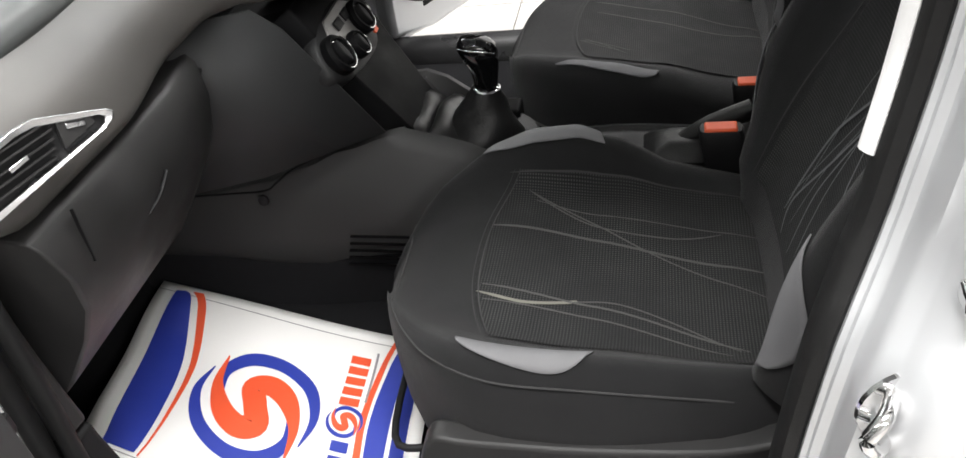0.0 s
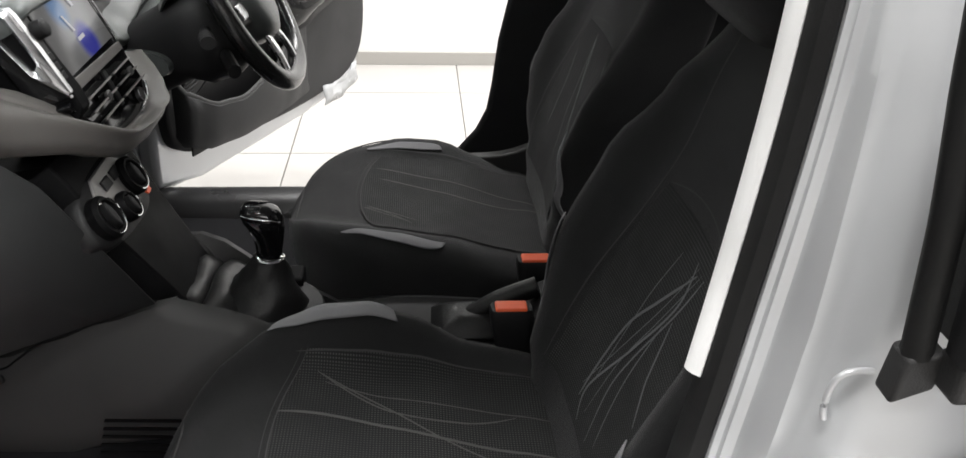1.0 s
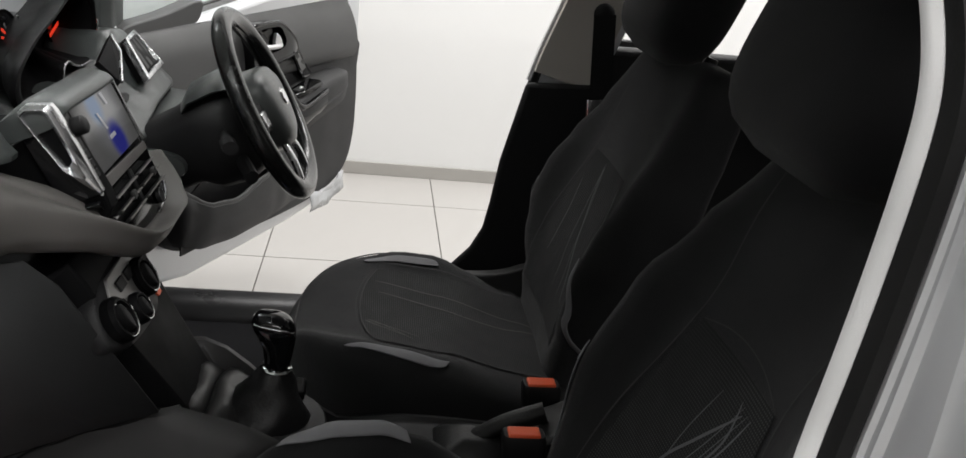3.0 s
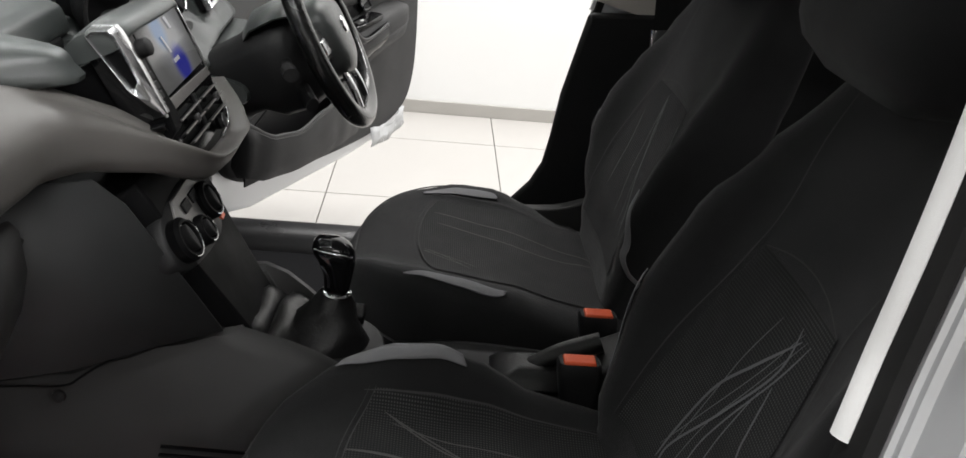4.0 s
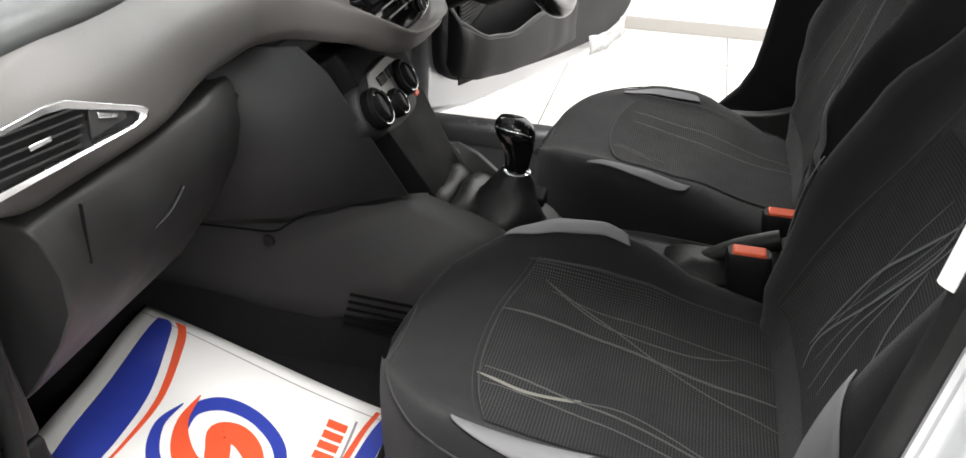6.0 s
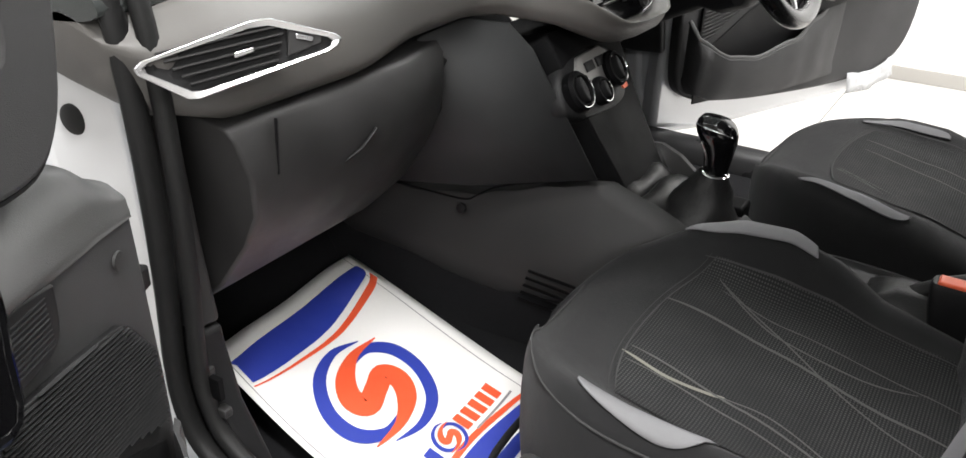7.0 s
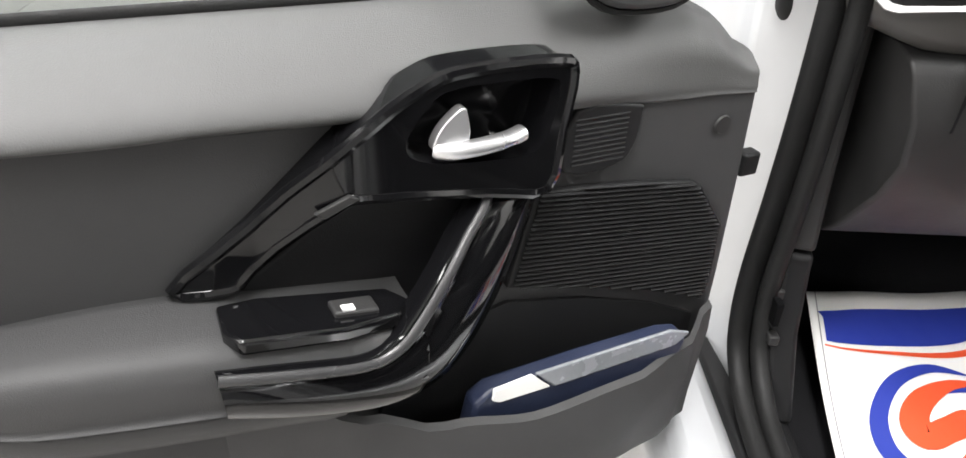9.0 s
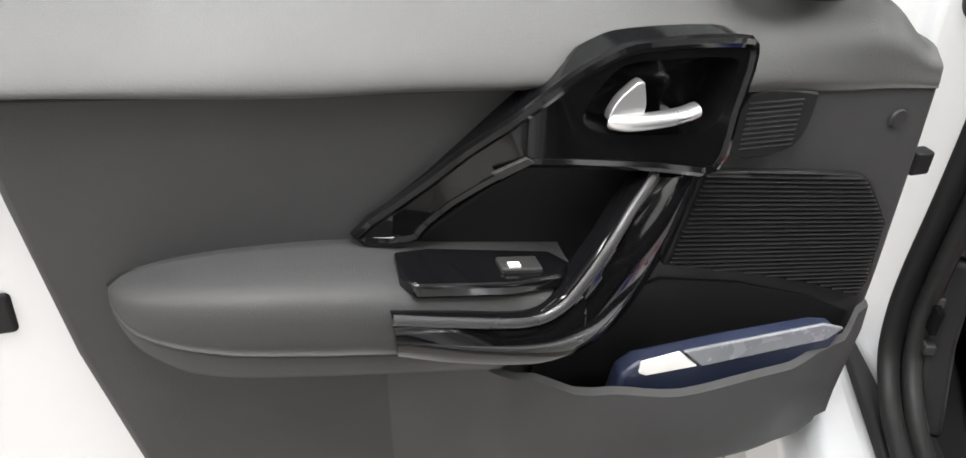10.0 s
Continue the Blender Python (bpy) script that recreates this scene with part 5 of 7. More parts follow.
def tunnel(x):
    rw, rz, fw, fz = lerp(x, TUN)
    dip = lerp(x, [(-0.11, 0.0), (-0.09, 0.045), (0.07, 0.045), (0.14, 0.0)])[0]
    half = [(rw * 0.70, rz - 0.012 - dip), (rw * 0.80, rz - 0.010 - dip * 0.95), (rw * 0.86, rz - 0.003), (rw, rz - 0.006), (rw + 0.012, rz - 0.03), ((rw + fw) / 2 + 0.012, (rz + fz) / 2), (fw, fz + 0.03), (fw - 0.006, fz + 0.02)]
    low = lerp(x, [(-0.07, 0.0), (-0.01, 0.032), (0.10, 0.032), (0.2, 0.0)])[0]
    return [(x, a, b - low * min(1.0, 14 * max(0.0, b - fz) / (rz - fz) / 2)) for a, b in half[::-1]] + [(x, -a, b) for a, b in half]


tun = wpart("tunnel_side", loft([tunnel(-0.66 + 0.0344 * i) for i in range(21)]), PLASTIC, console, "dark grey grained tunnel moulding", angle=50)
# A black block fills the dip to give it deep shade.
wpart("dip_block", box(-0.105, 0.05, 0.46, 0.05, 0.098, 0.512), STACK, console, "black block darkening the dip beside the gear lever", bevel=0.006)
# Same moulding as in front, blackened for the dark gap between the seats.
wpart("rear_tunnel", loft([tunnel(0.028 + 0.0361 * i) for i in range(21)]), PLASTIC_BLACK, console, "grained rear tunnel moulding, blackened for the shade", angle=50)
wpart("tunnel_carpet", loft([[(x, sg * a, z) for sg in (1, -1) for a, z in (((w - 0.004, f + 0.024), (w + 0.02, 0.318)) if sg < 0 else ((w + 0.02, 0.318), (w - 0.004, f + 0.024)))]
                             for x, w, f in [(x, *lerp(x, TUN)[2:]) for x in [-0.66 + 0.07 * i for i in range(21)]]]), CARPET, console, "black carpet on the tunnel", angle=60)
wpart("clip", lathe((-0.323, -0.186, 0.508), (0, -1, 0.2), [(0.001, 0), (0.009, 0), (0.008, 0.004), (0.001, 0.005)], 16), PLASTIC_BLACK, tun, "round black trim clip")
for k in range(5):
    z = 0.438 - 0.0125 * k
    yv = lambda zz: -0.165 - (0.56 - zz) * 0.17
    wpart("vent_slot", slab([(-0.197 - 0.003 * k, yv(z) - 0.004, z), (-0.080, yv(z) - 0.0, z - 0.008), (-0.080, yv(z) - 0.001, z - 0.0115), (-0.198 - 0.003 * k, yv(z) - 0.005, z - 0.0035)], (0, -1, 0.2), 0.003), STACK, tun, "black foot vent slot")
# joint line of the upper moulding, with its step beside the clip
joint = catmull([(-0.128, -0.106, 0.577), (-0.20, -0.140, 0.568), (-0.262, -0.172, 0.556), (-0.292, -0.186, 0.540), (-0.312, -0.192, 0.529), (-0.36, -0.199, 0.530), (-0.43, -0.212, 0.535)], 4, False)
wpart("panel_joint", sweep(joint, 0.0016, 0.0016, 6), STACK, tun, "thin dark panel joint")
# heater panel and dark column
col = loft([[(x, -w, z), (x - 0.02, -w - 0.012, z - 0.02), (x - 0.12, -w - 0.02, z - 0.02), (x - 0.12, w + 0.02, z - 0.02), (x - 0.02, w + 0.012, z - 0.02), (x, w, z)]
            for x, z, w in ((-0.235, 0.78, 0.10), (-0.215, 0.752, 0.10), (-0.187, 0.70, 0.098), (-0.152, 0.64, 0.085), (-0.112, 0.575, 0.074), (-0.085, 0.53, 0.07))])
hp = wpart("heater_panel", col, STACK, console, "black centre stack with three heater dials", bevel=0.004)
HN = Vector((0.86, 0, 0.51)).normalized()
HW = Vector((-0.51, 0, 0.86))
HC = Vector((-0.178, 0.0, 0.690))
H = lambda a, b, n=0.0: HC + Vector((0, a, 0)) + HW * b + HN * n
pod = catmull([(a, b, 0) for a, b in ((-0.139, 0.004), (-0.120, 0.042), (-0.072, 0.062), (0.015, 0.066), (0.062, 0.040), (0.070, -0.005), (0.040, -0.036), (-0.02, -0.040), (-0.095, -0.032), (-0.130, -0.018))], 4)
wpart("dial_pod", loft([[H(-0.035 + (p.x + 0.035) * k, p.y * k, n) for p in pod] for k, n in ((1.0, -0.075), (1.0, -0.018), (0.975, -0.006), (0.92, 0.0), (0.5, 0.002))]), PLASTIC_BLACK, hp, "dark satin pod round the heater dials", angle=60)
face = [(-0.086, 0.030), (-0.060, 0.056), (0.016, 0.058), (0.040, 0.040), (0.020, 0.006), (-0.014, -0.014), (-0.060, 0.004)]
wpart("dial_plate", slab([H(a, b, 0.005) for a, b in face], HN, 0.006), PLATE, hp, "satin silver heater plate", bevel=0.002)
for k in range(2):
    wpart("button", slab([H(-0.050 + 0.036 * k + a, 0.030 + b, 0.008) for a, b in ((0, 0.013), (0.026, 0.013), (0.026, -0.002), (0, -0.002))], HN, 0.004), PLASTIC_BLACK, hp, "black heater button", bevel=0.001)
for yk, bk, r in ((-0.098, 0.010, 0.031), (-0.037, -0.006, 0.022), (0.026, 0.014, 0.029)):
    c = H(yk, bk, 0.0)
    q = r / 0.026
    knob = wpart("heater_dial", lathe(c, HN, [(0.001, 0), (r, 0), (r, 0.012), (0.022 * q, 0.017), (0.019 * q, 0.017), (0.017 * q, 0.010), (0.001, 0.010)], 28), STACK, hp, "black heater dial with chrome ring")
    # Only the gleaming stretch of each chrome ring is built, as an arc.
    arc = lambda rr, h, a0, a1: [c + HN * h + Vector((0, rr * math.cos(t), 0)) + HW * (rr * math.sin(t)) for t in [a0 + (a1 - a0) * k / 14 for k in range(15)]]
    wpart("ring_glint", sweep(arc(0.0225 * q, 0.0168, -2.2, 0.7), 0.0010, 0.0010, 6), CHROME, knob, "thin chrome arc for the gleam of the ring")
    wpart("inner_glint", sweep(arc(0.0165 * q, 0.0110, 0.4, 2.4), 0.0008, 0.0008, 6), CHROME, knob, "thin inner chrome arc for the gleam of the ring")
    grip = [(0.0045 * math.cos(t) * (1 + 0.25 * math.cos(2 * t)), 0.0165 * math.sin(t)) for t in [2 * math.pi * k / 16 for k in range(16)]]
    wpart("dial_grip", slab([c + HN * 0.021 + Vector((0, a * q, 0)) + HW * b * q for a, b in grip], HN, 0.012), PLASTIC_BLACK, knob, "black pointer grip", bevel=0.0015)
wpart("red_mark", slab([H(0.028 + a, -0.016 + b, 0.013) for a, b in ((-0.007, 0.0), (0.010, 0.003), (0.010, -0.004), (-0.003, -0.005))], HN, 0.003), RED, hp, "small red dial mark")
# gaiter surround, gaiter and knob
sur = [(-0.10, -0.078), (-0.02, -0.082), (0.055, -0.068), (0.085, -0.03), (0.085, 0.03), (0.055, 0.068), (-0.02, 0.082), (-0.10, 0.078)]
wpart("gaiter_surround", slab([(p.x, p.y, 0.530 - 0.22 * (p.x + 0.1)) for p in catmull([(a, b, 0) for a, b in sur], 4)], (0.1, 0, 1), 0.02), PLASTIC_BLACK, console, "dark grey gaiter surround", bevel=0.004)
gear = thing("gear_lever", (-0.005, 0.0, 0.515), "black leather gear lever with gaiter and chrome trimmed knob", "gear lever")
rg = random.Random(4)
rings = []
for i in range(10):
    f = i / 9
    r = 0.052 * (1 - f) ** 1.05 + 0.019
    rings.append([(-0.016 + 0.027 * f + r * 1.10 * math.cos(a) * (1 + 0.05 * math.sin(4 * a + i)), r * math.sin(a) * (1 + 0.06 * math.cos(3 * a - i)), 0.492 + 0.094 * f + 0.003 * math.sin(7 * a + 2 * i)) for a in [2 * math.pi * k / 32 for k in range(32)]])
wpart("gaiter", loft(rings), GAITER, gear, "creased black leather gaiter", angle=50)
fold = [(-0.118, 0.546), (-0.108, 0.556), (-0.096, 0.556), (-0.086, 0.550), (-0.0805, 0.543), (-0.0785, 0.538), (-0.0765, 0.543), (-0.070, 0.548), (-0.056, 0.543), (-0.040, 0.530), (-0.026, 0.512)]
wpart("gaiter_fold", loft([[(x + 0.010 * (k / 8 - 0.5), -0.082 + 0.164 * k / 8, z + 0.004 * math.sin(1.3 * k + 60 * x) - 0.016 * abs(k / 4 - 1) ** 5) for k in range(9)] + [(x, 0.08, z - 0.06), (x, -0.08, z - 0.06)] for x, z in fold]), LEATHER, gear, "creased black leather fold", angle=60)
wpart("collar", lathe((0.011, 0.0, 0.583), (0.1, 0, 1), [(0.001, 0), (0.022, 0), (0.023, 0.0015), (0.020, 0.004), (0.001, 0.006)], 22), CHROME, gear, "chrome collar")
kprof = [(0.588, -0.006, 0.030, 0.016), (0.602, -0.007, 0.033, 0.018), (0.620, -0.009, 0.036, 0.020), (0.634, -0.015, 0.038, 0.023), (0.646, -0.022, 0.038, 0.025), (0.656, -0.025, 0.036, 0.025), (0.664, -0.023, 0.031, 0.022), (0.670, -0.018, 0.024, 0.016), (0.673, -0.010, 0.015, 0.008)]
sq = lambda v: math.copysign(abs(v) ** 0.8, v)
wpart("knob", loft([[((x0 + x1) / 2 + (x1 - x0) / 2 * sq(math.cos(t)), w * sq(math.sin(t)), z + 0.10 * (0.0 - (x0 + x1) / 2 - (x1 - x0) / 2 * math.cos(t)) * max(0.0, z - 0.63) / 0.04) for t in [2 * math.pi * k / 28 for k in range(28)]] for z, x0, x1, w in kprof]), GLOSS, gear, "gloss black gear knob")
wpart("knob_inlay", sweep(catmull([(-0.020, -0.016, 0.660), (0.0, -0.0235, 0.659), (0.022, -0.0215, 0.655), (0.034, -0.013, 0.648)], 5, False), 0.0016), SATIN, gear, "satin trim line round the knob")
wpart("knob_spine", sweep(catmull([(0.002, -0.017, 0.600), (0.001, -0.0195, 0.618), (-0.008, -0.0215, 0.638)], 4, False), 0.0022), CHROME, gear, "thin chrome inlay")
# handbrake
hb = thing("handbrake", (0.33, 0.0, 0.46), "black handbrake lever between the seats", "handbrake")
wpart("lever", sweep(catmull([(0.27, 0.0, 0.455), (0.31, 0.0, 0.468), (0.36, 0.0, 0.50), (0.42, 0.0, 0.525)], 4, False), 0.017, 0.016, 12), GAITER, hb, "black plastic lever")
wpart("lever_boot", loft([[(0.33 + a, b, z) for a, b in ((-w * 1.6, -w), (w * 1.6, -w), (w * 1.6, w), (-w * 1.6, w))] for z, w in ((0.457, 0.05), (0.47, 0.04), (0.485, 0.022))]), GAITER, hb, "black gaiter", bevel=0.006)


def buckle(x, yv, z, dx):
    top = thing("seat_belt_buckle", (x, yv, z - 0.08), "black seat belt buckle with an orange red release button", "buckle", "seat belt buckles")
    rings = []
    for h, w, d in ((-0.095, 0.013, 0.022), (-0.07, 0.017, 0.029), (-0.03, 0.018, 0.032), (-0.006, 0.018, 0.032), (0.0, 0.015, 0.029)):
        rings.append([(x - h * 0.12 + d * math.copysign(abs(math.cos(t)) ** 0.4, math.cos(t)), yv + w * math.copysign(abs(math.sin(t)) ** 0.5, math.sin(t)), z + h) for t in [2 * math.pi * k / 24 for k in range(24)]])
    wpart("buckle_case", loft(rings), PLASTIC_BLACK, top, "black plastic buckle case")
    wpart("release_button", box(x - 0.023, yv - 0.0135, z - 0.005, x + 0.023, yv + 0.011, z + 0.004), RED, top, "orange red release button", bevel=0.003)
    wpart("buckle_stalk", sweep([(x + 0.01, yv, z - 0.08), (x + 0.03, yv * 0.98, z - 0.17)], 0.02, 0.006, 8, (0, 1, 0)), PLASTIC_BLACK, top)


buckle(0.366, -0.108, 0.560, 0)
buckle(0.425, 0.073, 0.533, 0)
wpart("console_tail", loft([[(x, -w, 0.45), (x, -w * 0.9, z), (x, w * 0.9, z), (x, w, 0.45)] for x, w, z in ((0.38, 0.04, 0.47), (0.42, 0.05, 0.505), (0.46, 0.055, 0.52), (0.6, 0.055, 0.52))]), PLASTIC, console, "grey plastic rear console box", bevel=0.008)

# ---- steering ----
WC, WT, WR = Vector((-0.05, 0.36, 0.882)), radians(28), 0.163
WU, WN = Vector((-math.sin(WT), 0, math.cos(WT))), Vector((math.cos(WT), 0, math.sin(WT)))
WY = Vector((0, 1, 0))
W = lambda a, b, n=0.0: WC + WY * a + WU * b + WN * n
wheel = thing("steering_wheel", WC, "black leather steering wheel with grey hub and satin spokes", "steering wheel")
rim = []
for k in range(64):
    a = 2 * math.pi * k / 64
    r = WR * (1 - 0.055 * max(0, -math.sin(a)) ** 6)
    rim.append(W(r * math.cos(a), r * math.sin(a) * 0.97))
wpart("rim", sweep(rim, 0.0180, 0.0160, 18, WN, closed=True), RIM, wheel, "black leather rim")
hub = [(-0.075, 0.035), (-0.05, 0.06), (0, 0.066), (0.05, 0.06), (0.075, 0.035), (0.07, -0.02), (0.045, -0.062), (0, -0.078), (-0.045, -0.062), (-0.07, -0.02)]
hr = catmull([(a, b, 0) for a, b in hub], 4)
wpart("hub", loft([[W(p.x * k, p.y * k, n) for p in hr] for k, n in ((0.9, -0.035), (1.0, -0.02), (0.98, 0.006), (0.9, 0.018), (0.7, 0.026), (0.3, 0.03))]), DASH_TOP, wheel, "dark grey airbag hub", angle=50)
wpart("emblem", lathe(W(0, 0.005, 0.029), WN, [(0.001, 0), (0.016, 0), (0.014, 0.004), (0.001, 0.005)], 8), CHROME, wheel, "small plain chrome emblem")
for sg in (-1, 1):
    sp = slab([W(sg * 0.06, 0.025, 0.004), W(sg * 0.152, 0.02, 0.004), W(sg * 0.155, -0.012, 0.004), W(sg * 0.062, -0.03, 0.004)], WN, 0.02)
    wpart("spoke", sp, PLASTIC_BLACK, wheel, "black spoke", bevel=0.005)
    wpart("spoke_inlay", slab([W(sg * 0.075, 0.012, 0.009), W(sg * 0.12, 0.012, 0.009), W(sg * 0.115, -0.014, 0.009), W(sg * 0.08, -0.018, 0.009)], WN, 0.006), SATIN, wheel, "satin chrome spoke inlay", bevel=0.003)
    wpart("lower_spoke", sweep(catmull([W(sg * 0.030, -0.06, 0.0), W(sg * 0.038, -0.10, 0.004), W(sg * 0.045, -0.145, 0.0)], 4, False), 0.010, 0.006, 10, WN), SATIN, wheel, "satin chrome lower spoke")
colm = thing("steering_column", WC - WN * 0.1, "dark grey steering column shroud with two stalks", "steering column")
cring = catmull([(-0.07, 0.03, 0), (-0.045, 0.055, 0), (0, 0.06, 0), (0.045, 0.055, 0), (0.07, 0.03, 0), (0.065, -0.04, 0), (0.035, -0.075, 0), (-0.035, -0.075, 0), (-0.065, -0.04, 0)], 3)
wpart("shroud", loft([[W(p.x * k, p.y * k - dz, n) for p in cring] for k, n, dz in ((0.8, -0.030, 0), (1.12, -0.045, 0.004), (1.22, -0.075, 0.006), (1.15, -0.12, 0.006), (0.95, -0.15, 0.0), (0.9, -0.24, 0.0))]), PLASTIC_BLACK, colm, "black column shroud", angle=50)
cap = catmull([(-0.066, 0.054, 0), (-0.052, 0.066, 0), (0, 0.073, 0), (0.052, 0.066, 0), (0.066, 0.054, 0), (0, 0.060, 0)], 3)
wpart("column_cowl", loft([[W(p.x * k, p.y * k, n) for p in cap] for k, n in ((0.95, -0.030), (1.12, -0.036), (1.2, -0.055), (1.16, -0.10), (0.95, -0.12))]), DASH_TOP, colm, "slate grey upper column cowl", angle=50)
for sg, dz in ((-1, 0.0), (1, 0.01)):
    wpart("stalk", sweep(catmull([W(sg * 0.06, dz, -0.07), W(sg * 0.11, dz - 0.005, -0.062), W(sg * 0.155, dz - 0.012, -0.05)], 4, False), [0.009] * 5 + [0.013] * 4, [0.008] * 5 + [0.011] * 4, 10), PLASTIC_BLACK, colm, "black plastic stalk")
wpart("remote_stalk", sweep(catmull([W(-0.055, -0.05, -0.07), W(-0.09, -0.06, -0.06), W(-0.125, -0.075, -0.05)], 4, False), 0.011, 0.013, 10), PLASTIC_BLACK, colm, "black audio remote stalk")
# driver's knee panel
wpart("driver_knee_panel", loft([[(lx + a, v, lz + b) for a, b in ((-0.01, 0.075), (0.004, 0.05), (0.01, -0.02), (-0.03, -0.12), (-0.09, -0.2), (-0.13, -0.2), (-0.13, 0.07))] for v, lx, lz in ((0.16, -0.29, 0.80), (0.4, -0.28, 0.80), (0.64, -0.31, 0.80))]), RUBBER, dash, "black plastic knee panel", bevel=0.01)


# ---- the front doors ----
def car_door(s, label):
    """An open front door; local u runs from the hinge, z up, n out of its inner face."""
    O = Vector((-0.308, -0.690 * -s, 0))
    D = Vector((0.430, 0.9027 * s, 0))
    Nn = Vector((0.9027, -0.4302 * s, 0))
    lead = 0.10 if s > 0 else 0.0
    Q = lambda u, z, n=0.0: O + D * (u - lead * max(0.0, 1 - u / 0.87)) + Nn * n + Vector((0, 0, z))
    # the driver's door stands with its waist higher
    lift = lambda u, z: lerp(z, [(0.55, 0.0), (0.62, 0.05), (0.70, 0.065), (0.80, 0.078), (0.84, 0.080), (0.888, 0.055 + 0.12 * (u - 0.25))])[0] if s > 0 else 0.0
    P = lambda u, z, n=0.0: Q(u, z + lift(u, z), n)
    top = thing("passenger_door" if s < 0 else "driver_door", P(0.1, 0.32), label, "car door", "car doors")

    def plate(name, pts, n, depth, mat, label="", sm=0, par=top, **k):
        ring = catmull([(u, z, 0) for u, z in pts], sm) if sm else [Vector((u, z, 0)) for u, z in pts]
        return wpart(name, slab([P(p.x, p.y, n) for p in ring], Nn, depth), mat, par, label, **k)

    # painted shell
    hx = 0.0 if s < 0 else 0.03
    shell = [(0.19 - hx, 0.872), (0.115 - hx, 0.79), (0.100 - hx, 0.60), (0.09 - hx, 0.42), (0.09 - hx, 0.365), (0.2, 0.335), (0.6, 0.335), (0.84, 0.35), (0.89, 0.40), (0.925, 0.55), (0.945, 0.72), (0.945, 0.88), (0.5, 0.885), (0.21, 0.88)]
    if s < 0:
        shell[0] = (0.185, 0.832)
        shell[-3:] = [(0.945, 0.87), (0.885, 0.87), (0.865, 0.830), (0.5, 0.828), (0.21, 0.834)]
    plate("door_shell", shell, -0.028, 0.05, PAINT, "silver metallic painted door shell", bevel=0.014)
    plate("outer_skin", [(0.17, 0.86), (0.08, 0.76), (0.06, 0.6), (0.05, 0.32), (0.3, 0.30), (0.9, 0.31), (0.98, 0.5), (1.02, 0.75), (1.02, 0.85), (0.5, 0.842), (0.2, 0.838)], -0.08, 0.05, PAINT, "silver outer door skin", bevel=0.02)
    if s < 0:
        plate("edge_seal", [(0.10, 0.36), (0.8, 0.36), (0.8, 0.352), (0.10, 0.352)], -0.024, 0.01, RUBBER)
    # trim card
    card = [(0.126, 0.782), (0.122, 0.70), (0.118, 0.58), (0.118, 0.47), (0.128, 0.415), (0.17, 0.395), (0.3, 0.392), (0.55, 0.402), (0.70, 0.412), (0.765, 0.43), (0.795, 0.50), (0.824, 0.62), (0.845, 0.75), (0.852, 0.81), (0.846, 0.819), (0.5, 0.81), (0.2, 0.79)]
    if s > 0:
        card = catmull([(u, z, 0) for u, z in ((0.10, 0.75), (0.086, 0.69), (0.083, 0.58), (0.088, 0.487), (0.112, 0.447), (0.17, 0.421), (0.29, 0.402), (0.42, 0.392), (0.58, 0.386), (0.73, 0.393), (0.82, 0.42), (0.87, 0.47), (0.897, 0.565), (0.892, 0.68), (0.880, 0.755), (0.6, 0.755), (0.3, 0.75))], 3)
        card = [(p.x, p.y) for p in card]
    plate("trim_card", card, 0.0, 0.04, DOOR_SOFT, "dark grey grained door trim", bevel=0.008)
    # bulging upper roll
    u0 = 0.130 if s < 0 else 0.05

    def roll(u):
        zs = lerp(u, [(0.11, 0.772), (0.20, 0.777), (0.33, 0.785), (0.45, 0.80), (0.62, 0.807), (0.87, 0.822)])[0]
        f = 0.4 + 0.6 * min(1, max(0, (u - 0.2) / 0.25))
        zs = 0.712 if s > 0 else zs
        g = 1.0
        if s < 0:
            k = min(1, max(0, (u - 0.18) / 0.22))
            f, g = 0.02 + 0.98 * k * k * (3 - 2 * k), 0.35 + 0.65 * k * k * (3 - 2 * k)
        zt = 0.888 if s > 0 else lerp(u, [(0.10, 0.790), (0.13, 0.805), (0.19, 0.843), (0.21, 0.850), (0.25, 0.852), (0.87, 0.857)])[0]
        h = zt - zs
        dip = 0.022 * max(0.0, 1 - max(0.0, abs(u - 0.414) - 0.050) / 0.014)
        pts = [(-0.02, zs - 0.004), (0.001 + 0.002 * f - dip * 0.3, zs - 0.002), (0.002 + 0.010 * f - dip * 0.6, zs + 0.04 * h), (0.002 + 0.015 * f - dip * 0.8, zs + 0.14 * h), (0.001 + 0.011 * f - dip * 0.5, zs + 0.32 * h), (-0.001 * f, zs + 0.54 * h), (-0.021 * g, zs + 0.74 * h), (-0.052 * g, zs + 0.95 * h), (-0.078 * max(g, 0.6), zt), (-0.094, zs + 0.93 * h), (-0.05, zs)]
        return [P(u, p.z, p.x) for p in catmull([(n, 0, z) for n, z in pts], 3)]
    # The light on the roll is put into its paler colour.
    wpart("upper_roll", loft([roll(u0 + (0.868 - 0.014 * (s > 0) - u0) * i / 95) for i in range(96)]), DOOR_LIT, top, "grained rolled top of the door in the lit tone", angle=60)
    sd = 0.089 if s > 0 else 0.0
    wpart("roll_seam", sweep(catmull([P(0.35, 0.793 - sd, 0.0), P(0.48, 0.799 - sd, 0.0), P(0.62, 0.805 - sd, 0.0), P(0.868, 0.819 - sd * 1.2, 0.0)], 4, False), 0.0015, 0.003, 6, Nn), RUBBER, top)
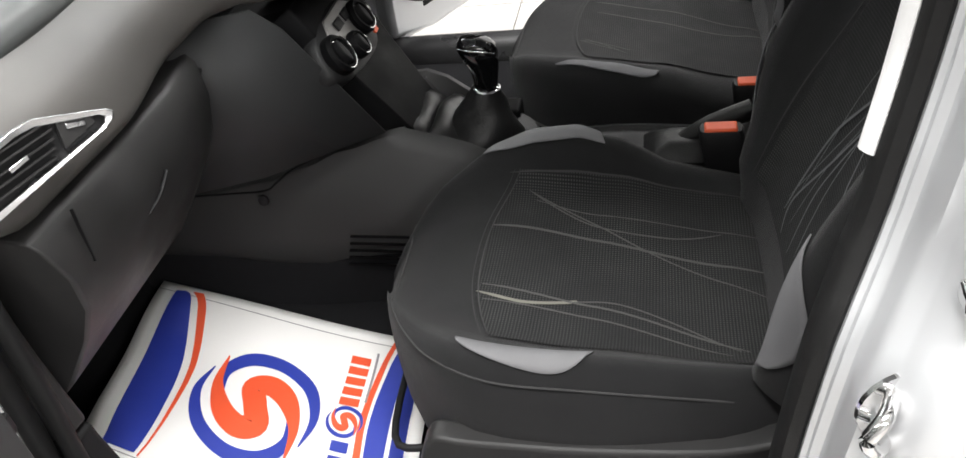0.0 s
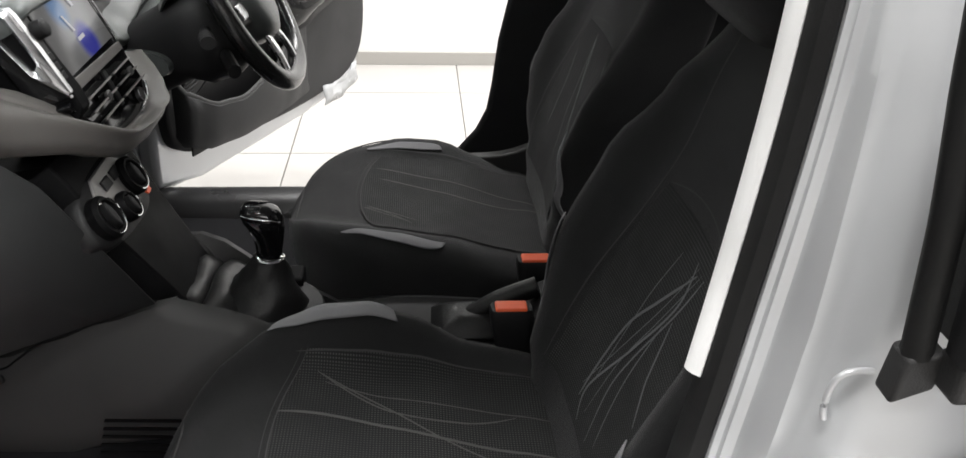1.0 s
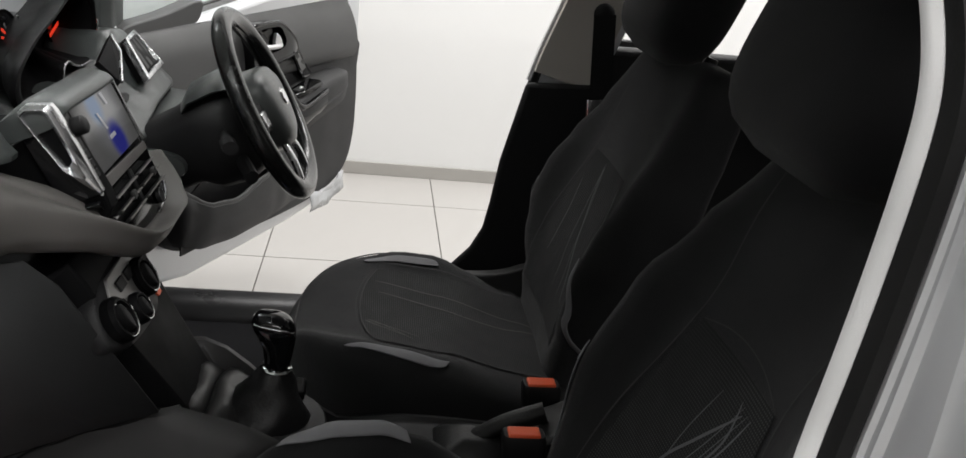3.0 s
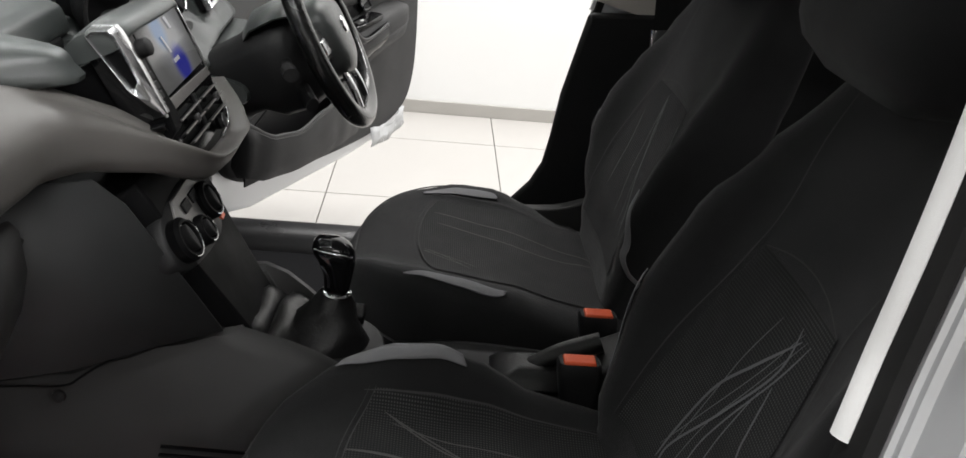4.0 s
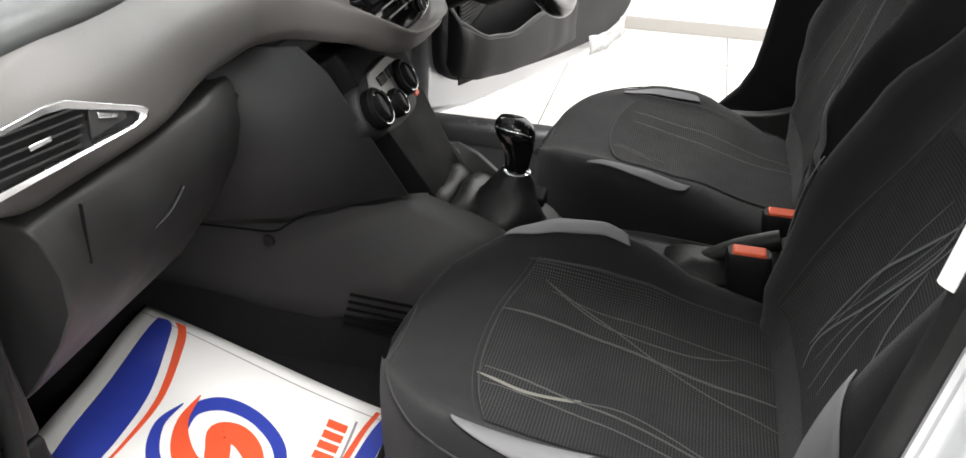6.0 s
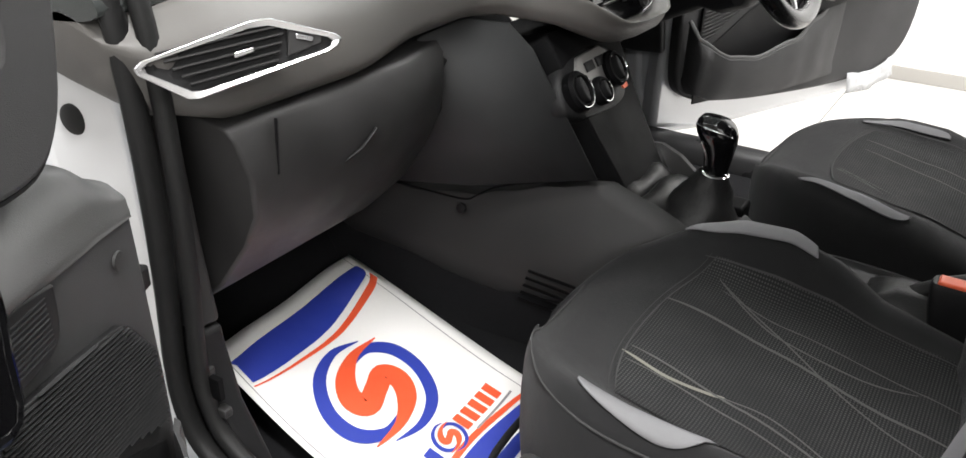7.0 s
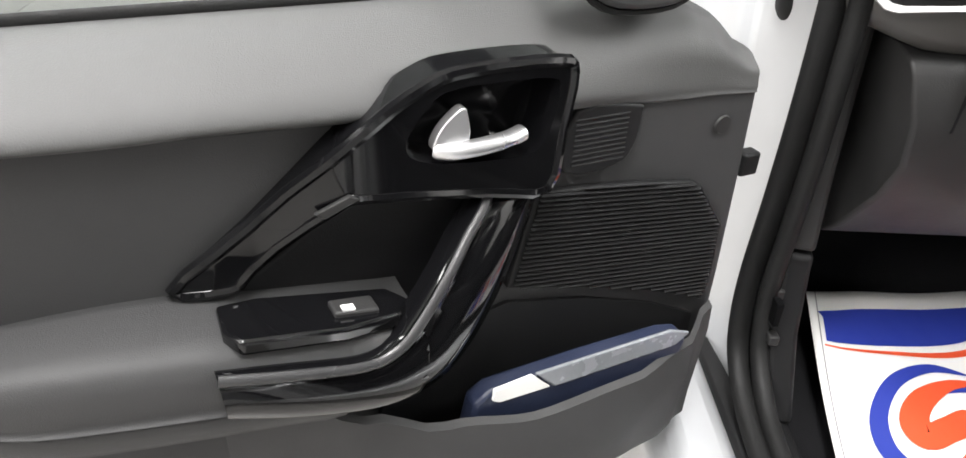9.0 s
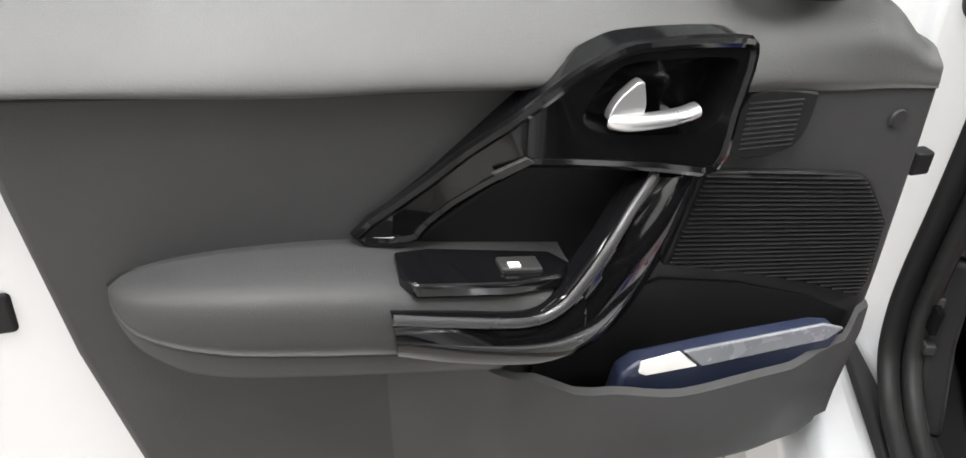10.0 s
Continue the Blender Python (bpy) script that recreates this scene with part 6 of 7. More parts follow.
    wpart("window_seal", sweep([P(0.18, 0.853 if s < 0 else 0.884, -0.080), P(0.87, 0.859 if s < 0 else 0.889, -0.080)], 0.003, 0.006, 8), RUBBER, top)
    # armrest
    ARM = [(0.44, 0.070, 0.660, 0.618), (0.50, 0.070, 0.668, 0.622), (0.58, 0.069, 0.680, 0.631), (0.645, 0.067, 0.688, 0.640), (0.71, 0.059, 0.691, 0.646), (0.745, 0.050, 0.690, 0.650), (0.770, 0.039, 0.687, 0.654), (0.785, 0.026, 0.683, 0.658), (0.795, 0.008, 0.676, 0.664)]
    fine = list(zip(catmull([(q[0], q[1], q[2]) for q in ARM], 6, False), catmull([(q[0], q[3], 0) for q in ARM], 6, False)))
    ARM = [(a.x, a.y, a.z, b.y) for a, b in fine]

    def arm(u):
        nn, zt, zb = lerp(u, ARM)
        h = zt - zb
        pts = [(-0.005, zt), (nn * 0.25, zt + 0.001), (nn * 0.80, zt - 0.05 * h), (nn * 0.97, zt - 0.32 * h), (nn, zb + 0.35 * h), (nn - 0.001, zb + 0.08 * h), (nn * 0.94, zb), (-0.005, zb)]
        return [P(u, p.z, p.x) for p in catmull([(n, 0, z) for n, z in pts], 3)]
    us = [0.465 + 0.015 * i for i in range(20)] + [0.757, 0.765, 0.772, 0.779, 0.785, 0.790, 0.7935, 0.795]
    rest = wpart("armrest", loft([arm(u) for u in us]), DOOR_SOFT, top, "grey padded door armrest", angle=60)
    wpart("armrest_seam", sweep([P(u, lerp(u, ARM)[1] + 0.001, 0.001) for u in us[6:]], 0.0015, 0.0015, 6), RUBBER, rest)
    def lip(u):
        nn, zt, zb = lerp(u, ARM)
        k = min(1.0, max(0.04, (0.797 - u) / 0.05)) ** 0.6
        zt, zb = zb - 0.0025, zb - 0.006 - 0.022 * k - 0.012 * max(0, 0.56 - u) / 0.1
        nn = (nn - 0.002) * max(0.25, min(1.0, (u - 0.43) / 0.10))
        pts = [(-0.005, zt), (nn * 0.6, zt), (nn * 0.95, zt), (nn, zt - 0.15 * (zt - zb)), (nn - 0.001, (zt + zb) / 2), (nn * 0.9, zb + 0.002), (nn * 0.8, zb), (-0.005, zb - 0.006 * k)]
        return [P(u, p.z, p.x) for p in catmull([(n, 0, z) for n, z in pts], 3)]
    wpart("armrest_base", loft([lip(u) for u in [0.435, 0.45] + us]), DOOR_SOFT, top, "grey plastic edge under the armrest", angle=60)
    # gloss black bezel round the release handle, with its recess
    bez = catmull([(u, z, 0) for u, z in ((0.625, 0.697), (0.572, 0.741), (0.500, 0.806), (0.458, 0.832), (0.428, 0.839), (0.360, 0.838), (0.346, 0.828), (0.350, 0.785), (0.357, 0.738), (0.408, 0.745), (0.499, 0.758), (0.520, 0.752), (0.573, 0.708), (0.588, 0.693))], 3)
    rec = catmull([(u, z, 0) for u, z in ((0.473, 0.791), (0.462, 0.813), (0.446, 0.827), (0.416, 0.829), (0.366, 0.827), (0.357, 0.816), (0.365, 0.778), (0.39, 0.770), (0.455, 0.777))], 4)
    bn = lambda u: lerp(u, [(0.5, 0.036), (0.57, 0.016), (0.63, 0.008)])[0]
    bm = bmesh.new()
    a = [bm.verts.new(P(p.x, p.y, bn(p.x))) for p in bez]
    b = [bm.verts.new(P(p.x, p.y, 0.036)) for p in rec]
    ed = [bm.edges.new((a[i], a[(i + 1) % len(a)])) for i in range(len(a))] + [bm.edges.new((b[i], b[(i + 1) % len(b)])) for i in range(len(b))]
    bmesh.ops.triangle_fill(bm, use_beauty=True, use_dissolve=False, edges=ed)
    low = [bm.verts.new(P(p.x, p.y, 0.0)) for p in bez]
    for i in range(len(a)):
        j = (i + 1) % len(a)
        bm.faces.new((a[i], a[j], low[j], low[i]))
    cx, cz = 0.415, 0.80
    prev = b
    for k, n in ((0.98, 0.030), (0.95, 0.020), (0.88, 0.010), (0.6, 0.006), (0.2, 0.005)):
        cur = [bm.verts.new(P(cx + (p.x - cx) * k, cz + (p.y - cz) * k, n)) for p in rec]
        for i in range(len(cur)):
            j = (i + 1) % len(cur)
            bm.faces.new((prev[i], prev[j], cur[j], cur[i]))
        prev = cur
    bm.faces.new(prev)
    bezel = wpart("handle_bezel", bm, GLOSS, top, "piano black bezel round the release handle", angle=35)
    wpart("bezel_edge", sweep([P(p.x, p.y, bn(p.x) - 0.003) for p in bez], 0.005, 0.005, 8, Nn, closed=True), GLOSS, bezel)
    bar = catmull([P(u, z, n) for u, z, n in ((0.452, 0.786, 0.034), (0.440, 0.785, 0.039), (0.42, 0.7855, 0.040), (0.398, 0.7865, 0.038), (0.381, 0.788, 0.033))], 4, False)
    lev = wpart("release_handle", sweep(bar, [0.0045] + [0.006] * 15 + [0.003], [0.006] + [0.0068] * 15 + [0.0035], 14, Nn), HANDLE, bezel, "satin chrome release lever")
    blade = catmull([(u, z, 0) for u, z in ((0.4535, 0.787), (0.449, 0.801), (0.4375, 0.8125), (0.432, 0.8145), (0.4295, 0.811), (0.4265, 0.791), (0.44, 0.784))], 3)
    wpart("lever_blade", slab([P(p.x, p.y, 0.038) for p in blade], Nn, 0.009), HANDLE, bezel, "satin chrome lever blade", bevel=0.003)
    wpart("trim_tab", slab([P(0.535, 0.752, 0.034), P(0.512, 0.764, 0.038), P(0.505, 0.760, 0.038), P(0.528, 0.747, 0.034)], Nn, 0.004), PLASTIC, bezel, bevel=0.001)
    # pull grip
    inner = catmull([(0.404, 0.746, 0.006), (0.411, 0.737, 0.030), (0.434, 0.720, 0.046), (0.456, 0.700, 0.060), (0.476, 0.678, 0.068), (0.493, 0.662, 0.072), (0.517, 0.656, 0.074), (0.567, 0.664, 0.073), (0.614, 0.672, 0.070)], 5, False)
    outer = catmull([(0.342, 0.742, -0.004), (0.348, 0.728, 0.014), (0.369, 0.690, 0.031), (0.394, 0.650, 0.045), (0.421, 0.614, 0.053), (0.453, 0.600, 0.064), (0.496, 0.599, 0.072), (0.559, 0.615, 0.075), (0.609, 0.630, 0.072)], 5, False)
    rings = []
    for p, q in zip(inner, outer):
        m = lambda f, h: P(*(p.lerp(q, f)).xy, p.lerp(q, f).z + h)
        rings.append([m(0.04, -0.022), m(0.0, -0.006), m(0.03, 0.0), m(0.16, 0.003), m(0.24, 0.0), m(0.40, 0.004), m(0.70, 0.004), m(0.93, -0.002), m(1.0, -0.010), m(0.96, -0.028)])
    wpart("pull_grip", loft(rings), GLOSS, top, "piano black pull grip", angle=38)
    wpart("grip_inlay", sweep([P(*p.lerp(q, 0.10).xy, p.lerp(q, 0.10).z + 0.0015) for p, q in list(zip(inner, outer))[3:]], 0.0042, 0.0035, 10, Nn), SILL, top, "satin grey inlay along the grip")
    wpart("grip_well", slab([P(u, z, 0.004) for u, z in ((0.36, 0.73), (0.48, 0.74), (0.51, 0.735), (0.57, 0.695), (0.585, 0.685), (0.56, 0.65), (0.45, 0.60), (0.37, 0.62))], Nn, 0.008), PLASTIC_BLACK, top, "dark recess behind the grip", bevel=0.003)
    # window switch
    sw = [(0.602, 0.022), (0.604, 0.052), (0.596, 0.066), (0.525, 0.068), (0.485, 0.060), (0.470, 0.044), (0.482, 0.026), (0.575, 0.018)]
    swp = wpart("switch_panel", slab([P(u, 0.690 - 0.12 * (0.6 - u), n) for u, n in sw], (0, 0, 1), 0.012), GLOSS, top, "black window switch panel", bevel=0.003)
    wpart("window_switch", slab([P(u, 0.694 - 0.12 * (0.6 - u), n) for u, n in ((0.53, 0.038), (0.53, 0.055), (0.498, 0.056), (0.498, 0.038))], (0, 0, 1), 0.007), PLASTIC, swp, "grey window switch", bevel=0.002)
    wpart("switch_mark", slab([P(u, 0.6955 - 0.12 * (0.6 - u), n) for u, n in ((0.524, 0.048), (0.524, 0.054), (0.515, 0.054), (0.515, 0.048))], (0, 0, 1), 0.002), PILLAR_TRIM, swp, "pale switch mark")
    # loudspeaker grilles
    spk = [(0.348, 0.718), (0.26, 0.709), (0.186, 0.697), (0.172, 0.688), (0.138, 0.643), (0.134, 0.575), (0.140, 0.557), (0.21, 0.586), (0.293, 0.612), (0.366, 0.630)]
    g = plate("speaker_grille", spk, 0.008, 0.008, PLASTIC_BLACK, "black ribbed loudspeaker grille", bevel=0.002)
    bm = bmesh.new()
    for k in range(40):
        z = 0.548 + 0.0044 * k
        tilt = lambda u: z + 0.13 * (u - 0.25)
        xs = []
        for (u0, z0), (u1, z1) in zip(spk, spk[1:] + spk[:1]):
            d0, d1 = z0 - tilt(u0), z1 - tilt(u1)
            if d0 * d1 < 0:
                xs.append(u0 + (u1 - u0) * d0 / (d0 - d1))
        if len(xs) < 2:
            continue
        lo, hi = min(xs) + 0.005, max(xs) - 0.005
        q = [bm.verts.new(P(w, tilt(w) + dz, n)) for w in (lo, hi) for dz, n in ((-0.0014, 0.0081), (0.0004, 0.0106), (0.0014, 0.0081))]
        bm.faces.new((q[0], q[3], q[4], q[1]))
        bm.faces.new((q[1], q[4], q[5], q[2]))
    wpart("grille_ribs", bm, RIB, g, "fine dark grey grille bars", smooth=False)
    twe = catmull([(u, z, 0) for u, z in ((0.318, 0.782), (0.26, 0.780), (0.254, 0.772), (0.258, 0.742), (0.275, 0.728), (0.324, 0.730))], 3)
    tw = wpart("tweeter_grille", slab([P(p.x, p.y, 0.007) for p in twe], Nn, 0.007), RIB, top, "small dark grey tweeter grille", bevel=0.002)
    bm = bmesh.new()
    for k in range(10):
        z = 0.735 + 0.0044 * k
        q = [bm.verts.new(P(u, zz, n)) for u in (0.268, 0.318) for zz, n in ((z - 0.0012, 0.0072), (z, 0.0079), (z + 0.0012, 0.0072))]
        bm.faces.new((q[0], q[3], q[4], q[1]))
        bm.faces.new((q[1], q[4], q[5], q[2]))
    wpart("grille_ribs", bm, RIB, tw, smooth=False)
    # map pocket

    def pocket(u):
        up = lerp(u, [(0.10, 0.085), (0.125, 0.05), (0.18, 0.03), (0.3, 0.02)])[0] if s > 0 else 0.0
        rows = [(0.10, 0.012, 0.592), (0.123, 0.036, 0.568), (0.20, 0.055, 0.534), (0.266, 0.060, 0.526), (0.384, 0.056, 0.549), (0.46, 0.044, 0.575), (0.56, 0.02, 0.60), (0.62, -0.008, 0.61)] if s > 0 else [(0.125, 0.010, 0.548), (0.185, 0.045, 0.540), (0.25, 0.058, 0.532), (0.35, 0.062, 0.530), (0.44, 0.056, 0.545), (0.50, 0.044, 0.565), (0.56, 0.02, 0.585), (0.62, -0.008, 0.60)]
        nn, zt = lerp(u, rows)
        pts = [(nn - 0.006, zt + 0.001), (nn, zt - 0.003), (nn + 0.002, zt - 0.03), (nn - 0.004, 0.43 + up), (nn * 0.6, 0.40 + up), (-0.005, 0.395 + up), (-0.005, 0.402 + up), (nn * 0.6 - 0.006, 0.408 + up), (nn - 0.009, 0.435 + up), (nn - 0.008, zt - 0.02)]
        return [P(u, z, n) for n, z in pts]
    wpart("map_pocket", loft([pocket(0.125 - 0.023 * (s > 0) + (0.0165 + 0.0008 * (s > 0)) * i) for i in range(31)]), DOOR_SOFT, top, "dark grey moulded map pocket", angle=45)
    if s > 0:
        # The lit edge of this pocket is painted as a paler rim.
        wpart("pocket_rim", sweep([pocket(0.102 + 0.015 * i)[0] for i in range(28)], 0.006, 0.0045, 8, Nn), DOOR_LIT, top, "rim of the map pocket, paler for the light on it")
    # Shade inside the pocket is put in as a black sheet.
    plate("pocket_shade", [(0.362, 0.612), (0.28, 0.594), (0.2, 0.566), (0.145, 0.538), (0.14, 0.42), (0.5, 0.42), (0.47, 0.55), (0.42, 0.6)], 0.004, 0.004, PLASTIC_BLACK, "black sheet for the shade inside the pocket")
    # hinge check and fittings
    wpart("door_check", slab([P(u, z, -0.022) for u, z in ((0.075, 0.692), (0.095, 0.692), (0.097, 0.668), (0.075, 0.668))], Nn, 0.016), PLASTIC_BLACK, top, "small black door check", bevel=0.003)
    wpart("trim_screw", lathe(P(0.16, 0.745, 0.0), Nn, [(0.001, 0.001), (0.009, 0.001), (0.008, 0.003), (0.001, 0.003)], 16), PLASTIC, top)
    wpart("latch", slab([P(u, z, -0.024) for u, z in ((0.862, 0.662), (0.905, 0.662), (0.905, 0.628), (0.862, 0.628))], Nn, 0.02), PLASTIC_BLACK, top, "black door latch", bevel=0.004)
    # mirror sail panel, window frame, glass and mirror
    sail = catmull([(u - 0.022, z, 0) for u, z in ((0.375, 0.928), (0.352, 0.886), (0.325, 0.862), (0.285, 0.856), (0.25, 0.862), (0.222, 0.892), (0.206, 0.945), (0.20, 1.0), (0.225, 1.03), (0.262, 0.985), (0.272, 0.945), (0.32, 0.934))], 3)
    sn = 0.006 if s < 0 else -0.030
    if s > 0:
        sail = catmull([(u, z, 0) for u, z in ((0.25, 0.938), (0.225, 0.919), (0.19, 0.907), (0.142, 0.902), (0.09, 0.905), (0.04, 0.908), (0.036, 0.92), (0.04, 0.940), (0.15, 0.955), (0.255, 0.975))], 3)
    # Same panel on both doors: shaded tone on the passenger's, lit on the driver's.
    sail_part = wpart("mirror_sail", slab([Q(p.x, p.y, sn) for p in sail], Nn, 0.04), DOOR_SOFT if s < 0 else DOOR_LIT, top, "grey plastic mirror sail panel", bevel=0.005)
    # The sail's underside shadow is drawn along the joint as a dark sweep.
    wpart("sail_shadow_seam", sweep([Q(p.x, p.y - 0.003, sn - (0.008 if s < 0 else 0.0)) for p in (sail[2:22] if s < 0 else sail[1:18])], 0.003 if s < 0 else 0.002, 0.004, 6, Nn), RUBBER, sail_part, "dark joint and shadow line under the sail panel")
    if s < 0:
        wpart("glass_strip", sweep([P(0.372, 0.934, -0.01), P(0.268, 0.940, -0.02)], 0.004, 0.006, 8), SATIN, top, "bright window strip")
    ua, ub = (0.20, 0.23) if s < 0 else (0.015, 0.03)
    wpart("window_frame", sweep(catmull([P(ua, 0.90, -0.05), P(ub, 1.0, -0.07), P(0.34, 1.16, -0.09), P(0.5, 1.30, -0.11), P(0.7, 1.38, -0.12), P(0.86, 1.38, -0.11), P(0.95, 1.25, -0.09), P(0.955, 0.9, -0.05)], 5, False), 0.022 if s < 0 else 0.012, 0.02, 8), RUBBER if s < 0 else PAINT, top, "black window frame" if s < 0 else "silver window frame")
    gl = slab([P(u, z, n) for u, z, n in ((ua + 0.01, 0.86, -0.085), (ub + 0.02, 1.02, -0.075), (0.36, 1.17, -0.09), (0.52, 1.30, -0.11), (0.7, 1.37, -0.12), (0.86, 1.37, -0.11), (0.94, 1.24, -0.09), (0.94, 0.86, -0.085))], Nn, 0.004)
    gw = wpart("window_pane", gl, GLASS, top, "clear side window glass", smooth=False)
    gw.visible_shadow = False
    mh = []
    mu = 0.34 if s < 0 else 0.12
    for k, d in ((0.75, -0.20), (0.95, -0.17), (1.0, -0.10), (1.0, -0.085)):
        mh.append([P(mu + 0.07 * k * p.x, 0.985 + 0.055 * k * p.y, d - 0.06) for p in catmull([(-1, -0.8, 0), (-1, 0.8, 0), (-0.5, 1, 0), (0.7, 1, 0), (1, 0.6, 0), (1, -0.8, 0), (0, -1, 0)], 3)])
    mir = wpart("door_mirror", loft(mh), RUBBER, top, "black door mirror housing")
    wpart("mirror_glass", slab([P(mu + 0.062 * p.x, 0.985 + 0.047 * p.y, -0.142) for p in catmull([(-1, -0.8, 0), (-1, 0.8, 0), (-0.5, 1, 0), (0.7, 1, 0), (1, 0.6, 0), (1, -0.8, 0), (0, -1, 0)], 3)], Nn, 0.003), MIRROR, mir, "door mirror glass")
    if s > 0:
        rf = random.Random(9)
        grid = [[P(0.66 + 0.019 * i, 0.350 + 0.018 * j + 0.024 * max(0.0, (i - 5) / 4) + 0.005 * rf.uniform(-1, 1), 0.004 + 0.005 * rf.uniform(-1, 1)) for j in range(4)] for i in range(10)]
        bm = bmesh.new()
        vs2 = [[bm.verts.new(p) for p in row] for row in grid]
        for a, b in zip(vs2, vs2[1:]):
            for k in range(3):
                bm.faces.new((a[k], b[k], b[k + 1], a[k + 1]))
        wpart("protective_film", bm, FILM, top, "crumpled clear plastic film on the door's corner", solid=0.0015, angle=20)
    return P, top


PD, door_p = car_door(-1, "open silver passenger door with grey trim and piano black grip")
car_door(1, "wide open silver driver's door with dark grey trim")

# owner's wallet in the passenger door's pocket
wal = thing("document_wallet", PD(0.26, 0.47, 0.03), "navy vinyl document wallet with a clear sleeve in the door pocket", "wallet")
WN2 = PD(0, 0, 1) - PD(0, 0, 0)
ring = [(0.413, 0.522), (0.409, 0.549), (0.394, 0.559), (0.303, 0.562), (0.214, 0.562), (0.192, 0.557), (0.187, 0.548), (0.204, 0.50), (0.225, 0.45), (0.39, 0.45)]
wpart("cover", slab([PD(u, z, 0.046) for u, z in ring], WN2, 0.02), NAVY, wal, "navy blue vinyl cover", bevel=0.004)
wpart("sleeve", slab([PD(u, z, 0.049) for u, z in ((0.333, 0.545), (0.354, 0.566), (0.212, 0.569), (0.188, 0.560), (0.203, 0.549))], WN2, 0.004), CLEAR_VINYL, wal, "milky clear plastic sleeve", bevel=0.0015)
wpart("page_block", slab([PD(u, z, 0.0485) for u, z in ((0.394, 0.550), (0.393, 0.561), (0.357, 0.565), (0.337, 0.546), (0.387, 0.546))], WN2, 0.004), PAPER, wal, "white paper edge", bevel=0.001)
wpart("cover_label", slab([PD(u, z, 0.0475) for u, z in ((0.246, 0.517), (0.246, 0.524), (0.226, 0.524), (0.224, 0.517))], WN2, 0.002), PAPER, wal, "small white label")


# ---- paper floor mats ----
def paper_mat(c00, c10, c01, c11, label, sag=0.0):
    """Corners: front inner, front outer, rear inner, rear outer. Local a runs rearwards, b from inner to outer."""
    A, B, C, E = (Vector(c) for c in (c00, c10, c01, c11))

    def at(a, b, h=0.0):
        p = A.lerp(B, b).lerp(C.lerp(E, b), a)
        p.z += h + sag * math.sin(math.pi * a) * -1 + 0.004 * math.sin(5.2 * a + 3 * b) + 0.003 * math.sin(9 * b + 4 * a) + 0.012 * max(0, b - 0.9) * 10 * 0.3
        return p

    top = thing("paper_floor_mat", at(0.5, 0.5), label, "floor mat", "paper floor mats")
    bm = bmesh.new()
    rows = [[bm.verts.new(at(i / 30, j / 22)) for j in range(23)] for i in range(31)]
    for r, q in zip(rows, rows[1:]):
        for j in range(22):
            bm.faces.new((r[j], r[j + 1], q[j + 1], q[j]))
    wpart("sheet", bm, PAPER, top, "creased white paper sheet", solid=0.0012, angle=60)

    def shape(name, pts, mat, h=0.0014, sm=6, closed=True, label=""):
        """A printed shape: fanned grid between two edge lines given as (a, b) pairs."""
        up, lo = pts
        m = 28
        U, L = catmull([(a, b, 0) for a, b in up], 10, False), catmull([(a, b, 0) for a, b in lo], 10, False)
        pick = lambda Q, f: Q[min(len(Q) - 1, int(f * (len(Q) - 1) + 0.5))]
        bm = bmesh.new()
        prev = None
        for k in range(m + 1):
            p, q = pick(U, k / m), pick(L, k / m)
            cur = [bm.verts.new(at(*(p.lerp(q, f)).xy, h)) for f in (0, 0.2, 0.4, 0.6, 0.8, 1)]
            if prev:
                for i in range(5):
                    bm.faces.new((prev[i], prev[i + 1], cur[i + 1], cur[i]))
            prev = cur
        return wpart(name, bm, mat, top, label)

    def arc(ca, cb, r, t0, t1, n=9, k=0.62):
        return [(ca + r * math.cos(radians(t0 + (t1 - t0) * i / (n - 1))) * k, cb + r * math.sin(radians(t0 + (t1 - t0) * i / (n - 1)))) for i in range(n)]
    return top, at, shape, arc


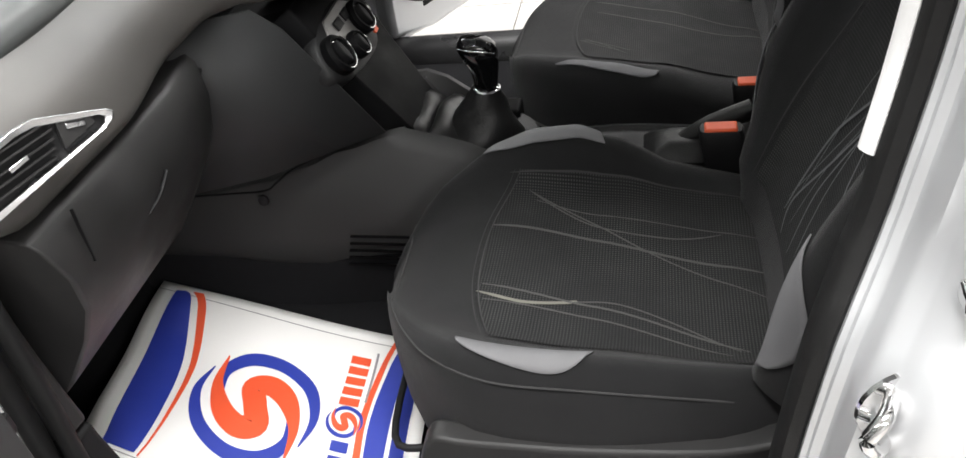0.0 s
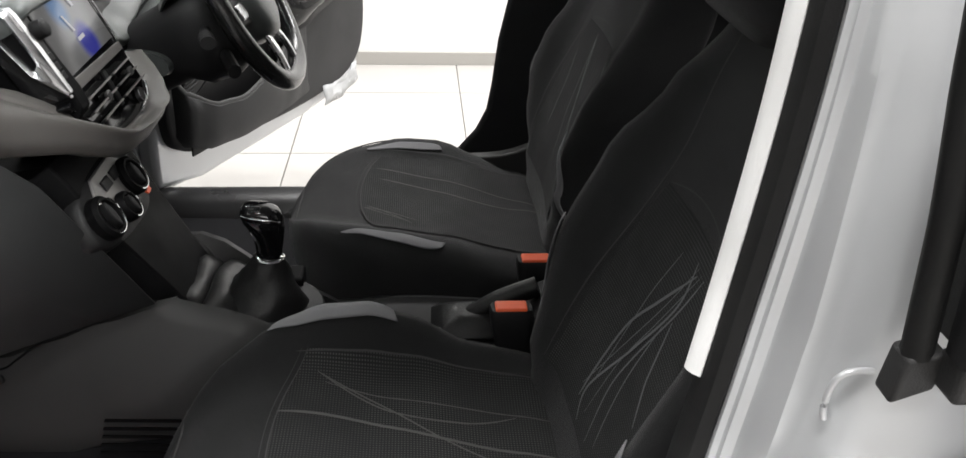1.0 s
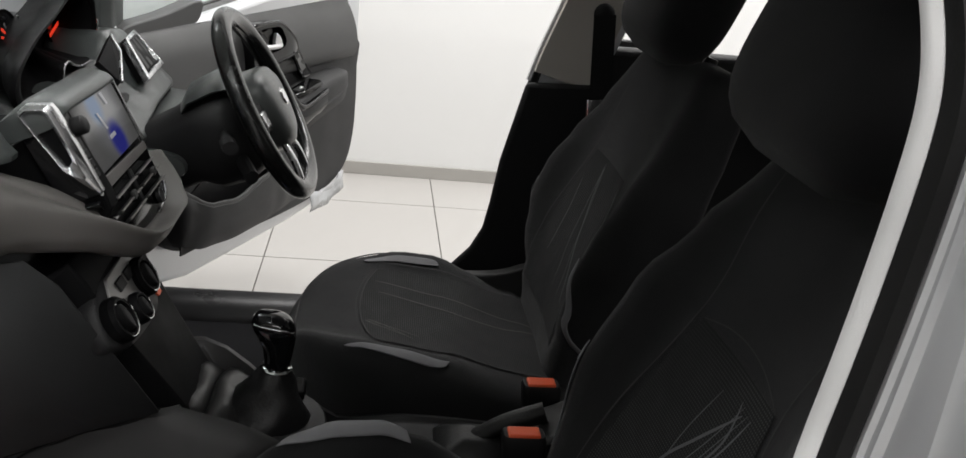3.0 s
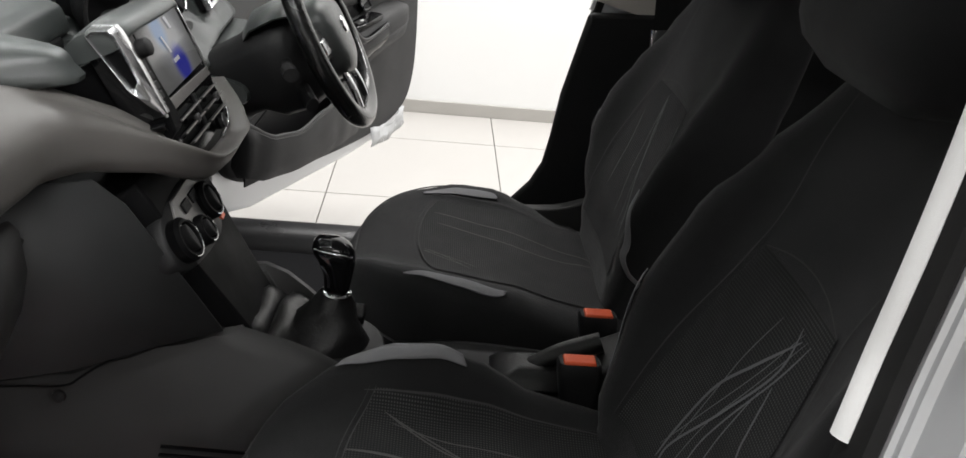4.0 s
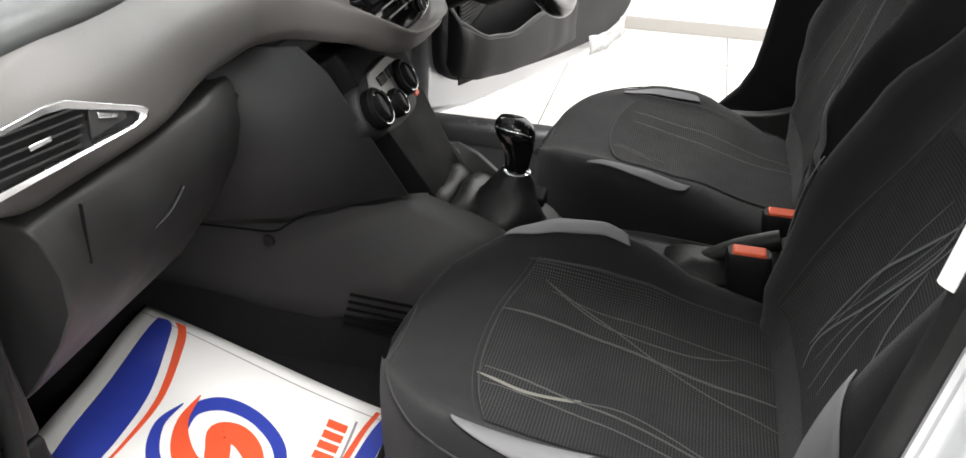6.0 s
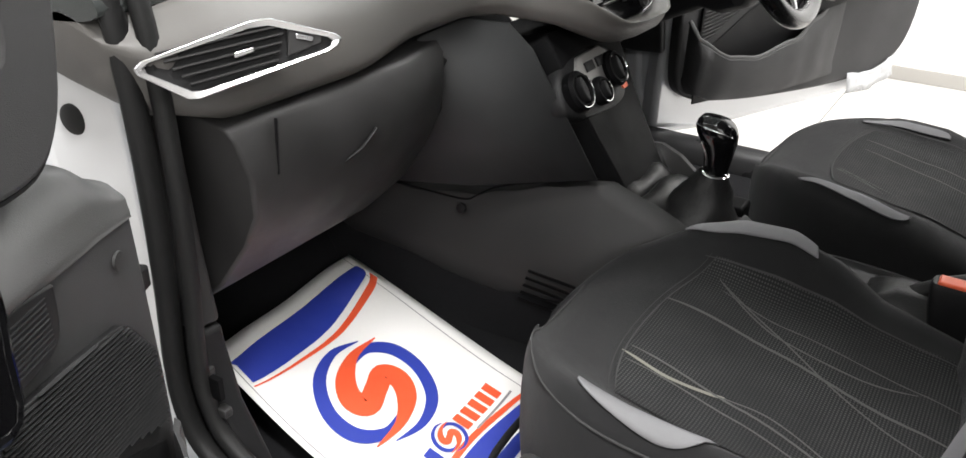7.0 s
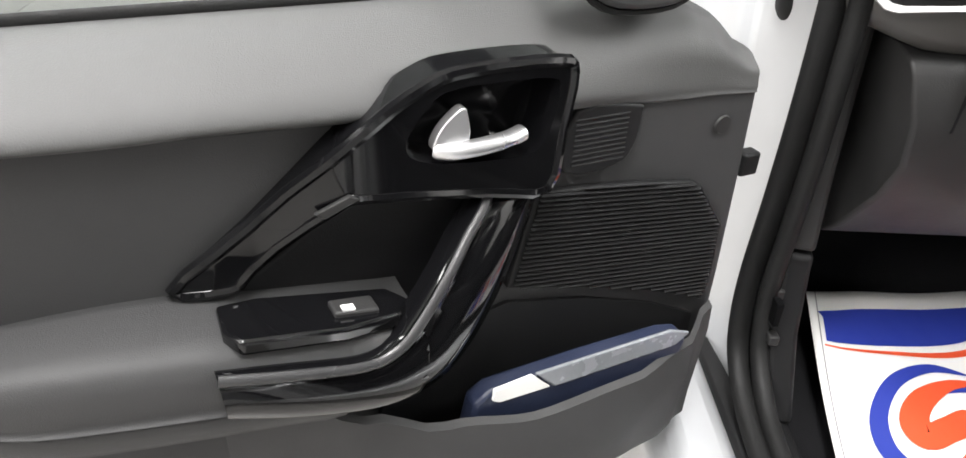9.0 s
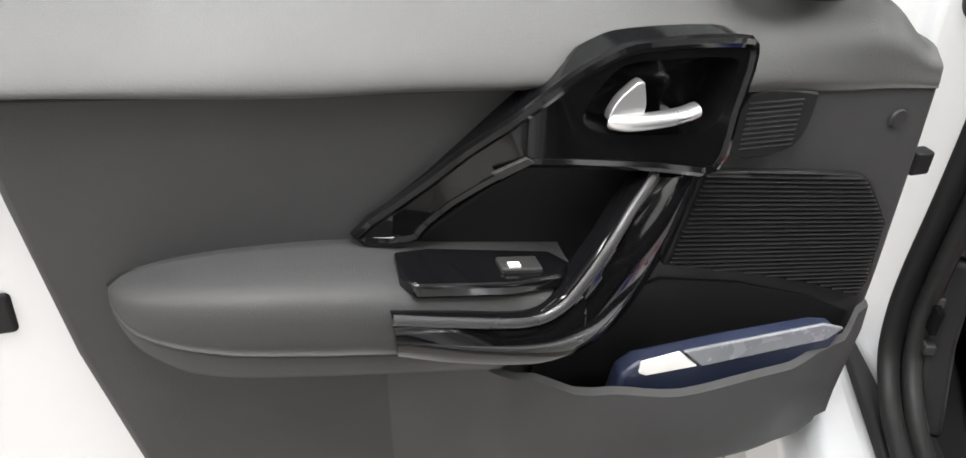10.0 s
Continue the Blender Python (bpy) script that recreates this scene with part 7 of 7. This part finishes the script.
def print_mat(m):
    top, at, shape, arc = m
    shape("blue_band", ([(0.07, 0.05), (0.065, 0.10), (0.065, 0.5), (0.07, 0.93), (0.075, 0.95)], [(0.10, 0.04), (0.135, 0.10), (0.19, 0.45), (0.195, 0.75), (0.17, 0.95)]), INK_BLUE, label="printed blue wave")
    shape("red_line", ([(0.125, 0.035), (0.165, 0.12), (0.215, 0.45), (0.212, 0.75), (0.18, 0.96)], [(0.165, 0.03), (0.20, 0.14), (0.235, 0.45), (0.222, 0.75), (0.185, 0.96)]), INK_RED, label="printed orange red wave")

    def stroke(pts, mat, ca, cb, R, h, label=""):
        cs, sn = math.cos(radians(27)), math.sin(radians(27))
        C = catmull([(x * cs + y * sn, y * cs - x * sn, w) for x, y, w in pts], 6, False)
        up, lo = [], []
        for i, p in enumerate(C):
            d = C[min(i + 1, len(C) - 1)] - C[max(i - 1, 0)]
            n = Vector((-d.y, d.x)).normalized()
            for sg, out in ((1, up), (-1, lo)):
                q = Vector((p.x, p.y)) + n * sg * p.z
                out.append((ca - q.y * R / 0.49, cb - q.x * R / 0.35))
        bm = bmesh.new()
        prev = None
        for u, l in zip(up, lo):
            cur = [bm.verts.new(at(u[0] + (l[0] - u[0]) * f, u[1] + (l[1] - u[1]) * f, h)) for f in (0, 0.33, 0.66, 1)]
            if prev:
                for i in range(3):
                    bm.faces.new((prev[i], prev[i + 1], cur[i + 1], cur[i]))
            prev = cur
        wpart("printed_swirl", bm, mat, top, label)

    S_LINE = [(0.40, 0.97, 0.012), (-0.10, 0.74, 0.08), (-0.42, 0.32, 0.17), (-0.46, -0.06, 0.20), (-0.24, -0.24, 0.20), (0.0, 0.0, 0.19), (0.24, 0.24, 0.20), (0.46, 0.06, 0.20), (0.42, -0.32, 0.17), (0.10, -0.74, 0.08), (-0.40, -0.97, 0.012)]
    C_LINE = [(0.08, 0.99, 0.01), (-0.45, 0.86, 0.07), (-0.85, 0.42, 0.11), (-0.90, -0.18, 0.12), (-0.62, -0.66, 0.12), (-0.15, -0.80, 0.09), (0.22, -0.52, 0.012)]
    for ca, cb, R in ((0.465, 0.565, 0.098), (0.755, 0.54, 0.028)):
        stroke(S_LINE, INK_RED, ca, cb, R, 0.0018, "orange red printed swirl")
        stroke(C_LINE, INK_BLUE, ca, cb, R, 0.0016, "blue printed crescent")
        stroke([(-x, -y, w) for x, y, w in C_LINE], INK_BLUE, ca, cb, R, 0.0016, "blue printed crescent")
    bar = lambda a0, a1, b0, b1, mat, lab: shape("printed_bar", ([(a0, b0), (a0, (b0 + b1) / 2), (a0, b1)], [(a1, b0), (a1, (b0 + b1) / 2), (a1, b1)]), mat, label=lab)
    for k in range(5):
        bar(0.72, 0.785, 0.16 + 0.062 * k, 0.205 + 0.062 * k, INK_RED, "orange red printed bar")
    for k in range(4):
        bar(0.73, 0.785, 0.64 + 0.07 * k, 0.69 + 0.07 * k, INK_BLUE, "blue printed bar")
    bar(0.80, 0.808, 0.12, 0.42, INK_GREY, "thin grey printed bar")
    shape("red_line", ([(0.85, 0.03), (0.82, 0.2), (0.80, 0.55), (0.82, 0.95)], [(0.865, 0.03), (0.838, 0.2), (0.822, 0.55), (0.845, 0.95)]), INK_RED, label="printed orange red wave")
    shape("blue_band", ([(0.88, 0.03), (0.85, 0.2), (0.832, 0.55), (0.85, 0.95)], [(0.96, 0.03), (0.955, 0.2), (0.955, 0.55), (0.955, 0.95)]), INK_BLUE, label="printed blue wave")
    shape("printed_bar", ([(0.915, 0.05), (0.90, 0.3), (0.898, 0.7)], [(0.928, 0.05), (0.914, 0.3), (0.912, 0.7)]), PAPER, h=0.0022, label="thin white printed bar")
    for f in (0.06, 0.965):
        shape("crease", ([(0.0, f), (0.5, f + 0.004), (1.0, f)], [(0.0, f + 0.004), (0.5, f + 0.009), (1.0, f + 0.004)]), INK_GREY, h=0.001, label="fine grey printed border line")


print_mat(paper_mat((-0.52, -0.235, 0.385), (-0.468, -0.585, 0.405), (-0.045, -0.315, 0.332), (-0.02, -0.655, 0.338), "white paper floor mat with blue and orange swirls in passenger footwell", 0.012))
print_mat(paper_mat((-0.045, 0.405, 0.322), (-0.055, 0.11, 0.322), (0.40, 0.42, 0.322), (0.39, 0.12, 0.322), "white paper floor mat printed in blue on the driver's footwell"))

# ---- floor tiles ----
tb = box(-TILE_SIZE / 2 + 0.0022, -TILE_SIZE / 2 + 0.0022, -0.02, TILE_SIZE / 2 - 0.0022, TILE_SIZE / 2 - 0.0022, 0.0)
first = link("tile", tb, TILE, floor, smooth=False)
first.location = (GRID_X + TILE_SIZE / 2, GRID_Y + TILE_SIZE / 2, 0)
for i in range(-8, 9):
    for j in range(-12, 2):
        cx, cy = GRID_X + (i + 0.5) * TILE_SIZE, GRID_Y + (j + 0.5) * TILE_SIZE
        if (i, j) == (0, 0) or not (ROOM[0] - 0.2 < cx < ROOM[1] and ROOM[2] - 0.1 < cy < ROOM[3] + 0.3):
            continue
        t = new("tile", first.data)
        t.parent = floor
        t.location = (cx, cy, 0)
